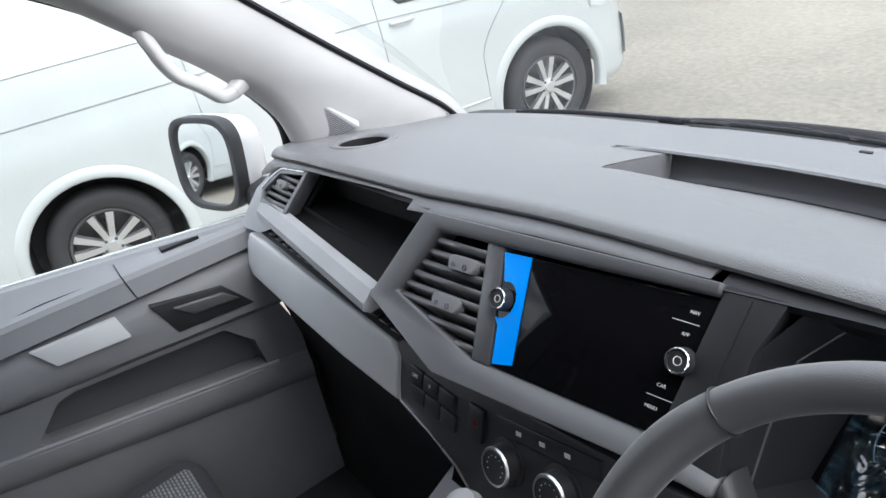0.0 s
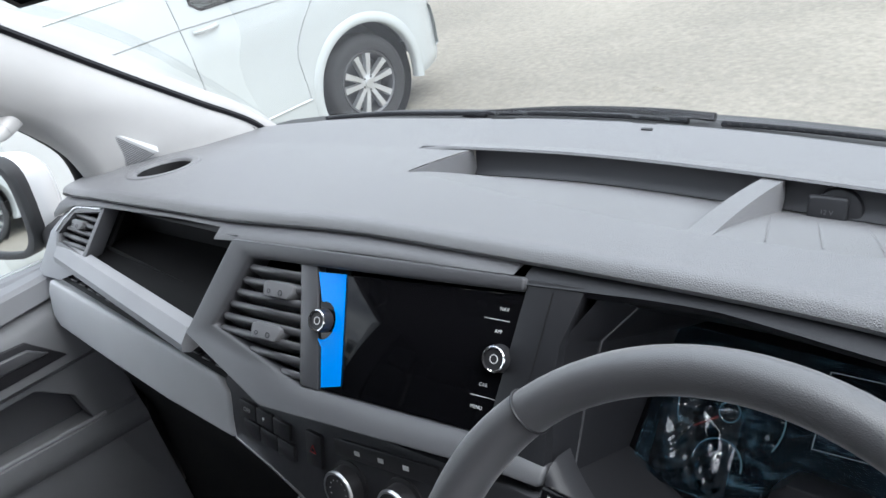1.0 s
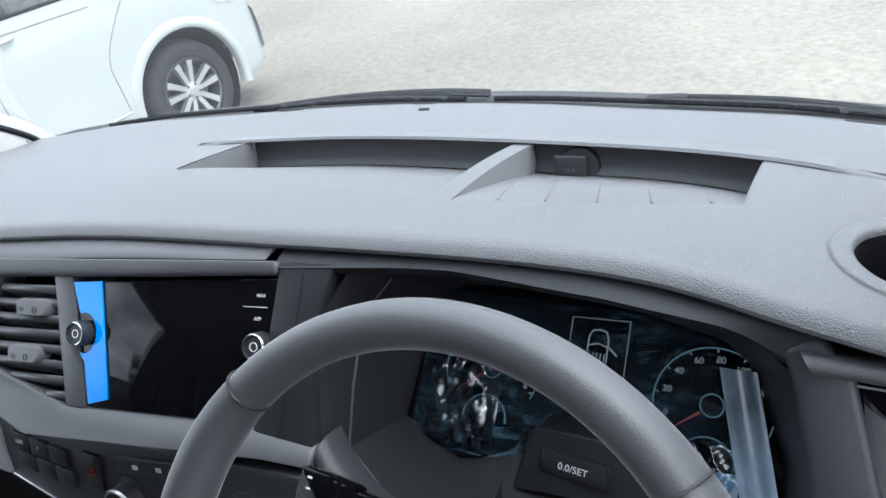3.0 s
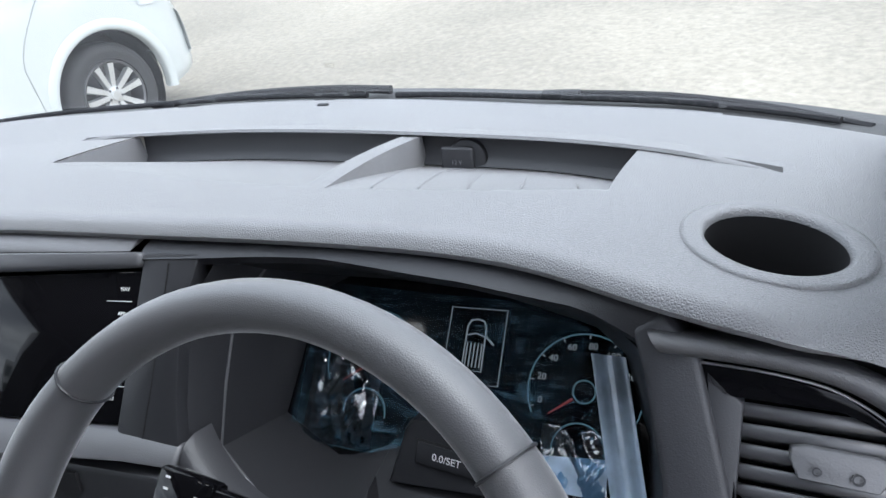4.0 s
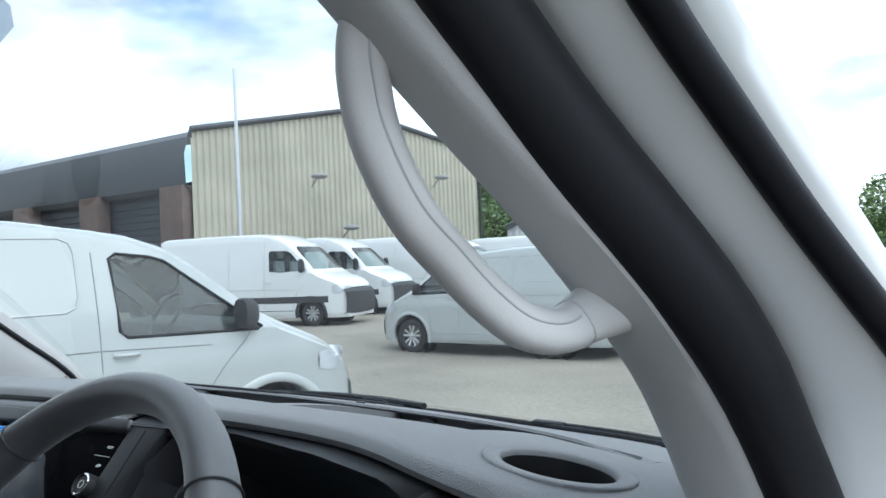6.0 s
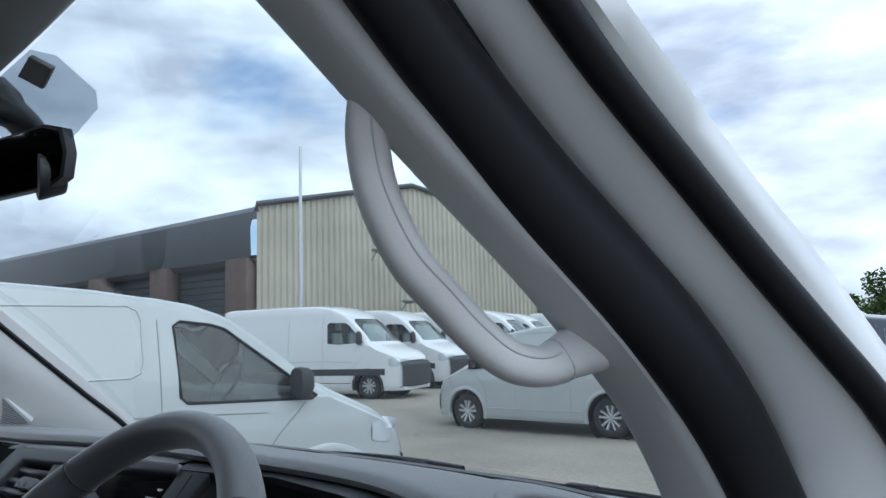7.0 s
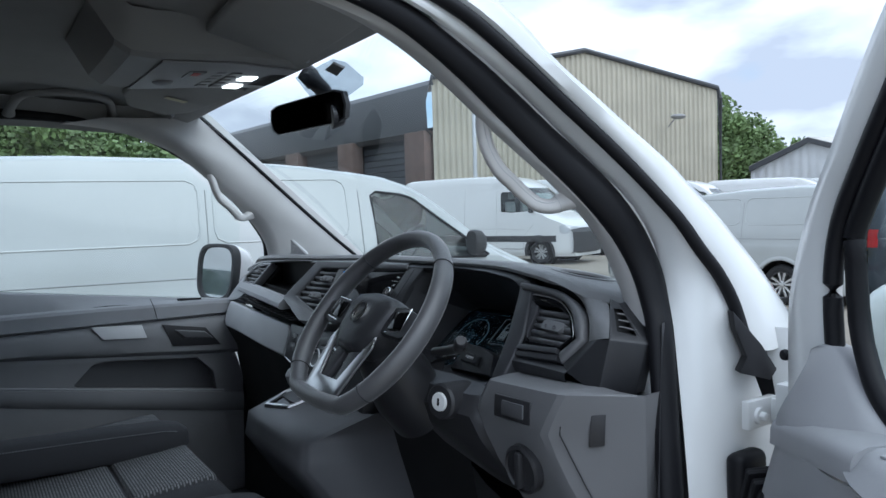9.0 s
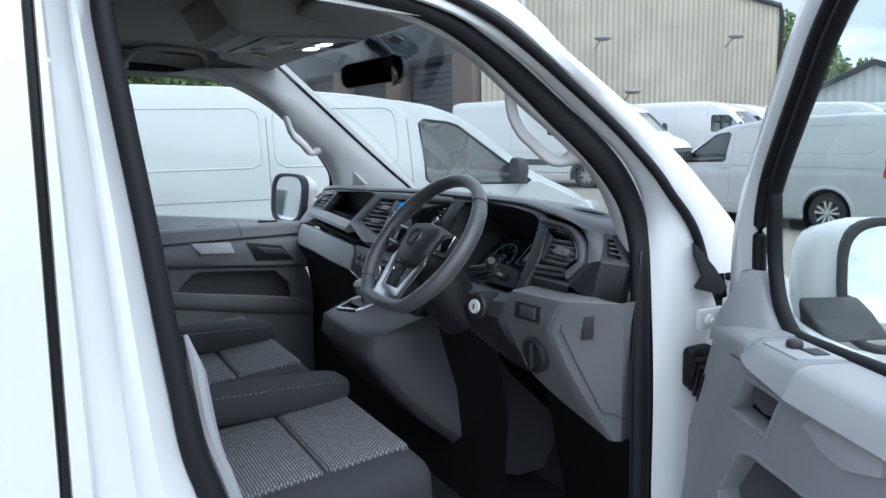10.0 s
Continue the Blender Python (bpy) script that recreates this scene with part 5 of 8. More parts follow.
for y0, z, x0, x1, c in ((0.30, 1.1, -0.16, 0.22, 0.02), (0.17, 1.06, -0.14, 0.2, 0.02), (0.16, 1.01, -0.14, 0.21, 0.02), (0.23, 0.9, -0.14, 0.24, 0.03), (0.31, 0.81, -0.15, 0.27, 0.04), (0.43, 0.71, -0.16, 0.3, 0.05), (0.5, 0.64, -0.16, 0.31, 0.05)):
    rows.append([(x0, y0 + 0.35, z)] + [(x0, y0 + c, z)] + [(x0 + c, y0, z), (x1 - c, y0, z), (x1, y0 + c, z), (x1, y0 + 0.35, z)])
quad_grid(bm, rows)
bmesh.ops.subdivide_edges(bm, edges=bm.edges[:], cuts=2, smooth=0.4, use_grid_fill=True)
part("console_body", bm, M_LOWER, console, sharp=70)
bm = bmesh.new()
sb = [(-0.095, 0.2), (-0.015, 0.225), (0.0, 0.3), (-0.02, 0.345), (-0.11, 0.32), (-0.125, 0.26)]
frame_slab(bm, sb, [(-0.05 + (x + 0.05) * 0.86, 0.27 + (y - 0.27) * 0.86) for x, y in sb], lambda x, y, w: Vector((x, y, 1.072 + 0.25 * (y - 0.2) + w)), -0.02, 0.006, 0.002)
part("selector_bezel", bm, M_SILVER, console, "silver gear selector bezel")
bm = bmesh.new()
slab(bm, [(x, y, 1.06 + 0.25 * (y - 0.2)) for x, y in sb], [(x * 0.97, y, 1.072 + 0.25 * (y - 0.2)) for x, y in sb])
part("selector_plate", bm, M_SCREEN, console)
bm = bmesh.new()
tube(bm, [(-0.055, 0.275, 1.08), (-0.055, 0.265, 1.13)], 0.008, 10)
part("selector_shaft", bm, M_SILVER, console)
bm = bmesh.new()
tube(bm, [(-0.055, 0.268, 1.115), (-0.055, 0.265, 1.125), (-0.055, 0.263, 1.145), (-0.055, 0.261, 1.156), (-0.055, 0.26, 1.16)], [0.012, 0.02, 0.024, 0.017, 0.006], 16)
part("selector_knob", bm, M_MID, console, "grey gear selector knob")

# ---------- cab shell ----------
van = thing("panel_van", "white panel van cab seen from inside and through its open door", "van")


def lean(pts, base, k):
    """Points (y, z) set on a body side that leans in as it rises."""
    return [Vector((base - k * (z - 1.1), y, z)) for y, z in pts]


def along(pts, n):
    """n + 1 points evenly spaced on a smooth curve through pts."""
    c = spline(pts, 8)
    ln = [0.0]
    for a0, b0 in zip(c, c[1:]):
        ln.append(ln[-1] + (b0 - a0).length)
    out = []
    for i in range(n + 1):
        d = ln[-1] * i / n
        j = max(0, min(len(c) - 2, sum(1 for q in ln[1:-1] if d >= q)))
        out.append(c[j].lerp(c[j + 1], (d - ln[j]) / max(1e-9, ln[j + 1] - ln[j])))
    return out


def flip(p, s):
    return Vector((s * p[0], p[1], p[2]))


DOOR_EDGE = [(0.815, 0.455, 1.19), (0.782, 0.474, 1.335), (0.768, 0.465, 1.4), (0.76, 0.448, 1.44), (0.751, 0.419, 1.48), (0.741, 0.383, 1.52), (0.727, 0.342, 1.56), (0.714, 0.294, 1.6), (0.703, 0.237, 1.65), (0.705, 0.175, 1.7), (0.706, 0.11, 1.73), (0.698, 0.005, 1.762), (0.7, -0.12, 1.775)]
DOOR_EDGE = [Vector(p) for p in DOOR_EDGE]
RIDGE_EDGE = [Vector(p) for p in ((0.75, 0.5, 1.19), (0.728, 0.499, 1.35), (0.714, 0.489, 1.4), (0.705, 0.477, 1.44), (0.696, 0.456, 1.48), (0.687, 0.418, 1.52), (0.68, 0.374, 1.56), (0.672, 0.323, 1.6), (0.66, 0.262, 1.65), (0.647, 0.205, 1.7), (0.643, 0.16, 1.735), (0.645, 0.09, 1.77), (0.65, -0.02, 1.79))]
SEAL_F = [Vector(p) for p in ((0.96, 0.34, 0.6), (0.903, 0.397, 0.885), (0.86, 0.436, 1.10), (0.818, 0.472, 1.3), (0.799, 0.486, 1.35), (0.784, 0.486, 1.4), (0.7725, 0.4755, 1.44), (0.765, 0.4515, 1.48), (0.7535, 0.42, 1.52), (0.738, 0.382, 1.56), (0.7245, 0.338, 1.6), (0.7155, 0.28, 1.65), (0.7165, 0.207, 1.7), (0.722, 0.106, 1.752), (0.719, 0.0, 1.782), (0.716, -0.12, 1.795), (0.718, -0.34, 1.798))]
SEAL_B = lean([(-0.415, 1.78), (-0.43, 1.748), (-0.419, 1.6), (-0.405, 1.45), (-0.393, 1.30), (-0.386, 1.224), (-0.378, 1.147), (-0.361, 1.083), (-0.33, 0.95), (-0.3, 0.8), (-0.29, 0.6)], 0.86, 0.2)
SEAL_OUT = [Vector(p) for p in ((0.975, 0.36, 0.6), (0.918, 0.414, 0.881), (0.876, 0.456, 1.097), (0.83, 0.487, 1.32), (0.813, 0.498, 1.36), (0.797, 0.505, 1.4), (0.785, 0.502, 1.44), (0.778, 0.484, 1.48), (0.766, 0.458, 1.52), (0.7475, 0.419, 1.56), (0.733, 0.379, 1.6), (0.7255, 0.318, 1.65), (0.7295, 0.241, 1.7), (0.7395, 0.125, 1.755), (0.736, 0.0, 1.788), (0.733, -0.12, 1.805), (0.735, -0.44, 1.808))]
SEAL2_LOW = [Vector((0.9, 0.66, 0.6)), Vector((0.9, 0.655, 0.881)), Vector((0.895, 0.648, 1.097)), Vector((0.885, 0.622, 1.2))]
SEAL2 = [Vector(p) for p in ((0.876, 0.59, 1.28), (0.869, 0.58, 1.32), (0.861, 0.57, 1.362), (0.852, 0.548, 1.404), (0.842, 0.521, 1.44), (0.829, 0.497, 1.48), (0.809, 0.47, 1.52), (0.79, 0.438, 1.56), (0.775, 0.397, 1.6), (0.759, 0.339, 1.65), (0.751, 0.264, 1.705), (0.744, 0.175, 1.76), (0.73, 0.06, 1.803), (0.724, -0.1, 1.825), (0.723, -0.25, 1.833), (0.728, -0.5, 1.835))]
OUTER = [Vector(p) for p in ((0.862, 0.76, 1.29), (0.857, 0.735, 1.32), (0.849, 0.685, 1.38), (0.837, 0.628, 1.44), (0.827, 0.592, 1.48), (0.818, 0.548, 1.52), (0.806, 0.508, 1.56), (0.79, 0.461, 1.6), (0.777, 0.395, 1.65), (0.763, 0.33, 1.7), (0.75, 0.275, 1.753), (0.734, 0.2, 1.802), (0.722, 0.05, 1.85), (0.716, -0.25, 1.885), (0.72, -0.5, 1.89))]
GLASS_EDGE = [(0.735, 0.85, 1.22), (0.70, 0.765, 1.33), (0.692, 0.66, 1.42), (0.682, 0.54, 1.522), (0.67, 0.4, 1.645), (0.658, 0.29, 1.74), (0.648, 0.222, 1.797)]
for s in (-1, 1):
    e1, h1, g1 = along(DOOR_EDGE, 60), along(RIDGE_EDGE, 60), along(GLASS_EDGE, 60)
    bm = bmesh.new()
    rows = []
    for p, h, q in zip(e1, h1, g1):
        r = [flip((p.x + 0.012, p.y + 0.022, p.z + 0.012), s), flip((p.x + 0.003, p.y + 0.004, p.z + 0.003), s)]
        for k in range(9):
            t = k / 8
            m = p.lerp(h, t)
            b = math.sin(math.pi * t) ** 0.8
            r.append(flip((m.x - 0.005 * b, m.y - 0.007 * b, m.z - 0.002 * b), s))
        for k in range(1, 5):
            t = k / 4
            m = h.lerp(q, t)
            r.append(flip((m.x - 0.006 * math.sin(math.pi * t), m.y, m.z), s))
        r.append(flip((q.x + 0.01, q.y + 0.03, q.z + 0.03), s))
        rows.append(r)
    quad_grid(bm, rows)
    part("pillar_trim", bm, M_PILLAR, van, "light grey fabric-look windscreen pillar trim", sharp=60)
    bm = bmesh.new()
    tube(bm, [flip((p.x + 0.004, p.y + 0.012, p.z + 0.012), s) for p in g1], 0.006, 6)
    part("glass_gasket", bm, M_RUBBER, van)
    # kick panel coloured dark to paint in the footwell's shade
    bm = bmesh.new()
    quad_grid(bm, [[flip(p, s) for p in r] for r in (
        [(0.828, 0.462, 1.336), (0.775, 0.6, 1.338), (0.7, 0.77, 1.338)], [(0.846, 0.432, 1.2), (0.8, 0.6, 1.2), (0.74, 0.8, 1.2)],
        [(0.858, 0.412, 1.107), (0.85, 0.6, 1.1), (0.84, 0.8, 1.1)], [(0.9, 0.376, 0.892), (0.895, 0.6, 0.9), (0.89, 0.8, 0.9)], [(0.95, 0.3, 0.58), (0.93, 0.6, 0.58), (0.92, 0.8, 0.58)])])
    part("kick_panel", bm, M_SIDE, van, "side panel beside the footwell, shade put into its colour")
# loudspeaker grille in the left pillar foot
bm = bmesh.new()
gq = [Vector(p) for p in ((-0.741, 0.494, 1.434), (-0.716, 0.535, 1.442), (-0.705, 0.583, 1.388), (-0.742, 0.53, 1.372))]
nn = (gq[1] - gq[0]).cross(gq[3] - gq[0]).normalized()
if nn.x < 0:
    nn = -nn
GO = 0.023
slab(bm, [p - nn * 0.01 for p in gq], [p + nn * GO for p in gq], 0.003)
grille = part("speaker_grille", bm, M_CUP, van, "light grey slotted loudspeaker grille")
for k in range(18):
    bm = bmesh.new()
    t = (k + 1) / 19
    a_, b_ = gq[0].lerp(gq[3], t), gq[1].lerp(gq[2], t)
    tube(bm, [a_.lerp(b_, 0.1) + nn * (GO + 0.0002), a_.lerp(b_, 0.9) + nn * (GO + 0.0002)], 0.001, 5)
    part("grille_slot", bm, M_KNEE, grille)
# windscreen
bm = bmesh.new()
rows = []
for i in range(33):
    x = -0.70 + 1.40 * i / 32
    b = Vector((x, y_front(x) + 0.052, z_front(x) - 0.031))
    xt = x * 0.648 / 0.70
    t = Vector((xt, 0.222 + 0.055 * (1 - (x / 0.7) ** 2), 1.80 + 0.02 * (1 - (x / 0.7) ** 2)))
    rows.append([b.lerp(t, k / 10) + Vector((0, 0.02, 0.025)) * math.sin(math.pi * k / 10) for k in range(11)])
quad_grid(bm, rows)
ws = part("windscreen", bm, M_GLASS, van, "clear curved windscreen", facing=(0, 0.2, 1.4))
ws.visible_shadow = False
# headliner
bm = bmesh.new()
rows = []
for i in range(29):
    x = -0.73 + 1.46 * i / 28
    k = (abs(x) / 0.73)
    side = -0.03 * k ** 3
    rows.append([(x, y - 0.05 * (k ** 2) * (1 if y > 0.1 else 0), z + side) for y, z in ((0.275, 1.822), (0.24, 1.806), (0.2, 1.816), (0.1, 1.843), (0.0, 1.863), (-0.2, 1.88), (-0.6, 1.885), (-1.2, 1.88), (-1.25, 1.2), (-1.25, 0.6))])
quad_grid(bm, rows)
part("headliner", bm, M_HEAD, van, "grey cloth headliner", sharp=60)
for s in (-1, 1):
    bm = bmesh.new()
    rows = []
    for p in spline([(0.648, 0.225, 1.795), (0.675, 0.12, 1.795), (0.69, -0.02, 1.80), (0.70, -0.2, 1.81), (0.70, -0.5, 1.81), (0.70, -1.2, 1.81)], 6):
        rows.append([(s * (p.x - 0.02), p.y, p.z + 0.03), (s * (p.x + 0.005), p.y, p.z + 0.008), (s * (p.x + 0.022), p.y, p.z - 0.028), (s * (p.x + 0.045), p.y, p.z - 0.04)])
    quad_grid(bm, rows)
    part("roof_rail_trim", bm, M_HEAD, van, sharp=60)
# door seals, aperture paint and pillars
for s in (-1, 1):
    sl = along(SEAL_F + SEAL_B, 150)
    bm = bmesh.new()
    rad = [0.0145 if p.y < -0.38 and p.z > 1.1 else lerp_list(p.z, [(1.0, 0.021), (1.25, 0.021), (1.35, 0.0245), (1.44, 0.027), (1.54, 0.027), (1.6, 0.0255), (1.65, 0.023), (1.72, 0.018), (1.8, 0.014)]) if p.y > -0.3 else 0.018 for p in sl]
    tube(bm, [flip(p, s) for p in sl], [sum(rad[max(0, i - 4):i + 5]) / len(rad[max(0, i - 4):i + 5]) for i in range(len(rad))], 18, flat=0.72, up=(1, 0, 0))
    part("door_seal", bm, M_RUBBER, van, "thick black rubber door seal")
    bm = bmesh.new()
    rows = []
    for p, q in zip(along(SEAL_OUT, 60), along(SEAL2_LOW + SEAL2, 60)):
        f = max(0.0, min(1.0, (1.42 - p.z) / 0.2))
        r = [flip((p.x - 0.02 + 0.018 * f, p.y + 0.02, p.z + 0.015), s), flip((p.x - 0.003, p.y + 0.002, p.z + 0.001), s)]
        for k in range(1, 9):
            t = k / 8
            m = p.lerp(q, t)
            r.append(flip((m.x + (0.006 + 0.008 * f) * math.sin(math.pi * t ** 0.7), m.y, m.z), s))
        rows.append(r)
    quad_grid(bm, rows)
    part("door_aperture", bm, M_WHITE, van, "white painted door aperture", sharp=50)
    bm = bmesh.new()
    rows = []
    for p in along(SEAL_B, 40):
        xo = 0.93 - 0.04 * (p.z - 1.1) - 0.12 * max(0, p.z - 1.6)
        r = [flip((p.x - 0.01, p.y - 0.012, p.z), s)]
        for t, dx in ((0.12, 0.006), (0.3, 0.012), (0.42, 0.0), (0.5, 0.004), (0.58, 0.016), (0.75, 0.012), (0.9, 0.006), (1.0, 0.0)):
            r.append(flip((p.x + 0.012 + (xo - p.x - 0.012) * t + dx, p.y - 0.018 + (-0.505 - p.y + 0.018) * t, p.z + 0.03 * t * max(0, min(1, (p.z - 1.7) / 0.08))), s))
        rows.append(r)
    quad_grid(bm, rows)
    part("rear_aperture", bm, M_WHITE, van, "white painted pillar behind the door", sharp=35)
    bm = bmesh.new()
    tube(bm, [flip((p.x - 0.006, p.y + 0.022 + 0.006 * max(0, min(1, (1.3 - p.z) / 0.05)), p.z), s) for p in along(SEAL_B[4:], 40)], [0.003 + 0.0075 * max(0, min(1, (1.3 - p.z) / 0.05)) for p in along(SEAL_B[4:], 40)], 8)
    part("pillar_edge_trim", bm, M_GREY, van, "light grey trim edge beside the door seal")
    bm = bmesh.new()
    quad_grid(bm, [[flip((p.x - 0.012, p.y + 0.01, p.z), s), flip((p.x - 0.14, p.y - 0.06, p.z), s), flip((p.x - 0.16, p.y - 0.4, p.z), s)] for p in SEAL_B])
    part("pillar_inner_trim", bm, M_SIDE, van)
    bm = bmesh.new()
    tube(bm, [flip((p.x + 0.006, p.y, p.z), s) for p in along(SEAL2, 70)], 0.0095, 12)
    part("outer_seal", bm, M_RUBBER, van, "black outer rubber seal along the pillar")
    bm = bmesh.new()
    rows = []
    for p, q in zip(along(SEAL2, 50), along(OUTER, 50)):
        rows.append([flip(v_, s) for v_ in (p + Vector((-0.002, 0.004, 0.004)), p.lerp(q, 0.3) + Vector((0.014, 0, 0.0)), p.lerp(q, 0.7) + Vector((0.014, 0, 0.002)), q, q + Vector((-0.012, 0.012, 0.01)), q + Vector((-0.035, 0.024, 0.02)))])
    quad_grid(bm, rows)
    part("outer_pillar", bm, M_WHITE, van, "white painted windscreen pillar", sharp=60)
    # front wing behind the hinge pillar
    bm = bmesh.new()
    rows = []
    for z in (0.4, 0.6, 0.8, 1.0, 1.12, 1.2, 1.255, 1.29, 1.315):
        w = 0.95 - 0.02 * max(0, z - 0.9) - 0.4 * max(0, z - 1.2) ** 1.3
        rows.append([flip(p, s) for p in ((w - 0.06, 0.652, z), (w - 0.02, 0.662, z), (w - 0.004, 0.672, z), (w, 0.69, z), (w, 0.9, z * 0.91), (w - 0.06, 1.3, z * 0.77), (w - 0.2, 1.6, z * 0.65))])
    quad_grid(bm, rows)
    part("front_wing", bm, M_WHITE, van, "white front wing", sharp=50)
bm = bmesh.new()
tri_ = [(0.875, 0.552, 1.35), (0.884, 0.545, 1.325), (0.893, 0.558, 1.285), (0.9, 0.53, 1.268), (0.912, 0.585, 1.252), (0.905, 0.612, 1.262), (0.895, 0.59, 1.3)]
slab(bm, [Vector(p) + Vector((-0.012, 0.01, 0)) for p in tri_], [Vector(p) + Vector((0.006, -0.002, 0)) for p in tri_], 0.002)
part("pillar_wedge", bm, M_RUBBER, van, "black plastic wedge at the pillar foot")
# body side behind the door, with its panel gap
bm = bmesh.new()
rows = []
for z in [0.5 + 0.1 * i for i in range(15)]:
    w = 0.945 - 0.035 * max(0.0, z - 1.15) - 0.12 * max(0, z - 1.55)
    o = 0.006 - 0.035 * (z - 1.1) * 0.75
    g = -0.526 + 0.0 * z + 0.026 * (z - 1.4)
    rows.append([(w - 0.012, -0.503, z), (w, -0.507, z), (w + 0.001, g + 0.005, z), (w - 0.02, g + 0.003, z), (w - 0.02, g - 0.006, z), (w + 0.002, g - 0.008, z), (w + 0.004, -0.56, z), (w + 0.006, -1.0, z), (w + 0.006, -3.2, z)])
quad_grid(bm, rows)
part("body_side", bm, M_WHITE, van, "white painted body side", sharp=30)
bm = bmesh.new()
tube(bm, [(0.925 - 0.035 * max(0.0, z - 1.15) - 0.12 * max(0, z - 1.55), -0.5275 + 0.026 * (z - 1.4), z) for z in [0.5 + 0.1 * i for i in range(15)]], 0.0075, 6)
part("panel_gap", bm, M_BLACK, van)
bm = bmesh.new()
quad_grid(bm, [[(x, y, z) for x, z in ((-0.72, 1.885), (-0.7, 1.93), (-0.4, 1.985), (0, 1.99), (0.4, 1.985), (0.7, 1.93), (0.72, 1.885))] for y in (0.1, -0.3, -1.0, -3.2)])
quad_grid(bm, [[(-0.94, y, 0.5), (-0.94, y, 1.3), (-0.86, y, 1.72), (-0.72, y, 1.885)] for y in (-0.55, -1.0, -3.2)])
quad_grid(bm, [[(0.9, y, 1.75), (0.72, y, 1.885)] for y in (-0.5, -1.0, -3.2)])
quad_grid(bm, [[(x, -3.2, z) for x in (-0.93, 0.93)] for z in (0.5, 1.9)])
part("roof_shell", bm, M_WHITE, van)
# hinge pillar furniture
bm = bmesh.new()
box(bm, (0.91, 0.566, 1.208), (0.012, 0.066, 0.04), None, 0.002)
box(bm, (0.922, 0.592, 1.208), (0.03, 0.014, 0.036), None, 0.003)
box(bm, (0.946, 0.592, 1.228), (0.026, 0.05, 0.05), None, 0.004)
hng = part("door_hinge", bm, M_WHITE, van, "white painted door hinge")
bm = bmesh.new()
cyl(bm, (0.915, 0.556, 1.206), (1, 0, 0), 0.012, 0.012, 0.006, 24, 0.001)
cyl(bm, (0.919, 0.556, 1.206), (1, 0, 0), 0.0075, 0.0065, 0.009, 6, 0.001)
part("hinge_bolt", bm, M_WHITE, hng)
bm = bmesh.new()
box(bm, (0.908, 0.538, 1.118), (0.03, 0.064, 0.08), None, 0.012, 3)
gait = part("cable_gaiter", bm, M_RUBBER, van, "ribbed black rubber cable gaiter")
for k in range(12):
    bm = bmesh.new()
    p = Vector((0.924, 0.536, 1.112)).lerp(Vector((1.0, 0.5, 1.072)), k / 11)
    sz = 0.01 if k % 2 else 0.0
    box(bm, (0, 0, 0), (0.009, 0.046 - 0.001 * k + sz, 0.066 - 0.002 * k + sz), Matrix.Translation(p) @ pose(0, 0, 0, 0, 22, -24), 0.004)
    part("gaiter_fold", bm, M_RUBBER, gait)
# closed body side behind the passenger door
bm = bmesh.new()
quad_grid(bm, [[(-0.8 - 0.06 * (1.85 - z), y, z) for z in (0.62, 1.2, 1.5, 1.85)] for y in (-0.47, -0.8, -1.25)])
part("pillar_panel", bm, M_KNEE, van, "grey panel behind the passenger door")
# floor and bulkhead
bm = bmesh.new()
quad_grid(bm, [[(x, y, z) for y, z in ((-1.3, 0.62), (0.3, 0.62), (0.62, 0.62), (0.75, 0.8), (0.78, 1.3))] for x in (-0.92, -0.3, 0.3, 0.86)])
part("cab_floor", bm, M_FLOORMAT, van, "black rubber cab floor")
bm = bmesh.new()
box(bm, (0.93, 0.02, 0.56), (0.12, 0.9, 0.16), None, 0.02)
part("door_sill", bm, M_MID, van)
# bonnet, cowl and wings
bm = bmesh.new()
rows = []
for i in range(25):
    x = -0.88 + 1.76 * i / 24
    k = (x / 0.88) ** 2
    rows.append([(x, y - 0.2 * k, z - 0.05 * k) for y, z in ((1.035, 1.257), (1.05, 1.263), (1.07, 1.262), (1.2, 1.19), (1.4, 1.07), (1.55, 0.95), (1.62, 0.85), (1.64, 0.4))])
quad_grid(bm, rows)
part("bonnet", bm, M_WHITE, van, "white bonnet", sharp=60)
bm = bmesh.new()
rows = []
for i in range(41):
    x = -0.74 + 1.48 * i / 40
    rows.append([(x, y_front(x) + 0.012, z_front(x) - 0.03), (x, y_front(x) + 0.03, z_front(x) - 0.012), (x, y_front(x) + 0.045, z_front(x) - 0.016), (x, y_front(x) + 0.12, z_front(x) - 0.032)])
quad_grid(bm, rows)
part("cowl", bm, M_BUMPER, van, "black plastic windscreen cowl")
for x0, x1, px in ((-0.62, 0.05, 0.02), (0.1, 0.66, 0.6)):
    wp = thing("wiper", "black windscreen wiper parked on the cowl", "wiper", "wipers")
    bm = bmesh.new()
    pts = [(x0 + (x1 - x0) * k / 16, y_front(x0 + (x1 - x0) * k / 16) + 0.05, z_front(x0 + (x1 - x0) * k / 16) - 0.0125 + 0.003 * math.sin(math.pi * k / 16)) for k in range(17)]
    tube(bm, pts, 0.0042, 8)
    part("blade", bm, M_RUBBER, wp)
    bm = bmesh.new()
    pts = [(x0 + (x1 - x0) * (0.45 + 0.6 * k / 10), y_front(x0 + (x1 - x0) * (0.45 + 0.6 * k / 10)) + 0.065, z_front(x0 + (x1 - x0) * 0.6) - 0.0125 + 0.004 * math.sin(math.pi * k / 10)) for k in range(11)]
    tube(bm, pts, [0.0038 + 0.003 * k / 10 for k in range(11)], 8)
    box(bm, Vector(pts[0]) + Vector((0, -0.01, 0.002)), (0.05, 0.016, 0.009), None, 0.003)
    part("arm", bm, M_RUBBER, wp)

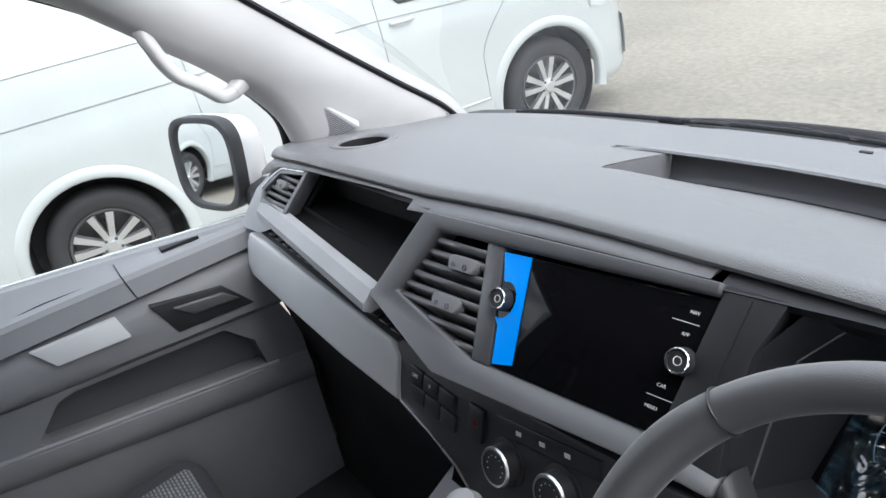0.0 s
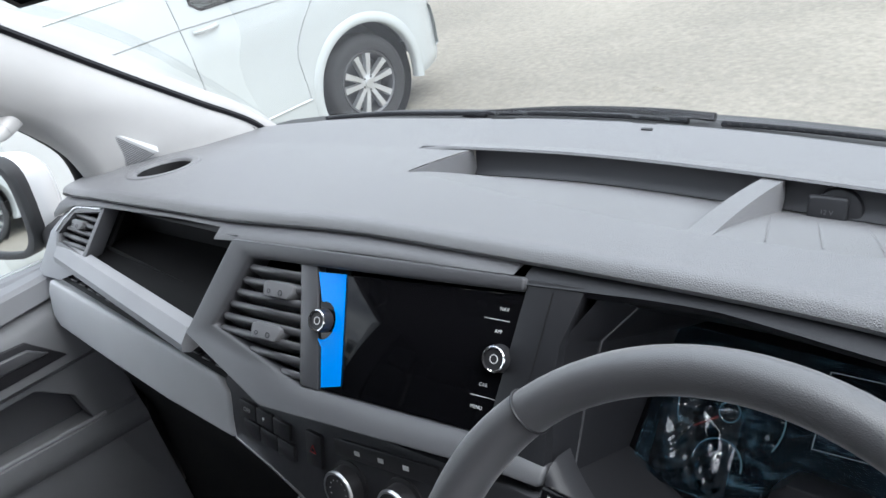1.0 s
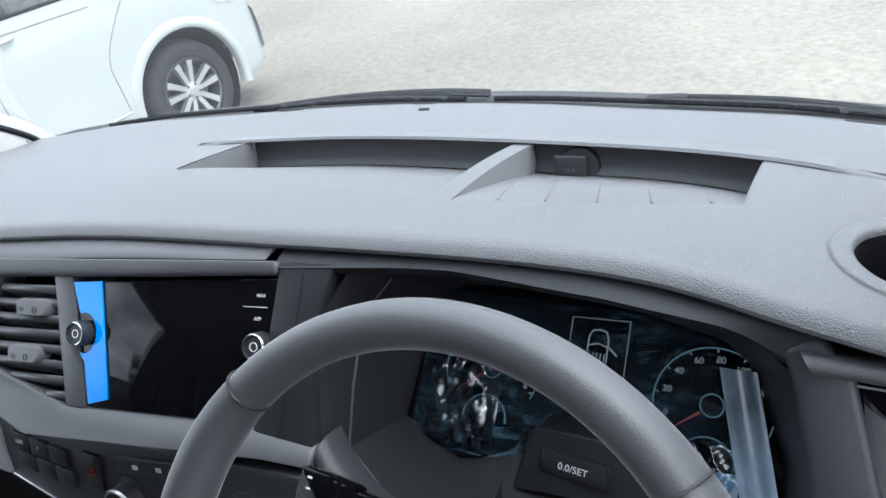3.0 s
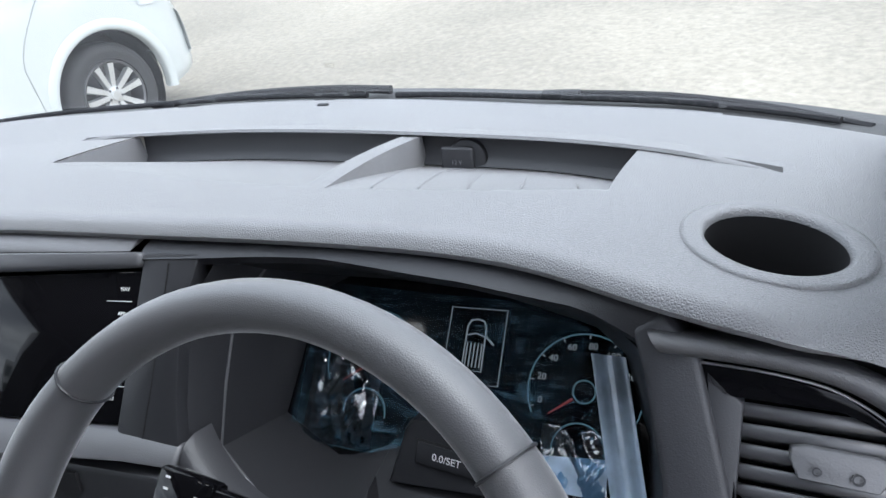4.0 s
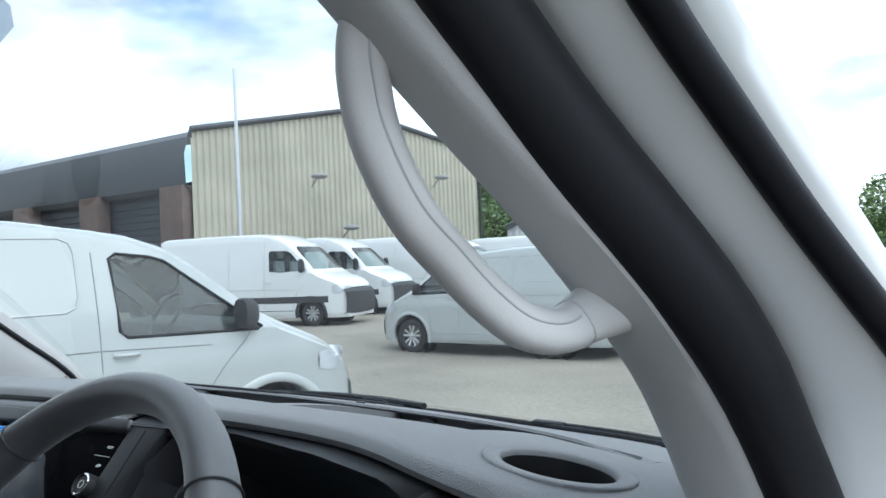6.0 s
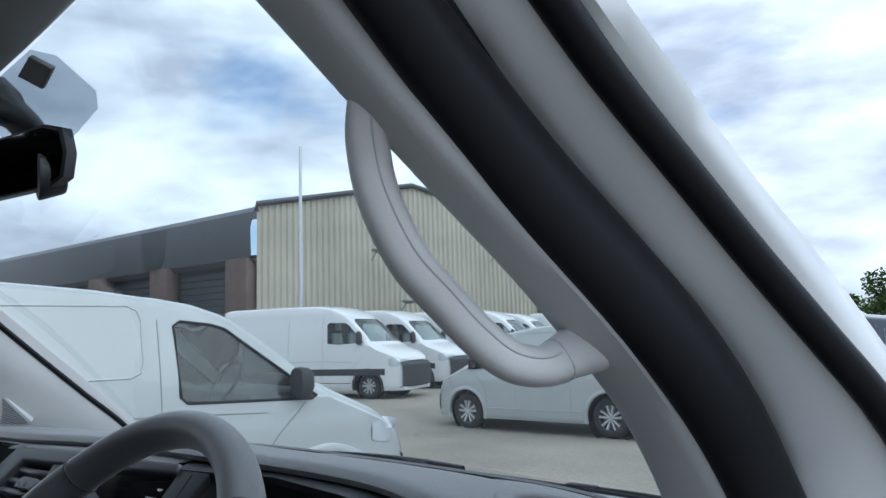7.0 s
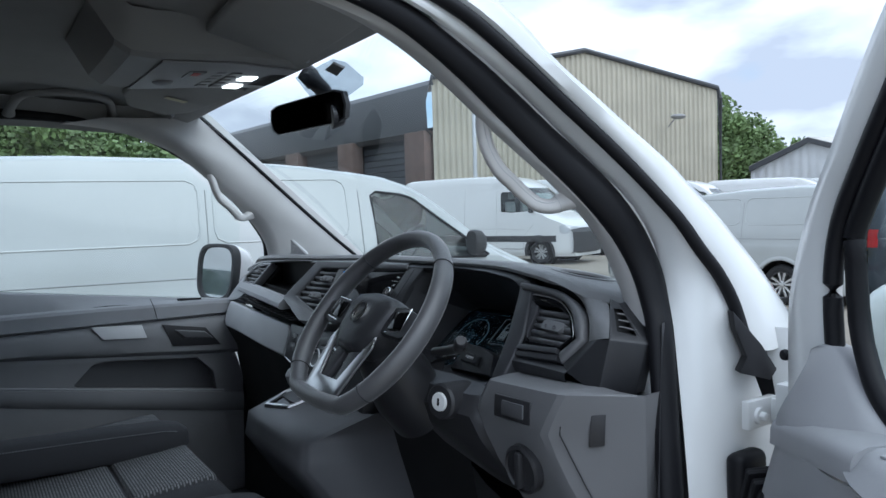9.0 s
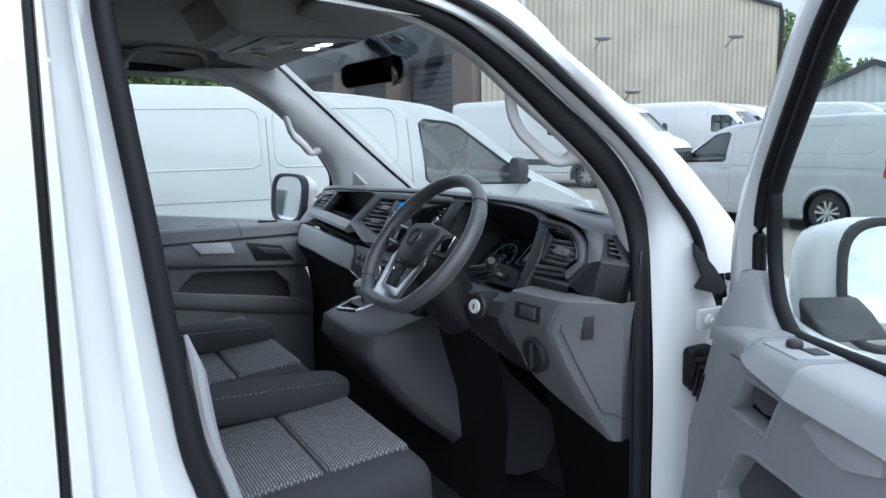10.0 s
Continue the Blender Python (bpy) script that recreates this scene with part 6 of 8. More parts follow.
# grab handles on the windscreen pillars
for s in (1, -1):
    gh = thing("grab_handle", "light grey moulded grab handle on the windscreen pillar", "grab handle", "pillar grab handles")
    bm = bmesh.new()
    pts = spline([(0.706, 0.287, 1.662), (0.688, 0.272, 1.649), (0.6762, 0.2695, 1.631), (0.6715, 0.2745, 1.61), (0.6725, 0.2815, 1.588), (0.6757, 0.2965, 1.562), (0.678, 0.321, 1.541), (0.685, 0.34, 1.522), (0.695, 0.353, 1.51), (0.703, 0.371, 1.507), (0.709, 0.391, 1.514), (0.724, 0.414, 1.524)], 7)
    n = len(pts)
    rs_ = []
    for i, p in enumerate(pts):
        d = (pts[min(i + 1, n - 1)] - pts[max(i - 1, 0)]).normalized()
        e_ = Vector((0.75, -0.6, 0.25))
        e_ = (e_ - d * e_.dot(d)).normalized()
        w_ = d.cross(e_)
        fl = max(0.0, 1 - i / (n * 0.2)) ** 1.5 + max(0.0, 1 - (n - 1 - i) / (n * 0.2)) ** 1.5
        ra, rb_ = 0.0108 + 0.009 * fl, 0.0104 + 0.005 * fl
        ring = []
        for k in range(20):
            q = 2 * math.pi * k / 20
            c, s_ = math.cos(q), math.sin(q)
            o = p + w_ * (ra * math.copysign(abs(c) ** 0.75, c)) + e_ * (rb_ * math.copysign(abs(s_) ** 0.75, s_))
            ring.append(flip(o, s))
        rs_.append(ring)
    rings(bm, rs_)
    part("handle_bar", bm, M_HANDLE, gh, sharp=60)
    bm = bmesh.new()
    tube(bm, [0.5 * (Vector(r[6]) + Vector(r[5])) for r in rs_[10:-12]], 0.0007, 5)
    part("handle_seam", bm, M_CUP, gh)
    for i0 in (9, n - 12):
        bm = bmesh.new()
        c0 = sum((Vector(q) for q in rs_[i0]), Vector()) / 20
        tube(bm, [c0 + (Vector(q) - c0) * 1.004 for q in rs_[i0]], 0.0006, 5, closed=True)
        part("foot_joint", bm, M_CUP, gh)

# roof console, sun visors, roof handle, interior mirror
rc = thing("roof_console", "grey roof console with lit reading lamps and switches", "roof console")


def conz(y):
    return lerp_list(y, [(-0.165, 1.872), (-0.125, 1.806), (-0.1, 1.79), (-0.06, 1.788), (0.1, 1.801), (0.24, 1.807)])


bm = bmesh.new()
rows = []
for y, x0, x1 in ((0.256, -0.1, 0.07), (0.24, -0.125, 0.1), (0.2, -0.135, 0.125), (0.1, -0.145, 0.15), (0.0, -0.15, 0.165), (-0.06, -0.15, 0.17), (-0.1, -0.148, 0.17), (-0.125, -0.145, 0.167), (-0.165, -0.135, 0.158)):
    z = conz(y) + (0.012 if y > 0.25 else 0.0)
    rows.append([(x0 - 0.03, y, z + 0.075), (x0 - 0.012, y, z + 0.03), (x0 - 0.004, y, z + 0.008), (x0 + 0.008, y, z), (0.0, y, z - 0.002), (x1 - 0.008, y, z), (x1 + 0.004, y, z + 0.008), (x1 + 0.012, y, z + 0.03), (x1 + 0.03, y, z + 0.075)])
quad_grid(bm, rows)
part("console_shell", bm, M_CONSOLE, rc, "mid grey console shell", sharp=24)
bm = bmesh.new()
pts = [(-0.14, -0.05), (0.155, -0.045), (0.14, 0.1), (0.09, 0.236), (-0.11, 0.232), (-0.135, 0.1)]
slab(bm, [(x, y, conz(y) - 0.001) for x, y in pts], [(x, y, conz(y) - 0.005) for x, y in pts], 0.0015)
part("switch_plate", bm, M_MID, rc)
for x in (0.006, -0.092):
    bm = bmesh.new()
    lp = [(x - 0.022, 0.142), (x + 0.022, 0.145), (x + 0.018, 0.176), (x - 0.022, 0.176)]
    slab(bm, [(x_, y, conz(y) - 0.004) for x_, y in lp], [(x_, y, conz(y) - 0.0085) for x_, y in lp], 0.001)
    part("reading_lamp", bm, M_LAMPON, rc, "lit white reading lamp lens")
bm = bmesh.new()
disc_ring(bm, (-0.05, 0.0, conz(0.0) - 0.004), (0, 0, -1), [(0.022, 0), (0.02, 0.004), (0.014, 0.0075), (0.0001, 0.009)], 24)
part("console_dome", bm, M_GREY, rc)
bm = bmesh.new()
box(bm, (0.04, 0.04, conz(0.04) - 0.006), (0.07, 0.032, 0.005), pose(0, 0, 0), 0.0015)
sos = part("console_switch", bm, M_FASCIA, rc)
bm = bmesh.new()
box(bm, (0.052, 0.04, conz(0.04) - 0.0088), (0.026, 0.014, 0.0012), None, 0.0004, 1)
part("switch_mark", bm, M_REDPRINT, sos, "red mark on the switch")
for k in range(5):
    for j in range(2):
        bm = bmesh.new()
        box(bm, (-0.09 + 0.036 * k, 0.088 + 0.03 * j, conz(0.1) - 0.006), (0.028, 0.02, 0.005), None, 0.0015)
        part("console_switch", bm, M_FASCIA, rc)
for k in range(15):
    bm = bmesh.new()
    box(bm, (-0.075 + 0.009 * k, 0.208, conz(0.2) - 0.0052), (0.0045, 0.042, 0.0012), None)
    part("microphone_slot", bm, M_BLACK, rc)
for s in (-1, 1):
    vz = thing("sun_visor", "grey folded-up sun visor", "sun visor", "sun visors")
    bm = bmesh.new()
    vs_ = [(0.17, 0.215), (0.5, 0.175), (0.585, 0.13), (0.58, 0.03), (0.48, -0.0), (0.2, 0.02)]
    slab(bm, [(s * x, y, 1.818 - 0.19 * (y - 0.2) - 0.028 * (x / 0.65) ** 3) for x, y in vs_], [(s * x, y, 1.801 - 0.19 * (y - 0.2) - 0.028 * (x / 0.65) ** 3) for x, y in vs_], 0.006, 3)
    part("visor_panel", bm, M_HEAD, vz, sharp=60)
    bm = bmesh.new()
    tube(bm, [(s * 0.2, 0.212, 1.802), (s * 0.16, 0.214, 1.808), (s * 0.15, 0.214, 1.83)], 0.005, 8)
    part("visor_clip", bm, M_MID, vz)
    bm = bmesh.new()
    tube(bm, [(s * 0.56, 0.14, 1.795), (s * 0.6, 0.142, 1.792), (s * 0.615, 0.142, 1.81)], 0.006, 8)
    part("visor_hinge", bm, M_MID, vz)
    if s > 0:
        continue
    bm = bmesh.new()
    box(bm, (0, 0, 0), (0.1, 0.05, 0.001), pose(s * 0.42, 0.108, 1.801 - 0.19 * (0.108 - 0.2) - 0.028 * (0.42 / 0.65) ** 3 - 0.0016, -10.8, 4, 0))
    part("visor_label", bm, M_PAPER, vz, "small white and yellow warning label")
for s in (-1,):
    rh = thing("ceiling_grab_handle", "grey folding roof grab handle above the door", "grab handle")
    bm = bmesh.new()
    tube(bm, spline([(-0.7, -0.24, 1.795), (-0.675, -0.235, 1.812), (-0.63, -0.205, 1.838), (-0.615, -0.11, 1.846), (-0.63, -0.02, 1.838), (-0.675, 0.005, 1.812), (-0.7, 0.01, 1.795)], 6), [0.016, 0.016, 0.015, 0.014, 0.013, 0.0125] + [0.012] * 25 + [0.0125, 0.013, 0.014, 0.015, 0.016, 0.016], 12, flat=0.8)
    part("handle_bar", bm, M_HEAD, rh)
rv = thing("interior_mirror", "black interior rear-view mirror on a stalk", "mirror")
mm = basis((-0.012, 0.3, 1.733), (0.212, 0.08, 0.012), (0.3, -0.93, -0.1)) @ Matrix.Scale(1.08, 4)
bm = bmesh.new()
oc = [(-0.118, 0.0), (-0.112, 0.024), (-0.09, 0.031), (0.09, 0.034), (0.114, 0.026), (0.118, 0.0), (0.11, -0.024), (0.09, -0.031), (-0.1, -0.03), (-0.114, -0.02)]
slab(bm, [mm @ Vector((x * 0.7, y * 0.7, -0.035)) for x, y in oc], [mm @ Vector((x, y, -0.008)) for x, y in oc])
slab(bm, [mm @ Vector((x, y, -0.008)) for x, y in oc], [mm @ Vector((x, y, 0.004)) for x, y in oc])
part("mirror_housing", bm, M_DARK, rv)
bm = bmesh.new()
slab(bm, [mm @ Vector((x * 0.95, y * 0.92, 0.004)) for x, y in oc], [mm @ Vector((x * 0.95, y * 0.92, 0.005)) for x, y in oc])
part("mirror_glass", bm, M_DARKMIRROR, rv, "dark mirror glass")
bm = bmesh.new()
tube(bm, spline([(0.05, 0.335, 1.722), (0.045, 0.34, 1.745), (0.03, 0.325, 1.775), (0.01, 0.305, 1.805), (0.0, 0.29, 1.825)], 4), [0.017] * 4 + [0.019] * 4 + [0.022] * 4 + [0.027] * 5, 14, flat=0.6, up=(0, 1, 0))
part("mirror_stalk", bm, M_DARK, rv)
bm = bmesh.new()
cyl(bm, (0.06, 0.322, 1.718), (0.25, 0.96, 0.05), 0.028, 0.018, 0.03, 20, 0.004)
part("mirror_joint", bm, M_DARK, rv)
sensor = thing("sensor_shade", "translucent grey sensor shade on the windscreen", "sensor shade")
bm = bmesh.new()
sh = [(-0.0069, 0.2721, 1.8102), (0.1914, 0.2693, 1.8123), (0.2198, 0.2829, 1.8019), (0.2239, 0.3188, 1.7745), (0.1991, 0.331, 1.7652), (0.0751, 0.3452, 1.7543), (-0.0372, 0.3235, 1.7709)]
slab(bm, sh, [Vector(p) + Vector((0, -0.001, -0.001)) for p in sh])
shd = part("shade_film", bm, M_FROST, sensor, "translucent grey film", smooth=False)
shd.visible_shadow = False
bm = bmesh.new()
gl_ = [(0.145, 0.2761, 1.8028), (0.1944, 0.2705, 1.8071), (0.2099, 0.2867, 1.7947), (0.1622, 0.2942, 1.789)]
slab(bm, gl_, [Vector(p) + Vector((0, -0.004, -0.004)) for p in gl_], 0.001)
part("sensor_grille", bm, M_KNEE, sensor, "small grey slotted cover", smooth=False)

# ---------- passenger door ----------
pd = thing("passenger_door", "grey plastic passenger door trim, door closed", "door")
def ptrim(y, z, w=0.0):
    return Vector((-0.82 + w - 0.0 * z, y, z))
def sill_z(y):
    return 1.2805 - 0.12 * y
ys = [-1.25 + 0.05 * i for i in range(34)]


def rail_z(y):
    return 1.252 - 0.02 * max(0.0, y)


def band_z(y):
    return 1.105 - 0.09 * y


bm = bmesh.new()
quad_grid(bm, [[(-0.905, y, sill_z(y) + 0.002), (-0.882, y, sill_z(y)), (-0.874, y, sill_z(y) - 0.006), (-0.845, y, rail_z(y) + 0.003), (-0.83, y, rail_z(y) - 0.002), (-0.823, y, rail_z(y) - 0.01), (-0.818, y, 1.205), (-0.835, y, 1.196)] for y in ys])
part("door_top_rail", bm, M_GREY, pd, "light grey door top rail", sharp=28)
bm = bmesh.new()
tube(bm, [(-0.862, 0.118, rail_z(0.1) + 0.013), (-0.829, 0.118, rail_z(0.1) - 0.0005), (-0.8215, 0.12, rail_z(0.1) - 0.012), (-0.8165, 0.127, 1.204)], 0.0011, 5)
tube(bm, [(-0.8435, -0.11 + 0.02 * k, rail_z(0) + 0.0035 - 0.001 * abs(k - 5)) for k in range(11)], 0.0012, 5)
part("rail_seam", bm, M_DARK, pd)
bm = bmesh.new()
quad_grid(bm, [[(-0.835, y, 1.198), (-0.812, y, 1.19), (-0.803, y, 1.175), (-0.798, y, 1.14), (-0.8, y, band_z(y) + 0.012), (-0.812, y, band_z(y)), (-0.84, y, band_z(y) - 0.004)] for y in ys])
part("arm_rest_band", bm, M_PDOOR, pd, sharp=40)
bm = bmesh.new()
poc = [(-0.113, 1.034), (-0.1, 1.02), (0.297, 0.956), (0.289, 1.02), (0.241, 1.07), (-0.029, 1.094), (-0.06, 1.088)]
outer = [(-1.25, 0.97), (-1.25, 0.62), (0.375, 0.62), (0.385, 1.0), (0.36, 1.076), (-0.02, 1.108), (-1.25, 1.215)]
frame_slab(bm, outer, poc, lambda y, z, w: ptrim(y, z, w), -0.05, 0.004, 0.003)
part("door_panel", bm, M_PDOOR, pd, "grey door panel")
bm = bmesh.new()
slab(bm, [ptrim(y, z, -0.055) for y, z in poc], [ptrim(y, z, -0.045) for y, z in poc])
part("pocket_back", bm, M_FASCIA, pd)
bm = bmesh.new()
quad_grid(bm, [[ptrim(y, z1 + 0.002, 0.004), ptrim(y, z1 - 0.004, 0.014), ptrim(y, z1 - 0.03, 0.018), ptrim(y, z2, 0.012), ptrim(y, z2 - 0.008, 0.003)] for y, z1, z2 in ((-1.2, 1.2, 1.24 - 0.07), (-0.5, 1.086, 1.05), (-0.189, 1.036, 0.988), (-0.06, 1.015, 0.965), (0.08, 0.992, 0.938), (0.283, 0.959, 0.902), (0.38, 0.944, 0.885))])
part("pocket_lip", bm, M_PDOOR, pd, sharp=40)
bm = bmesh.new()
tube(bm, [ptrim(y, z, 0.008) for y, z in ((0.318, 0.955), (-0.118, 1.026), (-0.5, 1.09))], 0.004, 8)
part("pocket_edge", bm, M_GREY, pd)
bm = bmesh.new()
hr = [(0.137, 1.188), (0.266, 1.166), (0.312, 1.106), (0.165, 1.118)]
slab(bm, [ptrim(y, z, 0.0) for y, z in hr], [ptrim(y, z, 0.024) for y, z in hr], 0.002)
hrec = part("handle_recess", bm, M_DARK, pd, "dark inner door handle recess")
bm = bmesh.new()
slab(bm, [ptrim(y, z, 0.024) for y, z in ((0.17, 1.17), (0.2, 1.138), (0.29, 1.128), (0.262, 1.156))], [ptrim(y, z, 0.03) for y, z in ((0.172, 1.168), (0.2, 1.142), (0.285, 1.131), (0.26, 1.154))], 0.002)
part("door_lever", bm, M_FASCIA, hrec)
bm = bmesh.new()
slab(bm, [ptrim(y, z, 0.005) for y, z in ((-0.06, 1.2), (0.08, 1.194), (0.092, 1.155), (-0.031, 1.162))], [ptrim(y, z, w_) for y, z, w_ in ((-0.06, 1.2, 0.014), (0.08, 1.192, 0.014), (0.09, 1.154, 0.03), (-0.031, 1.163, 0.03))], 0.002)
part("pull_cup", bm, M_CUP, pd, "pale grey pull cup")
bm = bmesh.new()
slab(bm, [(-0.87, y, sill_z(y) - 0.001) for y in (0.2, 0.27)] + [(-0.85, y, rail_z(y) - 0.001) for y in (0.27, 0.2)], [(-0.87, y, sill_z(y) + 0.001) for y in (0.2, 0.27)] + [(-0.85, y, rail_z(y) + 0.009) for y in (0.27, 0.2)])
part("lock_slot", bm, M_BLACK, pd)
bm = bmesh.new()
gz = [(y, sill_z(y)) for y in [-1.2 + 0.05 * i for i in range(33)]]
rows = []
for y, z in gz:
    top = min(1.79, lerp_list(y, [(-1.3, 1.79), (0.0, 1.79), (0.2, 1.69), (0.35, 1.56), (0.42, 1.45), (0.46, 1.28)]))
    rows.append([Vector((-0.9, y, z)).lerp(Vector((-0.9 + 0.28 * (top - z), y, max(top, z + 0.001))), k / 6) for k in range(7)])
quad_grid(bm, rows)
pg = part("door_window", bm, M_GLASS, pd, "clear door window", facing=(0, 0, 1.5))
pg.visible_shadow = False
bm = bmesh.new()
quad_grid(bm, [[(-0.96, y, sill_z(y) - 0.02), (-0.915, y, sill_z(y) + 0.002), (-0.9, y, sill_z(y) + 0.004), (-0.9, y, sill_z(y) - 0.05)] for y in ys])
quad_grid(bm, [[(-0.96, y, sill_z(y) - 0.02), (-0.965, y, 0.9), (-0.95, y, 0.4)] for y in ys])
part("door_skin", bm, M_WHITE, pd)


def side_mirror(parent, m, mirror_x=1, lean=0.0):
    """A door mirror: glass in the local x-z plane, facing -y."""
    bm = bmesh.new()
    oc = []
    for k in range(28):
        q = 2 * math.pi * k / 28
        c, s_ = math.cos(q), math.sin(q)
        oc.append((0.1 * math.copysign(abs(c) ** 0.55, c) * (1 + 0.06 * s_), 0.115 * math.copysign(abs(s_) ** 0.6, s_)))
    lay = [(0.0, 1.0), (0.012, 1.04), (0.03, 1.05), (0.07, 0.95), (0.1, 0.7), (0.115, 0.3)]
    rings(bm, [[m @ Vector((x * sc * mirror_x - lean * (d / 0.115) ** 0.8, d, z * sc)) for x, z in oc] for d, sc in lay])
    bm2 = bmesh.new()
    part("mirror_shell", bm, M_WHITE, parent, "white mirror shell", sharp=60)
    frame_slab(bm2, oc, [(x * 0.86, z * 0.87) for x, z in oc], lambda x, z, w: m @ Vector((x * 1.05 * mirror_x, -w, z * 1.05)), -0.02, 0.012, 0.003)
    part("mirror_frame", bm2, M_BUMPER, parent, "black mirror surround")
    bm = bmesh.new()
    slab(bm, [m @ Vector((x * 0.9 * mirror_x, 0.001, z * 0.9)) for x, z in oc], [m @ Vector((x * 0.92 * mirror_x, -0.004, z * 0.92)) for x, z in oc])
    part("mirror_glass", bm, M_MIRROR, parent, "convex mirror glass")


lm = thing("door_mirror", "white door mirror with black surround", "mirror", "door mirrors")
side_mirror(lm, Matrix.Translation((-1.055, 0.385, 1.318)) @ pose(0, 0, 0, -8, 1, 20) @ Matrix.Diagonal((0.98, 1.0, 0.84, 1.0)))
bm = bmesh.new()
box(bm, (-0.955, 0.45, 1.24), (0.1, 0.07, 0.06), None, 0.02, 3)
part("mirror_foot", bm, M_BUMPER, lm)

# ---------- driver's door, standing open ----------
dd = thing("driver_door", "grey trimmed driver door standing open", "door")
DH = Vector((0.95, 0.56, 0.0))
DA = Vector((0.927, -0.375, 0.0))
DN = Vector((-0.375, -0.927, 0.0))


def dor(u, z, w=0.0):
    """u along the door from its hinge, w towards the seat side."""
    return DH + DA * u + DN * w + Vector((0, 0, z))


def inside(p, poly):
    hit_ = False
    for (ax, ay), (bx, by) in zip(poly, poly[1:] + poly[:1]):
        if (ay > p[1]) != (by > p[1]) and p[0] < ax + (bx - ax) * (p[1] - ay) / (by - ay):
            hit_ = not hit_
    return hit_


def grown(poly, d):
    cx, cy = sum(p[0] for p in poly) / len(poly), sum(p[1] for p in poly) / len(poly)
    out = []
    for x, y in poly:
        v = Vector((x - cx, y - cy))
        v = v * (1 + d / v.length)
        out.append((cx + v.x, cy + v.y))
    return out


def door_face(u, z):
    """Depth of the trim below the arm rest."""
    t = max(0.0, min(1.0, (u - 0.055 - 0.4 * (z - 1.2)) / 0.16))
    return 0.056 + 0.046 * t * t * (3 - 2 * t)


REC = [(0.205, 1.128), (0.246, 1.193), (0.331, 1.188), (0.301, 1.122)]
POC = [(0.178, 0.978), (0.236, 1.068), (0.27, 1.08), (0.5, 1.075), (0.62, 1.0), (0.62, 0.93), (0.2, 0.93)]
bm = bmesh.new()
zs_ = [0.6 + 0.0125 * i for i in range(50)]
nu = 78
vv = []
for z in zs_:
    u0 = 0.054 + 0.39 * (z - 1.2)
    row = [bm.verts.new(dor(u0 + 0.02, z, -0.06)), bm.verts.new(dor(u0 + 0.004, z, -0.02)), bm.verts.new(dor(u0 - 0.002, z, 0.03)), bm.verts.new(dor(u0, z, 0.05))]
    row += [bm.verts.new(dor(u0 + 0.006 + (0.95 - u0) * i / nu, z, door_face(u0 + 0.006 + (0.95 - u0) * i / nu, z))) for i in range(nu + 1)]
    vv.append(row)
for j in range(len(zs_) - 1):
    for i in range(len(vv[0]) - 1):
        c = (vv[j][i].co + vv[j + 1][i + 1].co) / 2 - DH
        if inside((c.dot(DA), c.z), REC) or inside((c.dot(DA), c.z), POC):
            continue
        bm.faces.new((vv[j][i], vv[j][i + 1], vv[j + 1][i + 1], vv[j + 1][i]))
part("door_panel", bm, M_GREY, dd, "light grey door panel", sharp=60)
# the handle recess gets its shade from the near-black colour
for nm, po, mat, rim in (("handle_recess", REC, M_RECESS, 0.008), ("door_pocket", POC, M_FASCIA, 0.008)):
    bm = bmesh.new()
    frame_slab(bm, grown(po, rim), grown(po, -0.002), lambda u, z, w: dor(u, z, door_face(u, z) + w), -0.05, 0.003, 0.0012)
    rec_ = part(nm + "_rim", bm, M_GREY, dd)
    bm = bmesh.new()
    slab(bm, [dor(u, z, door_face(u, z) - 0.05) for u, z in grown(po, 0.008)], [dor(u, z, door_face(u, z) - 0.035) for u, z in grown(po, 0.008)])
    part(nm, bm, mat, dd, "inner handle recess, its shade put into the colour" if po is REC else "")
bm = bmesh.new()
lv = [(0.228, 1.152), (0.268, 1.142), (0.29, 1.146), (0.325, 1.176), (0.25, 1.182)]
slab(bm, [dor(u, z, 0.07) for u, z in lv], [dor(u, z, 0.086) for u, z in lv], 0.003)
part("door_lever", bm, M_FASCIA, dd, "dark inner door lever")
# shoulder in front of the arm rest, sail panel above it
bm = bmesh.new()
rows = []
for i in range(13):
    t = i / 12
    u = 0.052 + 0.19 * t
    e_ = t * t * (3 - 2 * t)
    wo, zt = 0.058 + 0.048 * e_, 1.228 + 0.022 * e_
    rows.append([dor(u, zt + 0.002, 0.0), dor(u, zt + 0.003, wo - 0.02), dor(u, zt - 0.003, wo - 0.004), dor(u, zt - 0.012, wo), dor(u, zt - 0.032, wo + 0.001), dor(u, zt - 0.035, wo - 0.012), dor(u, zt - 0.035, 0.0)])
rings(bm, rows)
part("door_shoulder", bm, M_GREY, dd, sharp=60)
bm = bmesh.new()
rows = []
for z, ua, wa, ub, wb in ((1.326, 0.088, 0.024, 0.102, 0.004), (1.322, 0.083, 0.03, 0.107, 0.004), (1.305, 0.08, 0.034, 0.122, 0.006), (1.29, 0.074, 0.038, 0.138, 0.01), (1.27, 0.066, 0.044, 0.165, 0.02), (1.25, 0.059, 0.052, 0.2, 0.03), (1.235, 0.054, 0.056, 0.23, 0.05), (1.22, 0.052, 0.058, 0.25, 0.06)):
    rows.append([dor(ua + 0.002, z, -0.02), dor(ua, z, wa - 0.012), dor(ua + 0.006, z, wa - 0.002)] + [dor(ua + (ub - ua) * k / 5, z, wa + (wb - wa) * k / 5) for k in range(1, 5)] + [dor(ub, z, wb), dor(ub + 0.003, z - 0.003, -0.02)])
quad_grid(bm, rows)
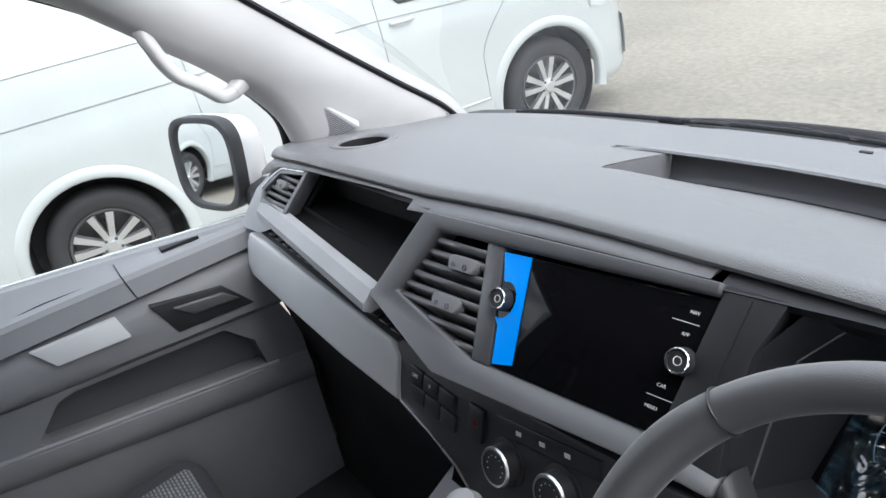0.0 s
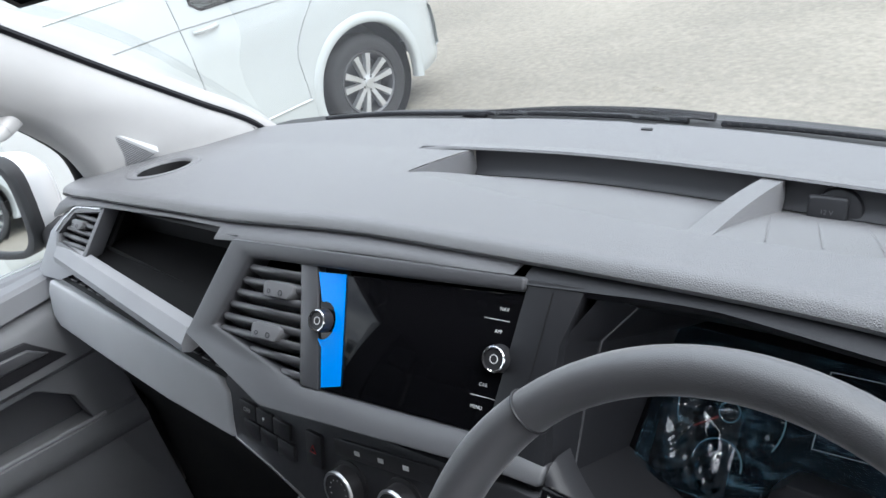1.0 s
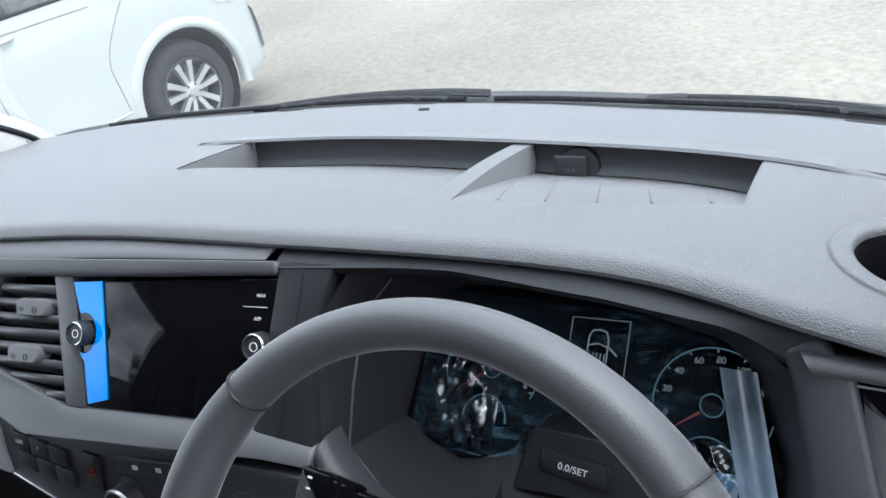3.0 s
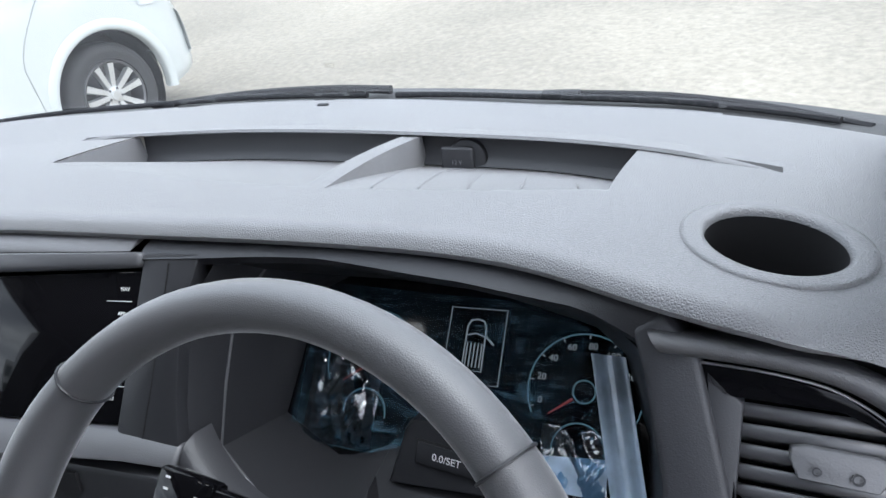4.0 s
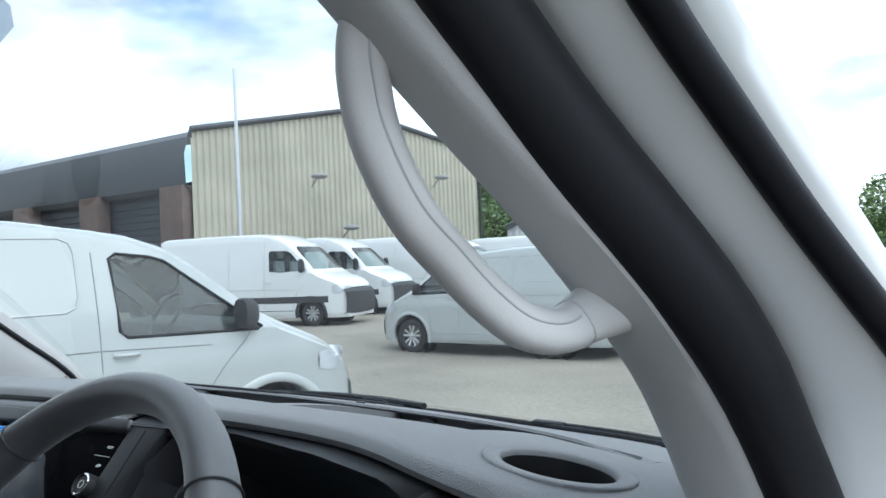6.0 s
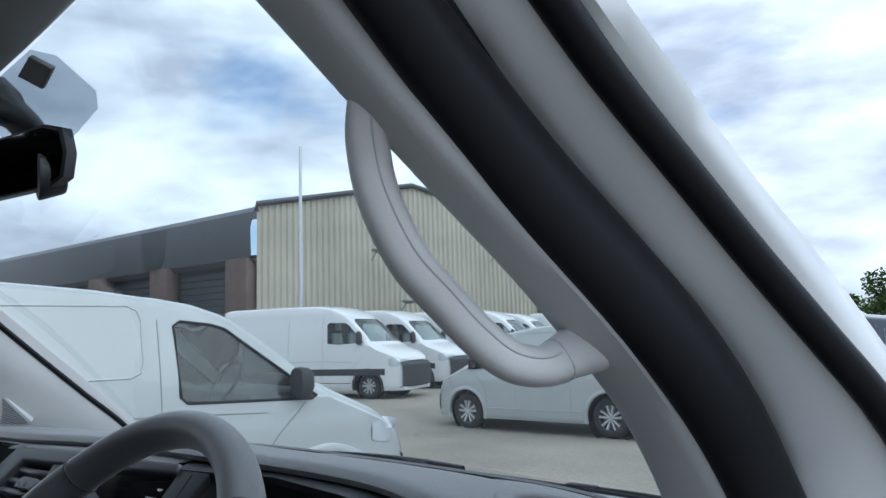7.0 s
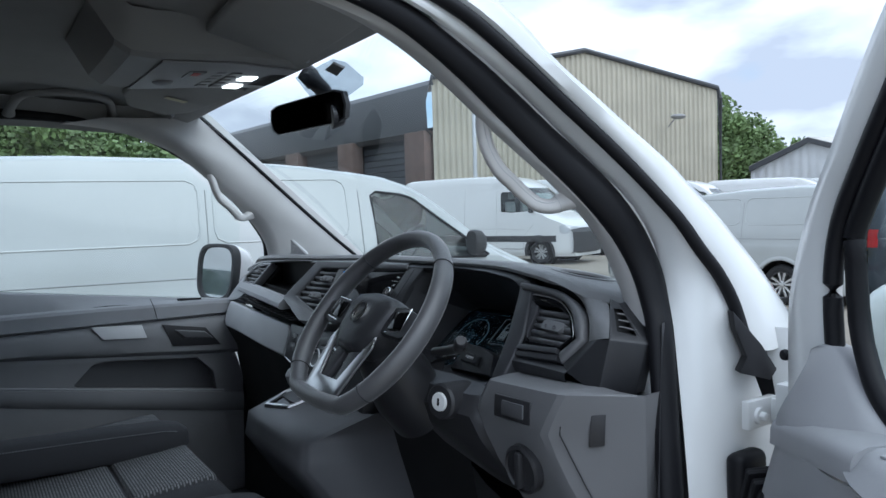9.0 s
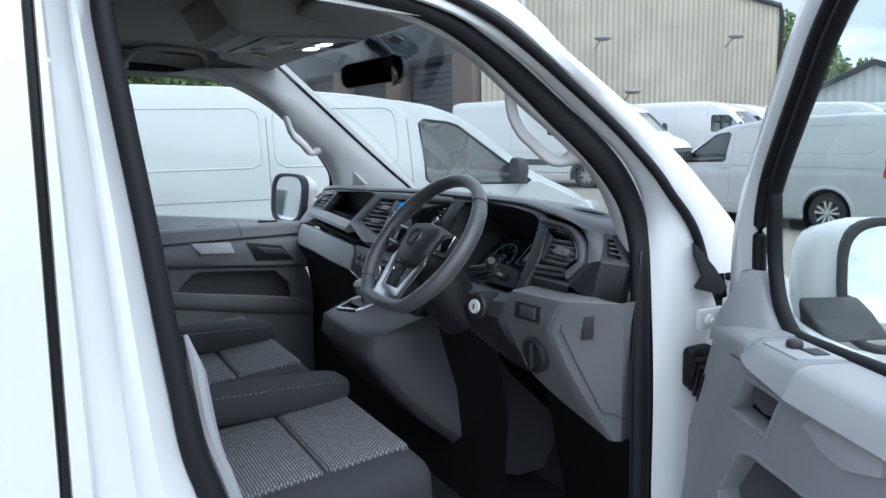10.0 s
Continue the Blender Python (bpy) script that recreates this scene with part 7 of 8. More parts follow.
bm.faces.new([bm.verts.new(p) for p in rows[0]])
part("sail_panel", bm, M_GREY, dd, "light grey sail panel at the window corner", sharp=60)
# arm rest with switch plate
for nm, ua, ub, mat, dw in (("arm_rest_front", 0.226, 0.366, M_GREY, 0.0), ("arm_rest", 0.368, 0.98, M_PULL, 0.002)):
    bm = bmesh.new()
    rows = []
    for i in range(15):
        u = ua + (ub - ua) * i / 14
        low_ = 1.222 - 0.022 * min(1.0, max(0, (u - 0.226) / 0.14))
        wo = 0.108 + dw - (0.022 * (1 - min(1.0, i / 6)) ** 2 if ua < 0.3 else 0.0)
        rows.append([dor(u, 1.25, 0.015), dor(u, 1.251, wo - 0.022), dor(u, 1.247, wo - 0.008), dor(u, 1.239, wo), dor(u, low_ + 0.006, wo + 0.016), dor(u, low_, wo + 0.012), dor(u, low_ - 0.003, wo - 0.01), dor(u, low_, 0.015)])
    rings(bm, rows)
    part(nm, bm, mat, dd, "light grey arm rest", sharp=50)
bm = bmesh.new()
pl_ = [(0.262, 0.028), (0.262, 0.09), (0.345, 0.09), (0.36, 0.028)]
slab(bm, [dor(u, 1.249, w) for u, w in pl_], [dor(u, 1.2525, w) for u, w in pl_], 0.001)
sp_ = part("window_switch_plate", bm, M_PULL, dd)
bm = bmesh.new()
cyl(bm, dor(0.296, 1.2525, 0.062), (0, 0, 1), 0.0125, 0.011, 0.011, 28, 0.003)
part("mirror_switch", bm, M_DARK, sp_, "round black mirror switch")
bm = bmesh.new()
wsw = [(0.312, 0.036), (0.306, 0.062), (0.338, 0.06), (0.34, 0.038)]
slab(bm, [dor(u, 1.2515, w) for u, w in wsw], [dor(u, 1.2545, w) for u, w in wsw], 0.001)
part("window_switch", bm, M_DARK, sp_)
bm = bmesh.new()
cup = [(0.385, 1.176), (0.408, 1.196), (0.53, 1.2), (0.53, 1.17), (0.47, 1.152), (0.42, 1.16)]
slab(bm, [dor(u, z, 0.09) for u, z in cup], [dor(u, z, 0.106 + 0.14 * (1.196 - z)) for u, z in cup], 0.004)
part("pull_cup", bm, M_PULL, dd, "pale grey pull cup")
# white window post and frame, seals, glass
FR = [(0.0, 0.6, 0.0), (0.002, 1.0, 0.0), (0.003, 1.288, 0.0), (0.009, 1.381, 0.0), (0.046, 1.485, 0.002), (0.1, 1.56, 0.014), (0.15, 1.627, 0.026), (0.21, 1.7, 0.04), (0.275, 1.765, 0.052), (0.38, 1.83, 0.066), (0.6, 1.86, 0.075), (0.98, 1.87, 0.08)]
BK = [(0.09, 0.6, 0.0), (0.09, 1.0, 0.0), (0.085, 1.3, 0.0), (0.08, 1.4, 0.0), (0.096, 1.478, 0.002), (0.15, 1.556, 0.014), (0.203, 1.623, 0.026), (0.262, 1.695, 0.04), (0.33, 1.755, 0.052), (0.43, 1.8, 0.062), (0.6, 1.82, 0.07), (0.98, 1.825, 0.075)]
bm = bmesh.new()
f_, b_ = spline([dor(*p) for p in FR], 6), spline([dor(*p) for p in BK], 6)
quad_grid(bm, [[p - DN * 0.025 + DA * 0.004, p - DN * 0.015, p - DN * 0.004 + DA * 0.002, p.lerp(q, 0.12) + DN * 0.002, p.lerp(q, 0.5) + DN * 0.004, p.lerp(q, 0.9), q - DN * 0.006, q - DN * 0.025] for p, q in zip(f_, b_)], close_v=True)
part("window_frame", bm, M_WHITE, dd, "white painted window frame", sharp=60)
bm = bmesh.new()
SLP = [(u + 0.006, z, w - 0.006) for u, z, w in BK[2:]]
tube(bm, spline([dor(*p) for p in SLP], 6), 0.0115, 10)
SL2 = [(0.98, 1.25, 0.008), (0.5, 1.25, 0.012), (0.26, 1.245, 0.014), (0.207, 1.25, 0.008), (0.165, 1.28, 0.0), (0.138, 1.315, -0.008), (0.122, 1.36, -0.012), (0.118, 1.44, -0.01)] + [(u + 0.024, z - 0.008, w - 0.012) for u, z, w in BK[4:]]
tube(bm, spline([dor(*p) for p in SL2], 5), 0.0125, 10)
part("window_seal", bm, M_RUBBER, dd, "black window seal")
bm = bmesh.new()
wq = [(0.12, 1.46, -0.012), (0.118, 1.34, -0.014), (0.15, 1.28, -0.012), (0.24, 1.23, -0.006), (0.98, 1.22, -0.006), (0.98, 1.81, 0.062), (0.6, 1.805, 0.056), (0.45, 1.785, 0.05), (0.35, 1.742, 0.038), (0.285, 1.685, 0.026), (0.225, 1.615, 0.012), (0.17, 1.547, 0.0)]
gv = [bm.verts.new(dor(*p)) for p in wq]
gc = bm.verts.new(dor(0.6, 1.45, 0.032))
for i in range(len(gv)):
    bm.faces.new((gv[i], gv[(i + 1) % len(gv)], gc))
wg = part("door_window", bm, M_TINTCLEAR, dd, "faintly green door window", facing=(0.8, -0.5, 1.5))
wg.visible_shadow = False
bm = bmesh.new()
ds_ = [(0.0, 0.5), (0.98, 0.5), (0.98, 1.225), (0.2, 1.235), (0.12, 1.25), (0.0, 1.27)]
slab(bm, [dor(u, z, -0.06) for u, z in ds_], [dor(u, z, -0.03) for u, z in ds_], 0.008)
part("door_skin", bm, M_WHITE, dd, "white outer door skin")
bm = bmesh.new()
cyl(bm, dor(0.006, 1.297, -0.002), DN, 0.008, 0.007, 0.008, 20, 0.002)
part("door_buffer", bm, M_RUBBER, dd, "small black rubber buffer")
rm = thing("door_mirror", "white door mirror with black surround", "mirror", "door mirrors")
RMX = Matrix(((0.669, 0.743, 0), (-0.743, 0.669, 0), (0, 0, 1))).transposed().to_4x4()
RMX.translation = (1.152, 0.76, 1.288)
side_mirror(rm, RMX @ pose(0, 0, 0, -7), 1, 0.1)
bm = bmesh.new()
ar_ = [(0.125, 1.285, -0.05), (0.14, 1.232, -0.05), (0.22, 1.226, -0.05), (0.17, 1.262, -0.05)]
slab(bm, [dor(*p) for p in ar_], [dor(p[0] - 0.03, p[1] - 0.01 + 0.3 * (1.24 - p[1]) * 0, p[2] - 0.14) for p in ar_], 0.012, 3)
part("mirror_foot", bm, M_BUMPER, rm, "dark mirror foot")

# ---------- seats ----------


def seat(cx, arm_x, label, w=0.25):
    st = thing("seat", label, "seat", "front seats")
    y1, y0, zt = 0.1, -0.42, 0.945
    bm = bmesh.new()
    b2 = bmesh.new()
    bmesh.ops.create_cube(b2, size=1.0)
    bmesh.ops.scale(b2, vec=(2 * w, y1 - y0, 0.16), verts=b2.verts)
    bevel_all(b2, 0.05, 4)
    bmesh.ops.transform(b2, matrix=pose(cx, (y0 + y1) / 2, zt - 0.09, 4, 0, 0), verts=b2.verts)
    join(bm, b2)
    part("cushion", bm, M_CLOTH, st, "dark cloth seat cushion", sharp=70)
    for a0, a1 in ((y0 + 0.05, -0.1), (-0.096, 0.078)):
        bm = bmesh.new()
        b2 = bmesh.new()
        bmesh.ops.create_cube(b2, size=1.0)
        bmesh.ops.scale(b2, vec=(2 * w - 0.15, a1 - a0, 0.03), verts=b2.verts)
        bevel_all(b2, 0.012, 3)
        bmesh.ops.transform(b2, matrix=pose(cx, (y0 + y1) / 2, zt - 0.09, 4, 0, 0) @ pose(0, (a0 + a1) / 2 - (y0 + y1) / 2, 0.074), verts=b2.verts)
        join(bm, b2)
        part("seat_insert", bm, M_TWEED, st, "grey woven seat insert", sharp=70)
    bm = bmesh.new()
    box(bm, (0, 0, 0), (2 * w - 0.06, 0.13, 0.62), pose(cx, -0.5, 1.2, 14, 0, 0), 0.05, 4)
    part("backrest", bm, M_CLOTH, st, sharp=70)
    bm = bmesh.new()
    box(bm, (0, 0, 0), (0.26, 0.1, 0.2), pose(cx, -0.6, 1.6, 10, 0, 0), 0.04, 4)
    part("headrest", bm, M_CLOTH, st, sharp=70)
    bm = bmesh.new()
    box(bm, (cx, -0.16, 0.74), (2 * w - 0.06, 0.45, 0.24), None, 0.03)
    part("seat_base", bm, M_DARK, st)
    if arm_x is not None:
        bm = bmesh.new()
        rings(bm, [[(arm_x + wd * math.copysign(abs(math.cos(2 * math.pi * k / 20)) ** 0.6, math.cos(2 * math.pi * k / 20)), y, z + h * math.copysign(abs(math.sin(2 * math.pi * k / 20)) ** 0.6, math.sin(2 * math.pi * k / 20))) for k in range(20)] for y, z, wd, h in ((-0.5, 0.998, 0.046, 0.042), (-0.3, 0.988, 0.048, 0.043), (-0.1, 0.98, 0.048, 0.042), (0.02, 0.975, 0.046, 0.04), (0.06, 0.973, 0.04, 0.034), (0.08, 0.972, 0.024, 0.02))])
        part("arm_rest", bm, M_CLOTH, st, "padded dark arm rest", sharp=70)
        bm = bmesh.new()
        tube(bm, [(arm_x + 0.0435, y, z) for y, z in ((-0.5, 1.027), (-0.3, 1.018), (-0.1, 1.009), (0.02, 1.002), (0.05, 0.996))], 0.0012, 5)
        part("arm_rest_seam", bm, M_TWEED, st)
    return st


seat(0.43, 0.255, "dark grey cloth driver seat with woven inserts and arm rest")
seat(-0.2, -0.33, "dark grey cloth passenger seat with woven inserts and arm rest", 0.235)
seat(-0.575, None, "dark grey cloth outer passenger seat with woven insert", 0.15)

# ---------- yard ----------
bm = bmesh.new()
n = 80


def far(i):
    t = (i - n / 2) / (n / 2)
    return math.copysign(abs(t) ** 3.0 * 900 + abs(t) * 30, t)
def ground_z(x, y):
    """The yard dips a little ahead of the van."""
    a_, b_ = min(1.0, max(0.0, (y - 3.5) / 5.0)), min(1.0, max(0.0, (x + 13.0) / 5.0))
    return -0.004 - 0.2 * a_ * a_ * (3 - 2 * a_) * b_ * b_ * (3 - 2 * b_)


quad_grid(bm, [[(far(i), far(j), ground_z(far(i), far(j))) for j in range(n + 1)] for i in range(n + 1)])
tagged(part("ground", bm, M_GROUND), "pale worn concrete and gravel yard", "ground", kind="structure")


def roof_edge(y):
    return lerp_list(y, [(-4.02, 1.74), (-3.97, 1.86), (-3.85, 1.915), (-3.2, 1.925), (-2.2, 1.9), (-1.5, 1.85), (-1.1, 1.795), (-0.85, 1.745), (-0.62, 1.655), (-0.38, 1.49), (-0.1, 1.285), (0.07, 1.175), (0.3, 1.075), (0.52, 0.98), (0.68, 0.89), (0.78, 0.8), (0.86, 0.68)])


def roof_edge_tall(y):
    return lerp_list(y, [(-5.02, 2.3), (-4.97, 2.46), (-4.8, 2.5), (-3.0, 2.51), (-1.7, 2.49), (-1.2, 2.42), (-0.85, 2.26), (-0.6, 2.08), (0.05, 1.48), (0.25, 1.36), (0.5, 1.27), (0.72, 1.19), (0.88, 1.08), (0.95, 0.96), (0.99, 0.8)])


def far_van(name, m, paint, label, tall=False, lower=None):
    """A parked van: its front axle's centre at the local origin, nose to +y."""
    v = thing(name, label, "van", "parked vans")
    top, back, front, base = (roof_edge_tall, -5.02, 0.99, 3.64) if tall else (roof_edge, -4.02, 0.86, 3.0)
    hubs, ar, wide = (0.0, -base), 0.42, 1.0 if tall else 0.95
    belt0 = 1.4 if tall else 1.14

    def plan(y):
        """How far the side comes in towards nose and tail."""
        a = max(0.0, (y - 0.15) / (front - 0.15))
        b = max(0.0, (back + 0.3 - y) / 0.3)
        return wide * (1.0 - (0.2 if tall else 0.3) * a ** 2.6 - 0.045 * b ** 2)

    def flank(z, y):
        """Half width of the side below and above the belt."""
        t = top(y)
        belt = min(belt0, t - 0.06)
        edge = lerp_list(y, [(-1.2, 0.87 if tall else 0.79), (-0.6, 0.85 if tall else 0.765), (0.05, 0.84), (0.4, 0.86), (front, 0.9)]) * plan(y)
        if z <= belt:
            k = z / belt0
            return plan(y) * lerp_list(k, [(0.15, 0.93), (0.24, 0.985), (0.4, 1.0), (0.85, 1.0), (0.89, 0.988), (1.0, 0.975)])
        u = min(1.0, (z - belt) / max(1e-4, t - belt))
        low_ = plan(y) * lerp_list(belt / belt0, [(0.4, 1.0), (0.85, 1.0), (0.89, 0.988), (1.0, 0.975)])
        return low_ + (edge - low_) * (u ** 1.25)

    def crown(y):
        return lerp_list(y, [(back, 0.03), (back + 0.2, 0.075), (-1.2, 0.075), (-0.8, 0.1), (-0.5, 0.13), (0.0, 0.11), (0.2, 0.07), (0.6, 0.06), (front, 0.02)])

    low_z = [0.22, 0.26, 0.3, 0.34, 0.38, 0.42, 0.46, 0.5, 0.54, 0.58, 0.62, 0.66, 0.7, 0.74, 0.78, 0.86, 0.95, 1.0, 1.03]
    ys = sorted(set([back, back + 0.02, back + 0.05, back + 0.1] + [round(back + 0.15 + 0.12 * i, 3) for i in range(int((front - back) / 0.12))] + [front - 0.1, front - 0.06, front - 0.03, front] + [h + 0.04 * q for h in hubs for q in range(-12, 13) if h + 0.04 * q < front]))
    cols = []
    for y in ys:
        t = top(y)
        belt = min(belt0, t - 0.06)
        half = []
        for z in low_z:
            zz = 0.22 + (z - 0.22) * (belt - 0.22) / (belt0 - 0.22) if belt < 1.03 else z
            half.append(Vector((flank(zz, y), y, zz)))
        for k in range(7):
            zz = belt + (t - belt) * k / 6
            half.append(Vector((flank(zz, y), y, zz)))
        e_ = flank(t, y)
        for k in range(1, 8):
            a_ = math.pi / 2 * k / 7
            half.append(Vector((e_ * math.cos(a_) ** 0.75 if k < 7 else 0.0, y, t + crown(y) * math.sin(a_))))
        cols.append(half + [Vector((-p.x, p.y, p.z)) for p in half[::-1][1:]])
    for c in cols:
        for p in c:
            for h in hubs:
                d = math.hypot(p.y - h, p.z - 0.33)
                if abs(p.x) > 0.5 and abs(d - ar) < 0.022:
                    p.y, p.z = h + (p.y - h) * ar / d, 0.33 + (p.z - 0.33) * ar / d
    bm = bmesh.new()
    vv = [[bm.verts.new(p) for p in c] for c in cols]
    for i in range(len(ys) - 1):
        for j in range(len(cols[0]) - 1):
            c = (cols[i][j] + cols[i + 1][j + 1] + cols[i + 1][j] + cols[i][j + 1]) / 4
            if abs(c.x) > 0.5 and any((c.y - h) ** 2 + (c.z - 0.33) ** 2 < (ar - 0.004) ** 2 for h in hubs):
                continue
            bm.faces.new((vv[i][j], vv[i + 1][j], vv[i + 1][j + 1], vv[i][j + 1]))
    bm.faces.new(vv[0])
    bm.faces.new(vv[-1])
    # openings of the cab windows and the windscreen
    SW = [(-1.03, 1.2), (-0.99, 1.165), (-0.1, 1.135), (-0.06, 1.15), (-0.6, 1.575), (-0.68, 1.635), (-0.78, 1.665), (-1.0, 1.69), (-1.045, 1.66)] if not tall else [(-1.25, 1.5), (-0.9, 1.47), (-0.25, 1.5), (-0.22, 1.56), (-0.62, 1.97), (-0.72, 2.03), (-1.22, 2.05), (-1.27, 2.0)]
    WS = [(-0.8, 1.23), (0.8, 1.23), (0.74, 1.4), (0.655, 1.72), (0.5, 1.785), (-0.5, 1.785), (-0.655, 1.72), (-0.74, 1.4)] if not tall else [(-0.82, 1.52), (0.82, 1.52), (0.78, 1.7), (0.72, 2.08), (0.6, 2.16), (-0.6, 2.16), (-0.72, 2.08), (-0.78, 1.7)]
    for poly, ax in ((SW, 0), (WS, 1)):
        for p, q in zip(poly, poly[1:] + poly[:1]):
            co = Vector((0, p[0], p[1])) if ax == 0 else Vector((p[0], 0, p[1]))
            no = Vector((0, -(q[1] - p[1]), q[0] - p[0])) if ax == 0 else Vector((-(q[1] - p[1]), 0, q[0] - p[0]))
            near = [f for f in bm.faces if -1.7 < f.calc_center_median().y < 0.4 and f.calc_center_median().z > 1.0]
            bmesh.ops.bisect_plane(bm, geom=near + list({e for f in near for e in f.edges}) + list({w for f in near for w in f.verts}), dist=1e-4, plane_co=co, plane_no=no)
    gone = []
    for f in bm.faces:
        c = f.calc_center_median()
        if abs(c.x) > 0.5 and inside((c.y, c.z), SW) and abs(c.x) > flank(c.z, c.y) - 0.03:
            gone.append(f)
        elif -1.1 < c.y < 0.35 and c.z > top(c.y) + 0.02 and inside((c.x, c.z), WS):
            gone.append(f)
    bmesh.ops.delete(bm, geom=gone, context="FACES")
    bmesh.ops.remove_doubles(bm, verts=bm.verts, dist=0.0005)
    part("body", bm, paint, v, sharp=40)

    def skin(s, y, z, lift=0.0):
        return Vector((s * (flank(z, y) + lift), y, z))

    def seam(nm, pts, r, mat, s, lift=0.0, lbl=""):
        bm = bmesh.new()
        tube(bm, [skin(s, y, z, lift) for y, z in pts], r, 6)
        return part(nm, bm, mat, v, lbl)

    for h in hubs:
        for s in (1, -1):
            bm = bmesh.new()
            quad_grid(bm, [[(s * (flank(max(0.28, 0.33 + ar * math.cos(q)), h + ar * math.sin(q)) + o), h + (ar + d) * math.sin(q), 0.33 + (ar + d) * math.cos(q)) for o, d in ((-0.05, -0.004), (0.004, -0.004), (0.013, 0.006), (0.012, 0.03), (0.003, 0.06), (-0.004, 0.07))] for q in [radians(-104 + 8 * i) for i in range(27)]])
            part("arch_lip", bm, M_BUMPER if lower else paint, v, sharp=50)
            bm = bmesh.new()
            disc_ring(bm, (s * 0.6, h, 0.33), (s, 0, 0), [(0.001, 0), (ar, 0), (ar, 0.24 if h > -1 else 0.32)], 28)
            part("arch_liner", bm, M_BLACK, v)
            w = new("wheel")
            w.parent = v
            w.location = (0, 0, 0)
            bm = bmesh.new()
            disc_ring(bm, (s * 0.7, h, 0.335), (s, 0, 0), [(0.21, 0.0), (0.3, -0.01), (0.325, 0.02), (0.335, 0.05), (0.335, 0.15), (0.328, 0.18), (0.3, 0.205), (0.27, 0.208), (0.23, 0.2), (0.222, 0.17)], 48)
            part("tyre", bm, M_TYRE, w, "black tyre")
            bm = bmesh.new()
            disc_ring(bm, (s * 0.7, h, 0.335), (s, 0, 0), [(0.226, 0.19), (0.218, 0.2), (0.206, 0.194), (0.2, 0.17), (0.19, 0.08), (0.05, 0.07), (0.0005, 0.07)], 48)
            part("rim", bm, M_BLACKRIM, w)
            bm = bmesh.new()
            for q in range(0, 360, 72):
                for d in (-0.27, 0.27):
                    a0, a1 = radians(q) + d * 1.05, radians(q) + d * 0.95
                    rows_ = []
                    for r_, wd, dp in ((0.03, 0.02, 0.188), (0.08, 0.021, 0.19), (0.15, 0.0235, 0.196), (0.205, 0.028, 0.198)):
                        aa = a0 + (a1 - a0) * r_ / 0.2
                        e1, e2 = Vector((0, math.sin(aa), math.cos(aa))), Vector((0, math.cos(aa), -math.sin(aa)))
                        c = Vector((s * (0.7 + dp), h, 0.335)) + e1 * r_
                        rows_.append([c + e2 * wd + Vector((-s * 0.035, 0, 0)), c + e2 * (wd * 0.75), c - e2 * (wd * 0.75), c - e2 * wd + Vector((-s * 0.035, 0, 0))])
                    quad_grid(bm, rows_)
            disc_ring(bm, (s * 0.885, h, 0.335), (s, 0, 0), [(0.062, -0.03), (0.058, 0.004), (0.034, 0.008), (0.03, 0.014), (0.0005, 0.015)], 24)
            part("spokes", bm, M_ALLOY, w, "silver twin-spoke alloy", smooth=False)
            for q in range(36, 396, 72):
                bm = bmesh.new()
                cyl(bm, (s * 0.888, h + 0.047 * math.sin(radians(q)), 0.335 + 0.047 * math.cos(radians(q))), (s, 0, 0), 0.01, 0.009, 0.006, 8)
                part("wheel_bolt", bm, M_BLACKRIM, w)
    gl = M_TINT
    for s in (1, -1):
        bm = bmesh.new()
        ctr = (sum(p[0] for p in SW) / len(SW), sum(p[1] for p in SW) / len(SW))
        rows_ = [[skin(s, ctr[0] + (y - ctr[0]) * k, ctr[1] + (z - ctr[1]) * k, -0.006) for k in (0.05, 0.35, 0.7, 1.02)] for y, z in SW]
        quad_grid(bm, rows_, close_u=True)
        bm.faces.new([bm.verts.new(r[0]) for r in rows_])
        pane = part("side_window", bm, gl, v, "green-tinted cab window", facing=(s * 5, -0.5, 1.4))
        pane.visible_shadow = False
        bm = bmesh.new()
        tube(bm, [skin(s, y, z, -0.001) for y, z in SW], 0.011, 6, closed=True)
        part("window_seal", bm, M_RUBBER, v)
        yb = -1.42 if tall else -1.15
        seam("shut_line", [(yb, 0.4 + 0.1 * k) for k in range(int((top(yb) - 0.5) / 0.1) + 1)], 0.004, M_GAP, s)
        seam("shut_line", [(-0.5 + 0.34 * max(0.0, min(1.0, (z - 0.7) / 0.4)) ** 1.5, z) for z in [0.42 + 0.07 * k for k in range(11)]], 0.004, M_GAP, s)
        seam("shut_line", [(yb - 1.15, 0.42 + 0.1 * k) for k in range(int((top(-2.3) - 0.5) / 0.1))], 0.004, M_GAP, s)
        sw_z = 1.1 if not tall else 1.0
        seam("swage_line", [(y, sw_z - 0.05 * max(0.0, (y + 1.2) / 1.0)) for y in [back + 0.2 + (-0.45 - back - 0.2) * k / 24 for k in range(25)]], 0.005, M_GAP, s, -0.001)
        seam("sill_crease", [(y, 0.42) for y in [-base + 0.5 + (base - 1.0) * k / 12 for k in range(13)]], 0.009, M_BUMPER if tall else paint, s)
        for ya, yb2 in ((back + 0.35, yb - 1.2), (yb - 1.1, yb - 0.1)):
            zb_, zt_ = (1.34, 1.79) if not tall else (1.55, 2.3)
            loop = [(ya + 0.08, zb_), (yb2 - 0.08, zb_), (yb2 - 0.02, zb_ + 0.03), (yb2, zb_ + 0.09), (yb2, zt_ - 0.09), (yb2 - 0.02, zt_ - 0.03), (yb2 - 0.08, zt_), (ya + 0.08, zt_), (ya + 0.02, zt_ - 0.03), (ya, zt_ - 0.09), (ya, zb_ + 0.09), (ya + 0.02, zb_ + 0.03)]
            fine = []
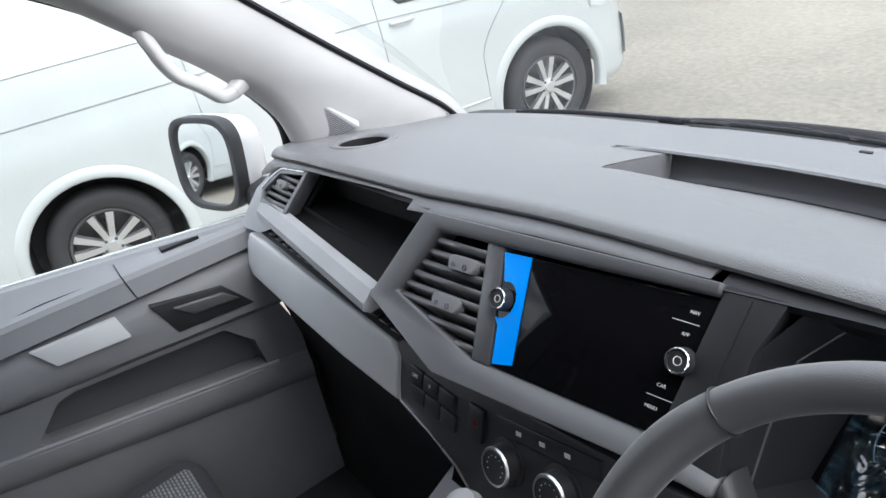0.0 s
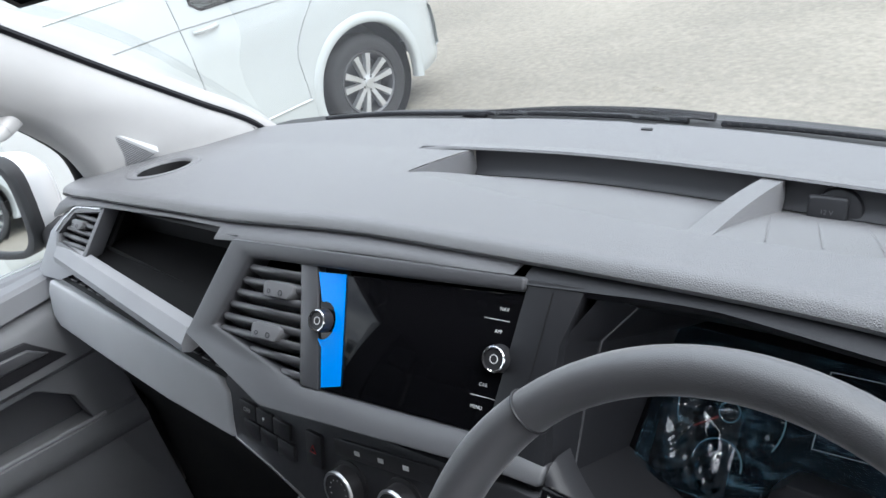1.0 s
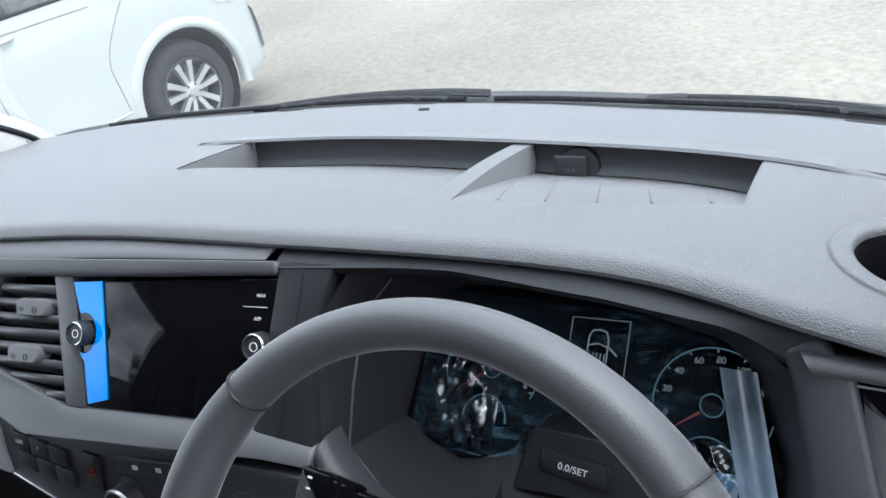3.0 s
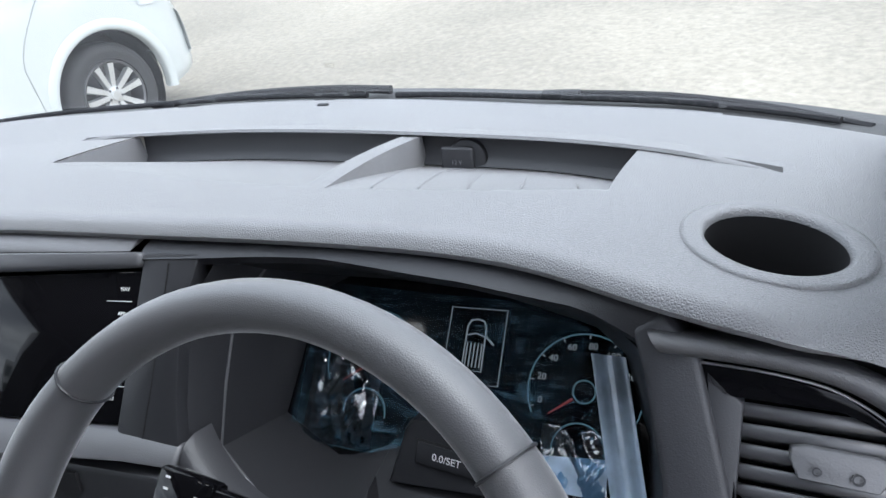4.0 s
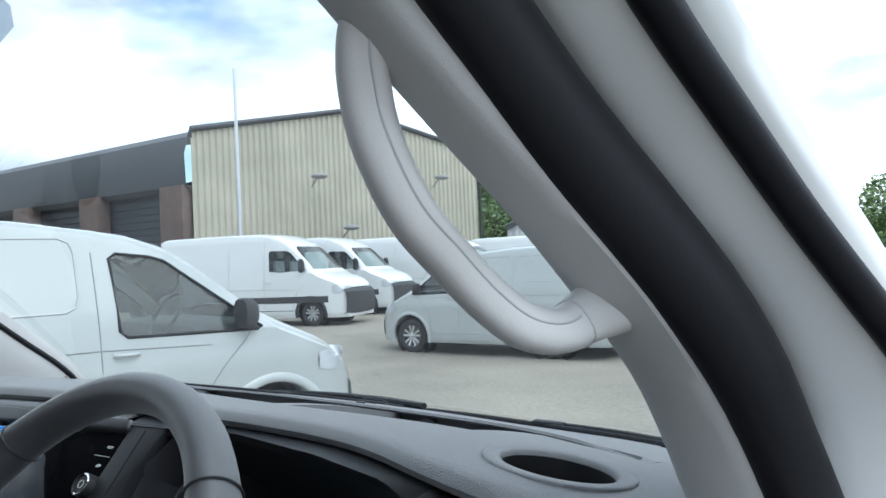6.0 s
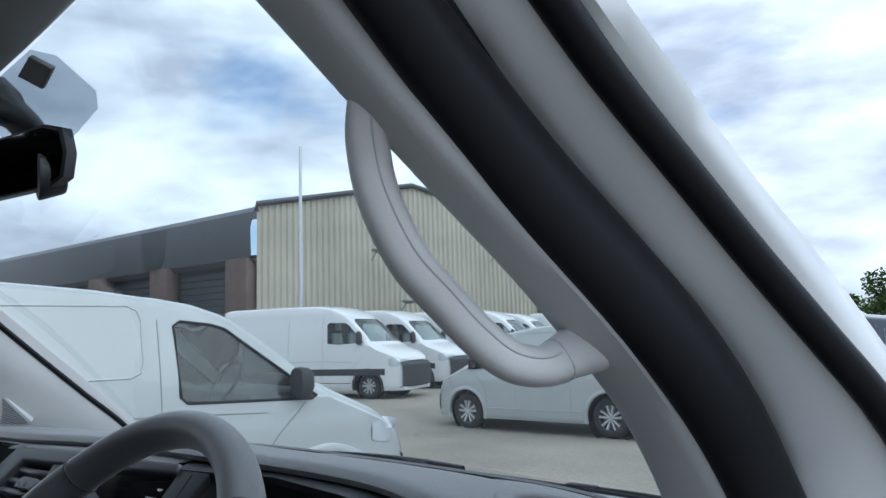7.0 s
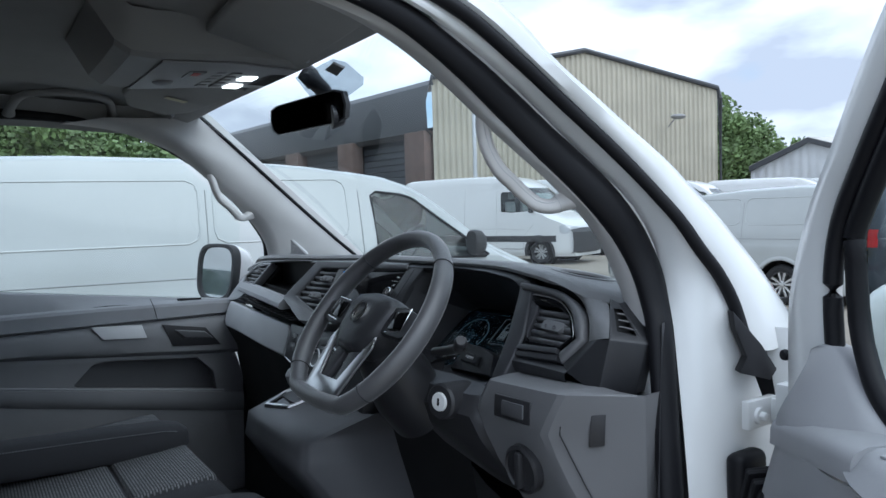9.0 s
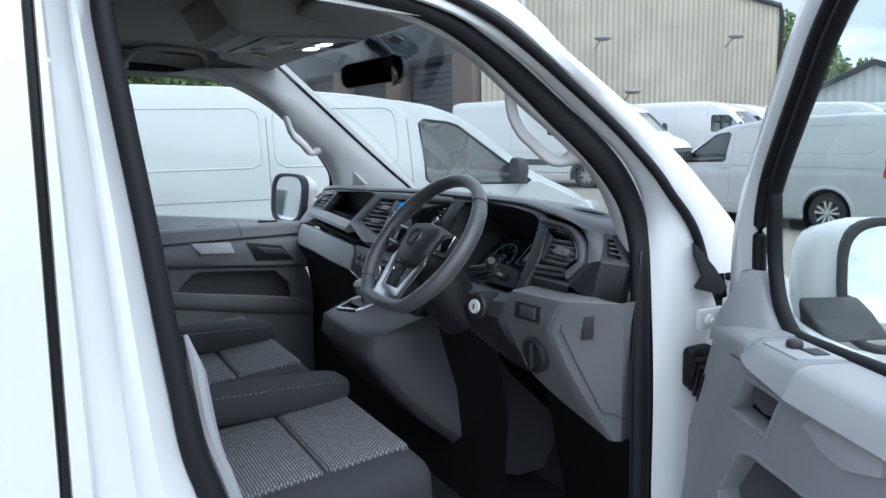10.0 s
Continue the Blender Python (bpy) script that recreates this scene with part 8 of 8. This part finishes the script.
            for p, q in zip(loop, loop[1:] + loop[:1]):
                fine += [(p[0] + (q[0] - p[0]) * k / 4, p[1] + (q[1] - p[1]) * k / 4) for k in range(4)]
            bm = bmesh.new()
            tube(bm, [skin(s, y, z, -0.002) for y, z in fine], 0.008, 6, closed=True)
            part("side_pressing", bm, paint, v)
        bm = bmesh.new()
        hz = 1.06 if not tall else 1.2
        tube(bm, [skin(s, yb + 0.07 + 0.03 * k, hz, (0.004, 0.026, 0.034, 0.034, 0.026, 0.004)[k]) for k in range(6)], [0.014, 0.013, 0.012, 0.012, 0.013, 0.014], 8)
        part("door_handle", bm, paint, v)
        if tall:
            bm = bmesh.new()
            quad_grid(bm, [[skin(s, y, z, o) for z, o in ((0.62, -0.004), (0.63, 0.012), (0.7, 0.016), (0.79, 0.012), (0.8, -0.004))] for y in [back + 0.2 + (front - 0.65 - back) * k / 30 for k in range(31) if min(abs(back + 0.2 + (front - 0.65 - back) * k / 30 - h) for h in hubs) > 0.3]])
            part("rub_strip", bm, M_BUMPER, v, "black side rub strip")
        bm = bmesh.new()
        mz = 1.255 if not tall else 1.62
        b2 = bmesh.new()
        rings(b2, [[Vector((s * (flank(1.15, -0.2) + 0.045 + 0.1 * c_), -0.2 + d, mz + (0.105 if not tall else 0.19) * s_)) for c_, s_ in [(math.copysign(abs(math.cos(q)) ** 0.6, math.cos(q)) * k_, math.copysign(abs(math.sin(q)) ** 0.6, math.sin(q)) * k_) for q in [2 * math.pi * i / 16 for i in range(16)]]] for d, k_ in ((-0.05, 0.9), (-0.03, 1.0), (0.02, 0.95), (0.06, 0.6), (0.07, 0.2))])
        join(bm, b2)
        box(bm, (s * (flank(1.15, -0.2) - 0.0), -0.16, mz - 0.1), (0.1, 0.09, 0.035), None, 0.012)
        part("door_mirror", bm, M_BUMPER, v, "black door mirror")
        bm = bmesh.new()
        fz = 0.86 if not tall else 0.98
        rows_ = []
        for k in range(9):
            a_ = k / 8
            y = front - 0.05 - (0.42 if not tall else 0.3) * (1 - a_)
            hh = (0.04 + 0.055 * math.sin(math.pi * min(1, 0.15 + 0.8 * a_))) * (1.0 if not tall else 1.5)
            rows_.append([Vector((s * (flank(fz, y) + 0.006 if a_ < 0.9 else flank(fz, y)), y, fz - hh)), Vector((s * (flank(fz, y) + 0.014), y, fz)), Vector((s * (flank(fz + hh * 0.8, y) + 0.008), y, fz + hh * 0.8))])
        rows_.append([p + Vector((-s * 0.2, 0.045, 0.0)) for p in rows_[-1]])
        quad_grid(bm, rows_)
        part("headlamp", bm, M_LAMP, v, "clear headlamp")
        bm = bmesh.new()
        quad_grid(bm, [[Vector((s * (flank(z, back + 0.1) * a_ + 0.008), y, z)) for a_, y in ((1.0, back + 0.16), (1.0, back + 0.05), (0.985, back - 0.004), (0.9, back - 0.012), (0.86, back - 0.006))] for z in ([1.24, 1.22, 1.1, 0.98, 0.96] if not tall else [1.5, 1.48, 1.3, 1.1, 1.08])])
        part("tail_lamp", bm, M_RED, v, "red tail lamp")
        bm = bmesh.new()
        box(bm, (s * 0.62, back - 0.012, 0.6), (0.3, 0.02, 0.035), None, 0.008)
        part("rear_reflector", bm, M_RED, v)
    # windscreen pane
    bm = bmesh.new()
    rows_ = []
    za, zb = WS[0][1] - 0.01, WS[4][1] + 0.01
    for i in range(9):
        z = za + (zb - za) * i / 8
        half_x = lerp_list(z, [(WS[1][1], WS[1][0]), (WS[2][1], WS[2][0]), (WS[3][1], WS[3][0]), (WS[4][1], WS[4][0])]) + 0.01
        row = []
        for j in range(13):
            x = half_x * (j / 6 - 1)
            lo_, hi_ = -1.3, 0.5
            for _ in range(24):
                y = (lo_ + hi_) / 2
                e_ = flank(top(y), y)
                a_ = math.acos(min(1.0, abs(x) / e_) ** (1 / 0.75))
                if top(y) + crown(y) * math.sin(a_) > z:
                    lo_ = y
                else:
                    hi_ = y
            row.append((x, y - 0.006, z - 0.004))
        rows_.append(row)
    quad_grid(bm, rows_)
    pane = part("windscreen", bm, gl, v, "tinted windscreen", facing=(0, 3, 3))
    pane.visible_shadow = False
    # cab behind the glass
    zd = WS[0][1] - 0.12
    bm = bmesh.new()
    box(bm, (0, -0.2, zd), (1.5, 0.6, 0.16), None, 0.05, 2)
    box(bm, (0, -1.45 if not tall else -1.6, (zd + top(-1.4)) / 2 - 0.2), (1.5, 0.04, top(-1.4) - zd + 0.2))
    box(bm, (0, -0.75, zd - 0.25), (1.7, 1.4, 0.1))
    part("cab_interior", bm, M_CABIN, v)
    for sx in (-0.42, 0.42):
        bm = bmesh.new()
        box(bm, (sx, -1.18, zd + 0.16), (0.46, 0.12, 0.62), pose(0, 0, 0, 4, 0, 0), 0.05, 3)
        box(bm, (sx, -1.26, zd + 0.55), (0.26, 0.09, 0.19), None, 0.04, 3)
        part("cab_seat", bm, M_PILLAR, v, "grey cab seat")
    bm = bmesh.new()
    tube(bm, [(0.37 + 0.18 * math.cos(q), -0.52 + 0.1 * math.sin(q), zd + 0.14 + 0.15 * math.sin(q)) for q in [2 * math.pi * i / 24 for i in range(24)]], 0.014, 6, closed=True)
    part("cab_wheel", bm, M_DARK, v)
    bm = bmesh.new()
    box(bm, (0, -0.62, zb - 0.1), (0.22, 0.03, 0.06), None, 0.01)
    part("cab_mirror", bm, M_DARK, v)
    bm = bmesh.new()
    rows_ = []
    for k in range(13):
        x = (k / 6 - 1) * (0.86 if tall else 0.74)
        y = front + 0.012 - 0.1 * (abs(x) / 0.8) ** 3
        zz = ((0.3, 0.03), (0.34, 0.12), (0.6, 0.14), (0.88, 0.12), (0.97, 0.02)) if tall else ((0.3, -0.05), (0.34, 0.02), (0.5, 0.03), (0.62, 0.02), (0.66, -0.02))
        rows_.append([(x, y + o, z) for z, o in zz])
    quad_grid(bm, rows_)
    part("front_bumper", bm, M_BUMPER if tall else paint, v)
    bm = bmesh.new()
    box(bm, (0, front - 0.03, 0.4), (1.1, 0.1, 0.14), None, 0.03)
    part("lower_grille", bm, M_BUMPER, v)
    bm = bmesh.new()
    rows_ = [[(x, back + o + 0.06 * (abs(x) / 0.9) ** 4, z) for z, o in ((0.32, 0.04), (0.35, -0.03), (0.48, -0.05), (0.56, -0.04), (0.6, 0.0))] for x in [0.9 * (k / 8 - 1) for k in range(17)]]
    quad_grid(bm, rows_)
    part("rear_bumper", bm, M_BUMPER if tall else paint, v)
    for k in range(3 if not tall else 5):
        bm = bmesh.new()
        gz_ = (0.76 if not tall else 0.78) + 0.05 * k
        tube(bm, [(x, front - 0.012 * 1 + (0.02 if not tall else 0.01) - 0.09 * (abs(x) / 0.7) ** 2 - 0.25 * max(0, gz_ - 0.8) * (not tall), gz_) for x in [0.62 * (i / 5 - 1) for i in range(11)]], 0.018, 6)
        part("grille_bar", bm, M_BUMPER, v)
    bm = bmesh.new()
    cyl(bm, (0, front - 0.01, 0.83 if not tall else 0.9), (0, 1, 0.25), 0.07, 0.065, 0.03, 24, 0.006)
    part("front_badge", bm, M_ALLOY, v)
    bm = bmesh.new()
    tube(bm, [(0, back - 0.001, 0.6 + 0.1 * k) for k in range(13 if not tall else 18)], 0.005, 6)
    part("rear_door_gap", bm, M_GAP, v)
    bm = bmesh.new()
    box(bm, (-0.25, back - 0.008, 0.86), (0.52, 0.014, 0.11))
    pl = part("number_plate", bm, M_YELLOW, v, "yellow plate with dark bars")
    bm = bmesh.new()
    for k in range(7):
        box(bm, (-0.44 + 0.063 * k, back - 0.0165, 0.86), (0.035, 0.003, 0.07))
    part("plate_bars", bm, M_BLACK, pl)
    bm = bmesh.new()
    box(bm, (0, (back + front) / 2, 0.3), (1.15, front - back - 0.5, 0.2))
    part("underbody", bm, M_BLACK, v)
    v.matrix_world = m
    return v


def stand(hub_f, hub_r, side, base=3.0):
    """The pose of a van from the places of two hubs on one side (1: its right side)."""
    f, r = Vector((*hub_f, 0)), Vector((*hub_r, 0))
    d = (f - r).normalized()
    rt = Vector((d.y, -d.x, 0))
    o = f - rt * (0.9 * side)
    return Matrix.Translation(o + Vector((0, 0, ground_z(o.x, o.y) + 0.004))) @ pose(0, 0, 0, 0, 0, math.degrees(math.atan2(-d.x, d.y)))


neighbour = far_van("panel_van", stand((-3.31, 3.36), (-3.75, 0.39), 1), M_PAINT, "white panel van with silver alloy wheels parked alongside")
far_van("panel_van", stand((-8.35, 10.78), (-5.37, 10.95), -1), M_PAINT, "white panel van parked across the yard")
far_van("panel_van", stand((-0.25, 11.72), (-3.24, 11.59), 1), M_GREYVAN, "dark grey metallic panel van")
tall_van = far_van("large_van", stand((-13.8, 13.1), (-17.2, 12.0), 1, 3.64), M_WHITE, "tall white van with black lower trim", tall=True, lower=True)
for k, (x, y, rz) in enumerate(((-15.5, 17.5, -75), (-14.6, 21.5, -72), (-16.2, 25.2, -72), (-13.8, 29.0, -72), (-12.4, 33.0, -72), (-9.8, 36.0, -72), (-7.0, 39.0, -72))):
    copy_thing(tall_van, Matrix.Translation((x, y, 0)) @ pose(0, 0, 0, 0, 0, rz))
for x, y, rz in ((-5.5, -9.0, 10), (-8.5, -13.0, 12), (3.5, -12, 0), (-6.8, -6.5, 0), (-2.0, 22.0, 90), (4.5, 23.5, 90)):
    copy_thing(neighbour, Matrix.Translation((x, y, ground_z(x, y))) @ pose(0, 0, 0, 0, 0, rz))


# ---------- buildings ----------
hall = thing("warehouse", "beige corrugated warehouse with dark cladding and loading bays", "building")
C0, C1 = Vector((-24.1, 16.3, 0)), Vector((-20.6, 30.6, 0))
ed = (C1 - C0).normalized()
L1 = (C1 - C0).length
od = Vector((ed.y, -ed.x, 0))
H0, RIDGE = 7.2, 8.6
bm = bmesh.new()
nn_ = 220
rows = []
for i in range(nn_ + 1):
    u = L1 * i / nn_
    top_ = H0 + (RIDGE - H0) * (1 - abs(2 * u / L1 - 1.0))
    d = 0.07 if i % 4 in (0, 1) else -0.0
    p = C0 + ed * u + od * d
    rows.append([(p.x, p.y, 0), (p.x, p.y, top_)])
quad_grid(bm, rows)
part("gable_wall", bm, M_CORR, hall, "beige corrugated metal gable wall", smooth=False)
bm = bmesh.new()
mid_ = C0 + ed * (L1 / 2)
tube(bm, [C0 + Vector((0, 0, H0 - 0.3)), C0 + od * 0.1 + Vector((0, 0, H0)), mid_ + od * 0.1 + Vector((0, 0, RIDGE + 0.05)), C1 + od * 0.1 + Vector((0, 0, H0)), C1 + od * 0.1 + ed * 0.15 + Vector((0, 0, H0 - 0.5)), C1 + od * 0.1 + ed * 0.15], 0.12, 8)
part("verge_trim", bm, M_CLAD, hall)
bd = Vector((-28.0, -2.6, 0)).normalized()
LB = 60.0
bm = bmesh.new()
rows = []
for i in range(61):
    p = C0 + bd * (LB * i / 60)
    fn = Vector((bd.y, -bd.x, 0))
    if fn.y > 0:
        fn = -fn
    rows.append([p + Vector((0, 0, 4.8)), p + fn * 0.25 + Vector((0, 0, 5.0)), p + fn * 0.3 + Vector((0, 0, 6.2)), p + fn * 0.1 + Vector((0, 0, 6.9)), p - fn * 0.5 + Vector((0, 0, 7.25)), p - fn * 7 + Vector((0, 0, 8.5))])
quad_grid(bm, rows)
part("eaves_cladding", bm, M_CLAD, hall, "dark grey curved eaves cladding")
bm = bmesh.new()
quad_grid(bm, [[C0 + bd * (LB * i / 20) - fn * 0.4 + Vector((0, 0, z)) for z in (0, 5.2)] for i in range(21)])
part("bay_wall", bm, M_CLAD2, hall)
for i in range(9):
    u = 0.1 + i * 5.6
    bm = bmesh.new()
    p = C0 + bd * (u + 0.7) + fn * 0.1
    box(bm, (0, 0, 2.5), (1.4, 0.6, 5.0), Matrix.Translation(p) @ pose(0, 0, 0, 0, 0, math.degrees(math.atan2(bd.y, bd.x))), 0.03)
    part("brick_pier", bm, M_BRICK, hall, "brown brick pier")
    bm = bmesh.new()
    p = C0 + bd * (u + 3.5) - fn * 0.3
    for k in range(16):
        box(bm, (0, 0, 0.15 + 0.29 * k), (4.2, 0.06, 0.26), Matrix.Translation(p) @ pose(0, 0, 0, 0, 0, math.degrees(math.atan2(bd.y, bd.x))), 0.02, 1)
    part("roller_door", bm, M_CLAD2, hall, "dark roller shutter door")
for u, z in ((0.35, 5.4), (0.45, 3.2), (0.8, 5.6)):
    bm = bmesh.new()
    p = C0 + ed * (L1 * u) + od * 0.15
    tube(bm, [p + Vector((0, 0, z - 0.35)), p + od * 0.3 + Vector((0, 0, z - 0.15)), p + od * 0.55 + Vector((0, 0, z))], 0.03, 6)
    b2 = bmesh.new()
    bmesh.ops.create_uvsphere(b2, u_segments=14, v_segments=8, radius=0.3)
    bmesh.ops.transform(b2, matrix=Matrix.Translation(p + od * 0.75 + Vector((0, 0, z + 0.05))) @ pose(0, 0, 0, 0, 0, math.degrees(math.atan2(od.y, od.x))) @ Matrix.Diagonal((1.0, 1.25, 0.42, 1.0)), verts=b2.verts)
    join(bm, b2)
    part("wall_lamp", bm, M_CONSOLE, hall, "oval floodlight on a bracket")
pole = thing("lamp_pole", "tall thin grey steel lamp pole", "pole")
bm = bmesh.new()
tube(bm, [(-19.1, 14.8, 0), (-19.1, 14.8, 4), (-19.1, 14.8, 8.3)], [0.08, 0.07, 0.05], 12)
part("mast", bm, M_ALLOY, pole)
shed = thing("shed", "low shed with pale corrugated roof, dark verge and open roller door", "building")
SR, SL_, SA = Vector((-14.1, 33.6, 3.35)), Vector((-20.0, 32.5, 3.3)), Vector((-17.3, 33.0, 4.48))
SD = Vector((2.4, 7.2, 0))
gd_ = Vector((0.18, -0.98, 0))
bm = bmesh.new()
ng = 60
rows = []
for i in range(ng + 1):
    t = i / ng
    p = Vector((SL_.x, SL_.y, 0)).lerp(Vector((SR.x, SR.y, 0)), t) + gd_ * (0.03 if i % 4 in (0, 1) else 0.0)
    zt = SL_.z + (SA.z - SL_.z) * t / 0.46 if t < 0.46 else SA.z + (SR.z - SA.z) * (t - 0.46) / 0.54
    rows.append([p, p + Vector((0, 0, zt - 0.05))])
quad_grid(bm, rows)
part("gable", bm, M_CORR2, shed, "pale ribbed gable", smooth=False)
for a_, b_ in ((SL_, SA), (SA, SR)):
    bm = bmesh.new()
    slab(bm, [a_ + gd_ * 0.25 + Vector((0, 0, 0.05)), b_ + gd_ * 0.25 + Vector((0, 0, 0.05)), b_ + gd_ * 0.25 - Vector((0, 0, 0.2)), a_ + gd_ * 0.25 - Vector((0, 0, 0.2))], [a_ + gd_ * 0.05 + Vector((0, 0, 0.05)), b_ + gd_ * 0.05 + Vector((0, 0, 0.05)), b_ + gd_ * 0.05 - Vector((0, 0, 0.2)), a_ + gd_ * 0.05 - Vector((0, 0, 0.2))])
    part("verge_board", bm, M_CLAD, shed, "dark verge board")
    bm = bmesh.new()
    slab(bm, [a_ + gd_ * 0.2, b_ + gd_ * 0.2, b_ + SD, a_ + SD], [p + Vector((0, 0, 0.08)) for p in (a_ + gd_ * 0.2, b_ + gd_ * 0.2, b_ + SD, a_ + SD)])
    part("roof_slope", bm, M_ROOF, shed, "pale corrugated roof slope")
bm = bmesh.new()
box(bm, (SR.x, SR.y, 1.65), (0.3, 0.3, 3.3), None, 0.02, 1)
part("corner_post", bm, M_CLAD, shed)
S0 = Vector((SR.x, SR.y, 0))
for k, (a0, a1, z0, z1, mat, nm) in enumerate(((0.03, 0.5, 2.75, 3.3, M_CORR2, "side_wall"), (0.5, 0.54, 0, 2.75, M_CORR2, "side_wall"), (0.54, 1.0, 0, 3.3, M_CORR2, "side_wall"))):
    bm = bmesh.new()
    quad_grid(bm, [[S0 + SD * (a0 + (a1 - a0) * i / 8) + Vector((0, 0, z0)), S0 + SD * (a0 + (a1 - a0) * i / 8) + Vector((0, 0, z1))] for i in range(9)])
    part(nm, bm, mat, shed)
# black sheet behind the opening, standing in for the shed's inner darkness
bm = bmesh.new()
slab(bm, [S0 + SD * t + Vector((-1.2, 0.4, z)) for t, z in ((0.0, 0), (0.55, 0), (0.55, 3.2), (0.0, 3.2))], [S0 + SD * t + Vector((-1.3, 0.4, z)) for t, z in ((0.0, 0), (0.55, 0), (0.55, 3.2), (0.0, 3.2))])
part("interior_shade_sheet", bm, M_BLACK, shed)
bm = bmesh.new()
for k in range(10):
    p = S0 + SD * 0.77 + Vector((0.06, -0.02, 0.15 + 0.29 * k))
    box(bm, (0, 0, 0), (3.0, 0.06, 0.26), Matrix.Translation(p) @ pose(0, 0, 0, 0, 0, math.degrees(math.atan2(SD.y, SD.x))), 0.02, 1)
part("roller_door", bm, M_CORR2, shed, "pale closed roller shutter")
# building behind the camera's side, seen in the left mirror
office = thing("office_block", "pale office building with a grid of dark windows", "building")
bm = bmesh.new()
box(bm, (-14, -26, 4.0), (24, 6, 8))
part("wall", bm, M_CORR2, office)
for i in range(9):
    for j in range(2):
        bm = bmesh.new()
        box(bm, (-24.5 + 2.6 * i, -22.97, 3.2 + 3.0 * j), (1.9, 0.1, 1.9), None, 0.03, 1)
        part("window", bm, M_TINTVAN, office)


# ---------- trees ----------
def tree(x, y, h, w, seed):
    tr = thing("tree", "leafy green deciduous tree", "tree", "trees behind the yard", at=(0, 0, 0))
    r = random.Random(seed)
    bm = bmesh.new()
    tube(bm, spline([(x, y, 0), (x + 0.1, y, h * 0.3), (x - 0.1, y + 0.1, h * 0.6), (x, y, h * 0.85)], 3), [0.25 * (1 - 0.08 * k) for k in range(10)], 8)
    for k in range(7):
        q = r.uniform(0, 6.28)
        z = h * r.uniform(0.25, 0.6)
        tube(bm, [(x, y, z), (x + w * 0.25 * math.cos(q), y + w * 0.25 * math.sin(q), z + h * 0.15), (x + w * 0.4 * math.cos(q), y + w * 0.4 * math.sin(q), z + h * 0.25)], [0.1, 0.07, 0.03], 6)
    part("trunk", bm, M_BARK, tr)
    verts, faces = [], []
    clumps = [(r.gauss(0, w * 0.3), r.gauss(0, w * 0.3), h * (0.58 + r.gauss(0, 0.2)), w * r.uniform(0.1, 0.26)) for _ in range(34)]
    for _ in range(17000):
        cx, cy, cz, cr_ = r.choice(clumps)
        d = Vector((r.gauss(0, 1), r.gauss(0, 1), r.gauss(0, 0.8))).normalized() * cr_ * r.uniform(0.55, 1.05)
        c = Vector((x + cx, y + cy, max(cz, h * 0.15))) + d
        s = 0.14 * (h / 9) ** 0.5 * r.uniform(0.7, 1.5)
        a_ = Vector((r.gauss(0, 1), r.gauss(0, 1), r.gauss(0, 1))).normalized() * s
        b_ = a_.orthogonal().normalized() * s * 0.7
        k = len(verts)
        verts += [c - a_, c + b_, c + a_, c - b_]
        faces.append((k, k + 1, k + 2, k + 3))
    me = bpy.data.meshes.new("crown")
    me.from_pydata([tuple(p) for p in verts], [], faces)
    me.materials.append(M_LEAF)
    cro = new("crown", me)
    cro.parent = tr
    cro["label"] = "clumped green leaves"
    return tr


t1 = tree(0, 0, 9.0, 7.0, 3)
t1.location = (-31.5, 48.0, -0.4)
t2 = tree(0, 0, 10.0, 8.0, 8)
t2.location = (-25.1, 60.5, -3.6)
rt = random.Random(12)
for k, (x, y, z, sc) in enumerate(((-33, 52, -2.2, 0.9), (-31, 56, -3.2, 0.9), (-30, 60, -4.2, 1.0), (-28, 59.5, -3.4, 0.9), (-24.0, 64, -5.0, 1.0), (-22.6, 66, -4.6, 1.0), (-19, 67, -4.8, 1.0), (-15.5, 68, -4.4, 1.0))):
    copy_thing((t2, t1)[k % 2], Matrix.Translation((x, y, z)) @ pose(0, 0, 0, 0, 0, rt.uniform(0, 360)) @ Matrix.Scale(sc, 4))
spots = [(-12, 68), (-6, 70), (0, 68), (6, 70), (12, 68), (-48, 4), (-46, -1), (-44, -6), (-43, 2), (-41, -3), (-42, 6), (-40, 4), (-39, 0), (18, 64), (25, 60)]
for k, (x, y) in enumerate(spots):
    copy_thing((t1, t2)[k % 2], Matrix.Translation((x + rt.uniform(-1, 1), y + rt.uniform(-1, 1), rt.uniform(-4.6, -3.0) if y > 30 else rt.uniform(-1.5, 0.5))) @ pose(0, 0, 0, 0, 0, rt.uniform(0, 360)))
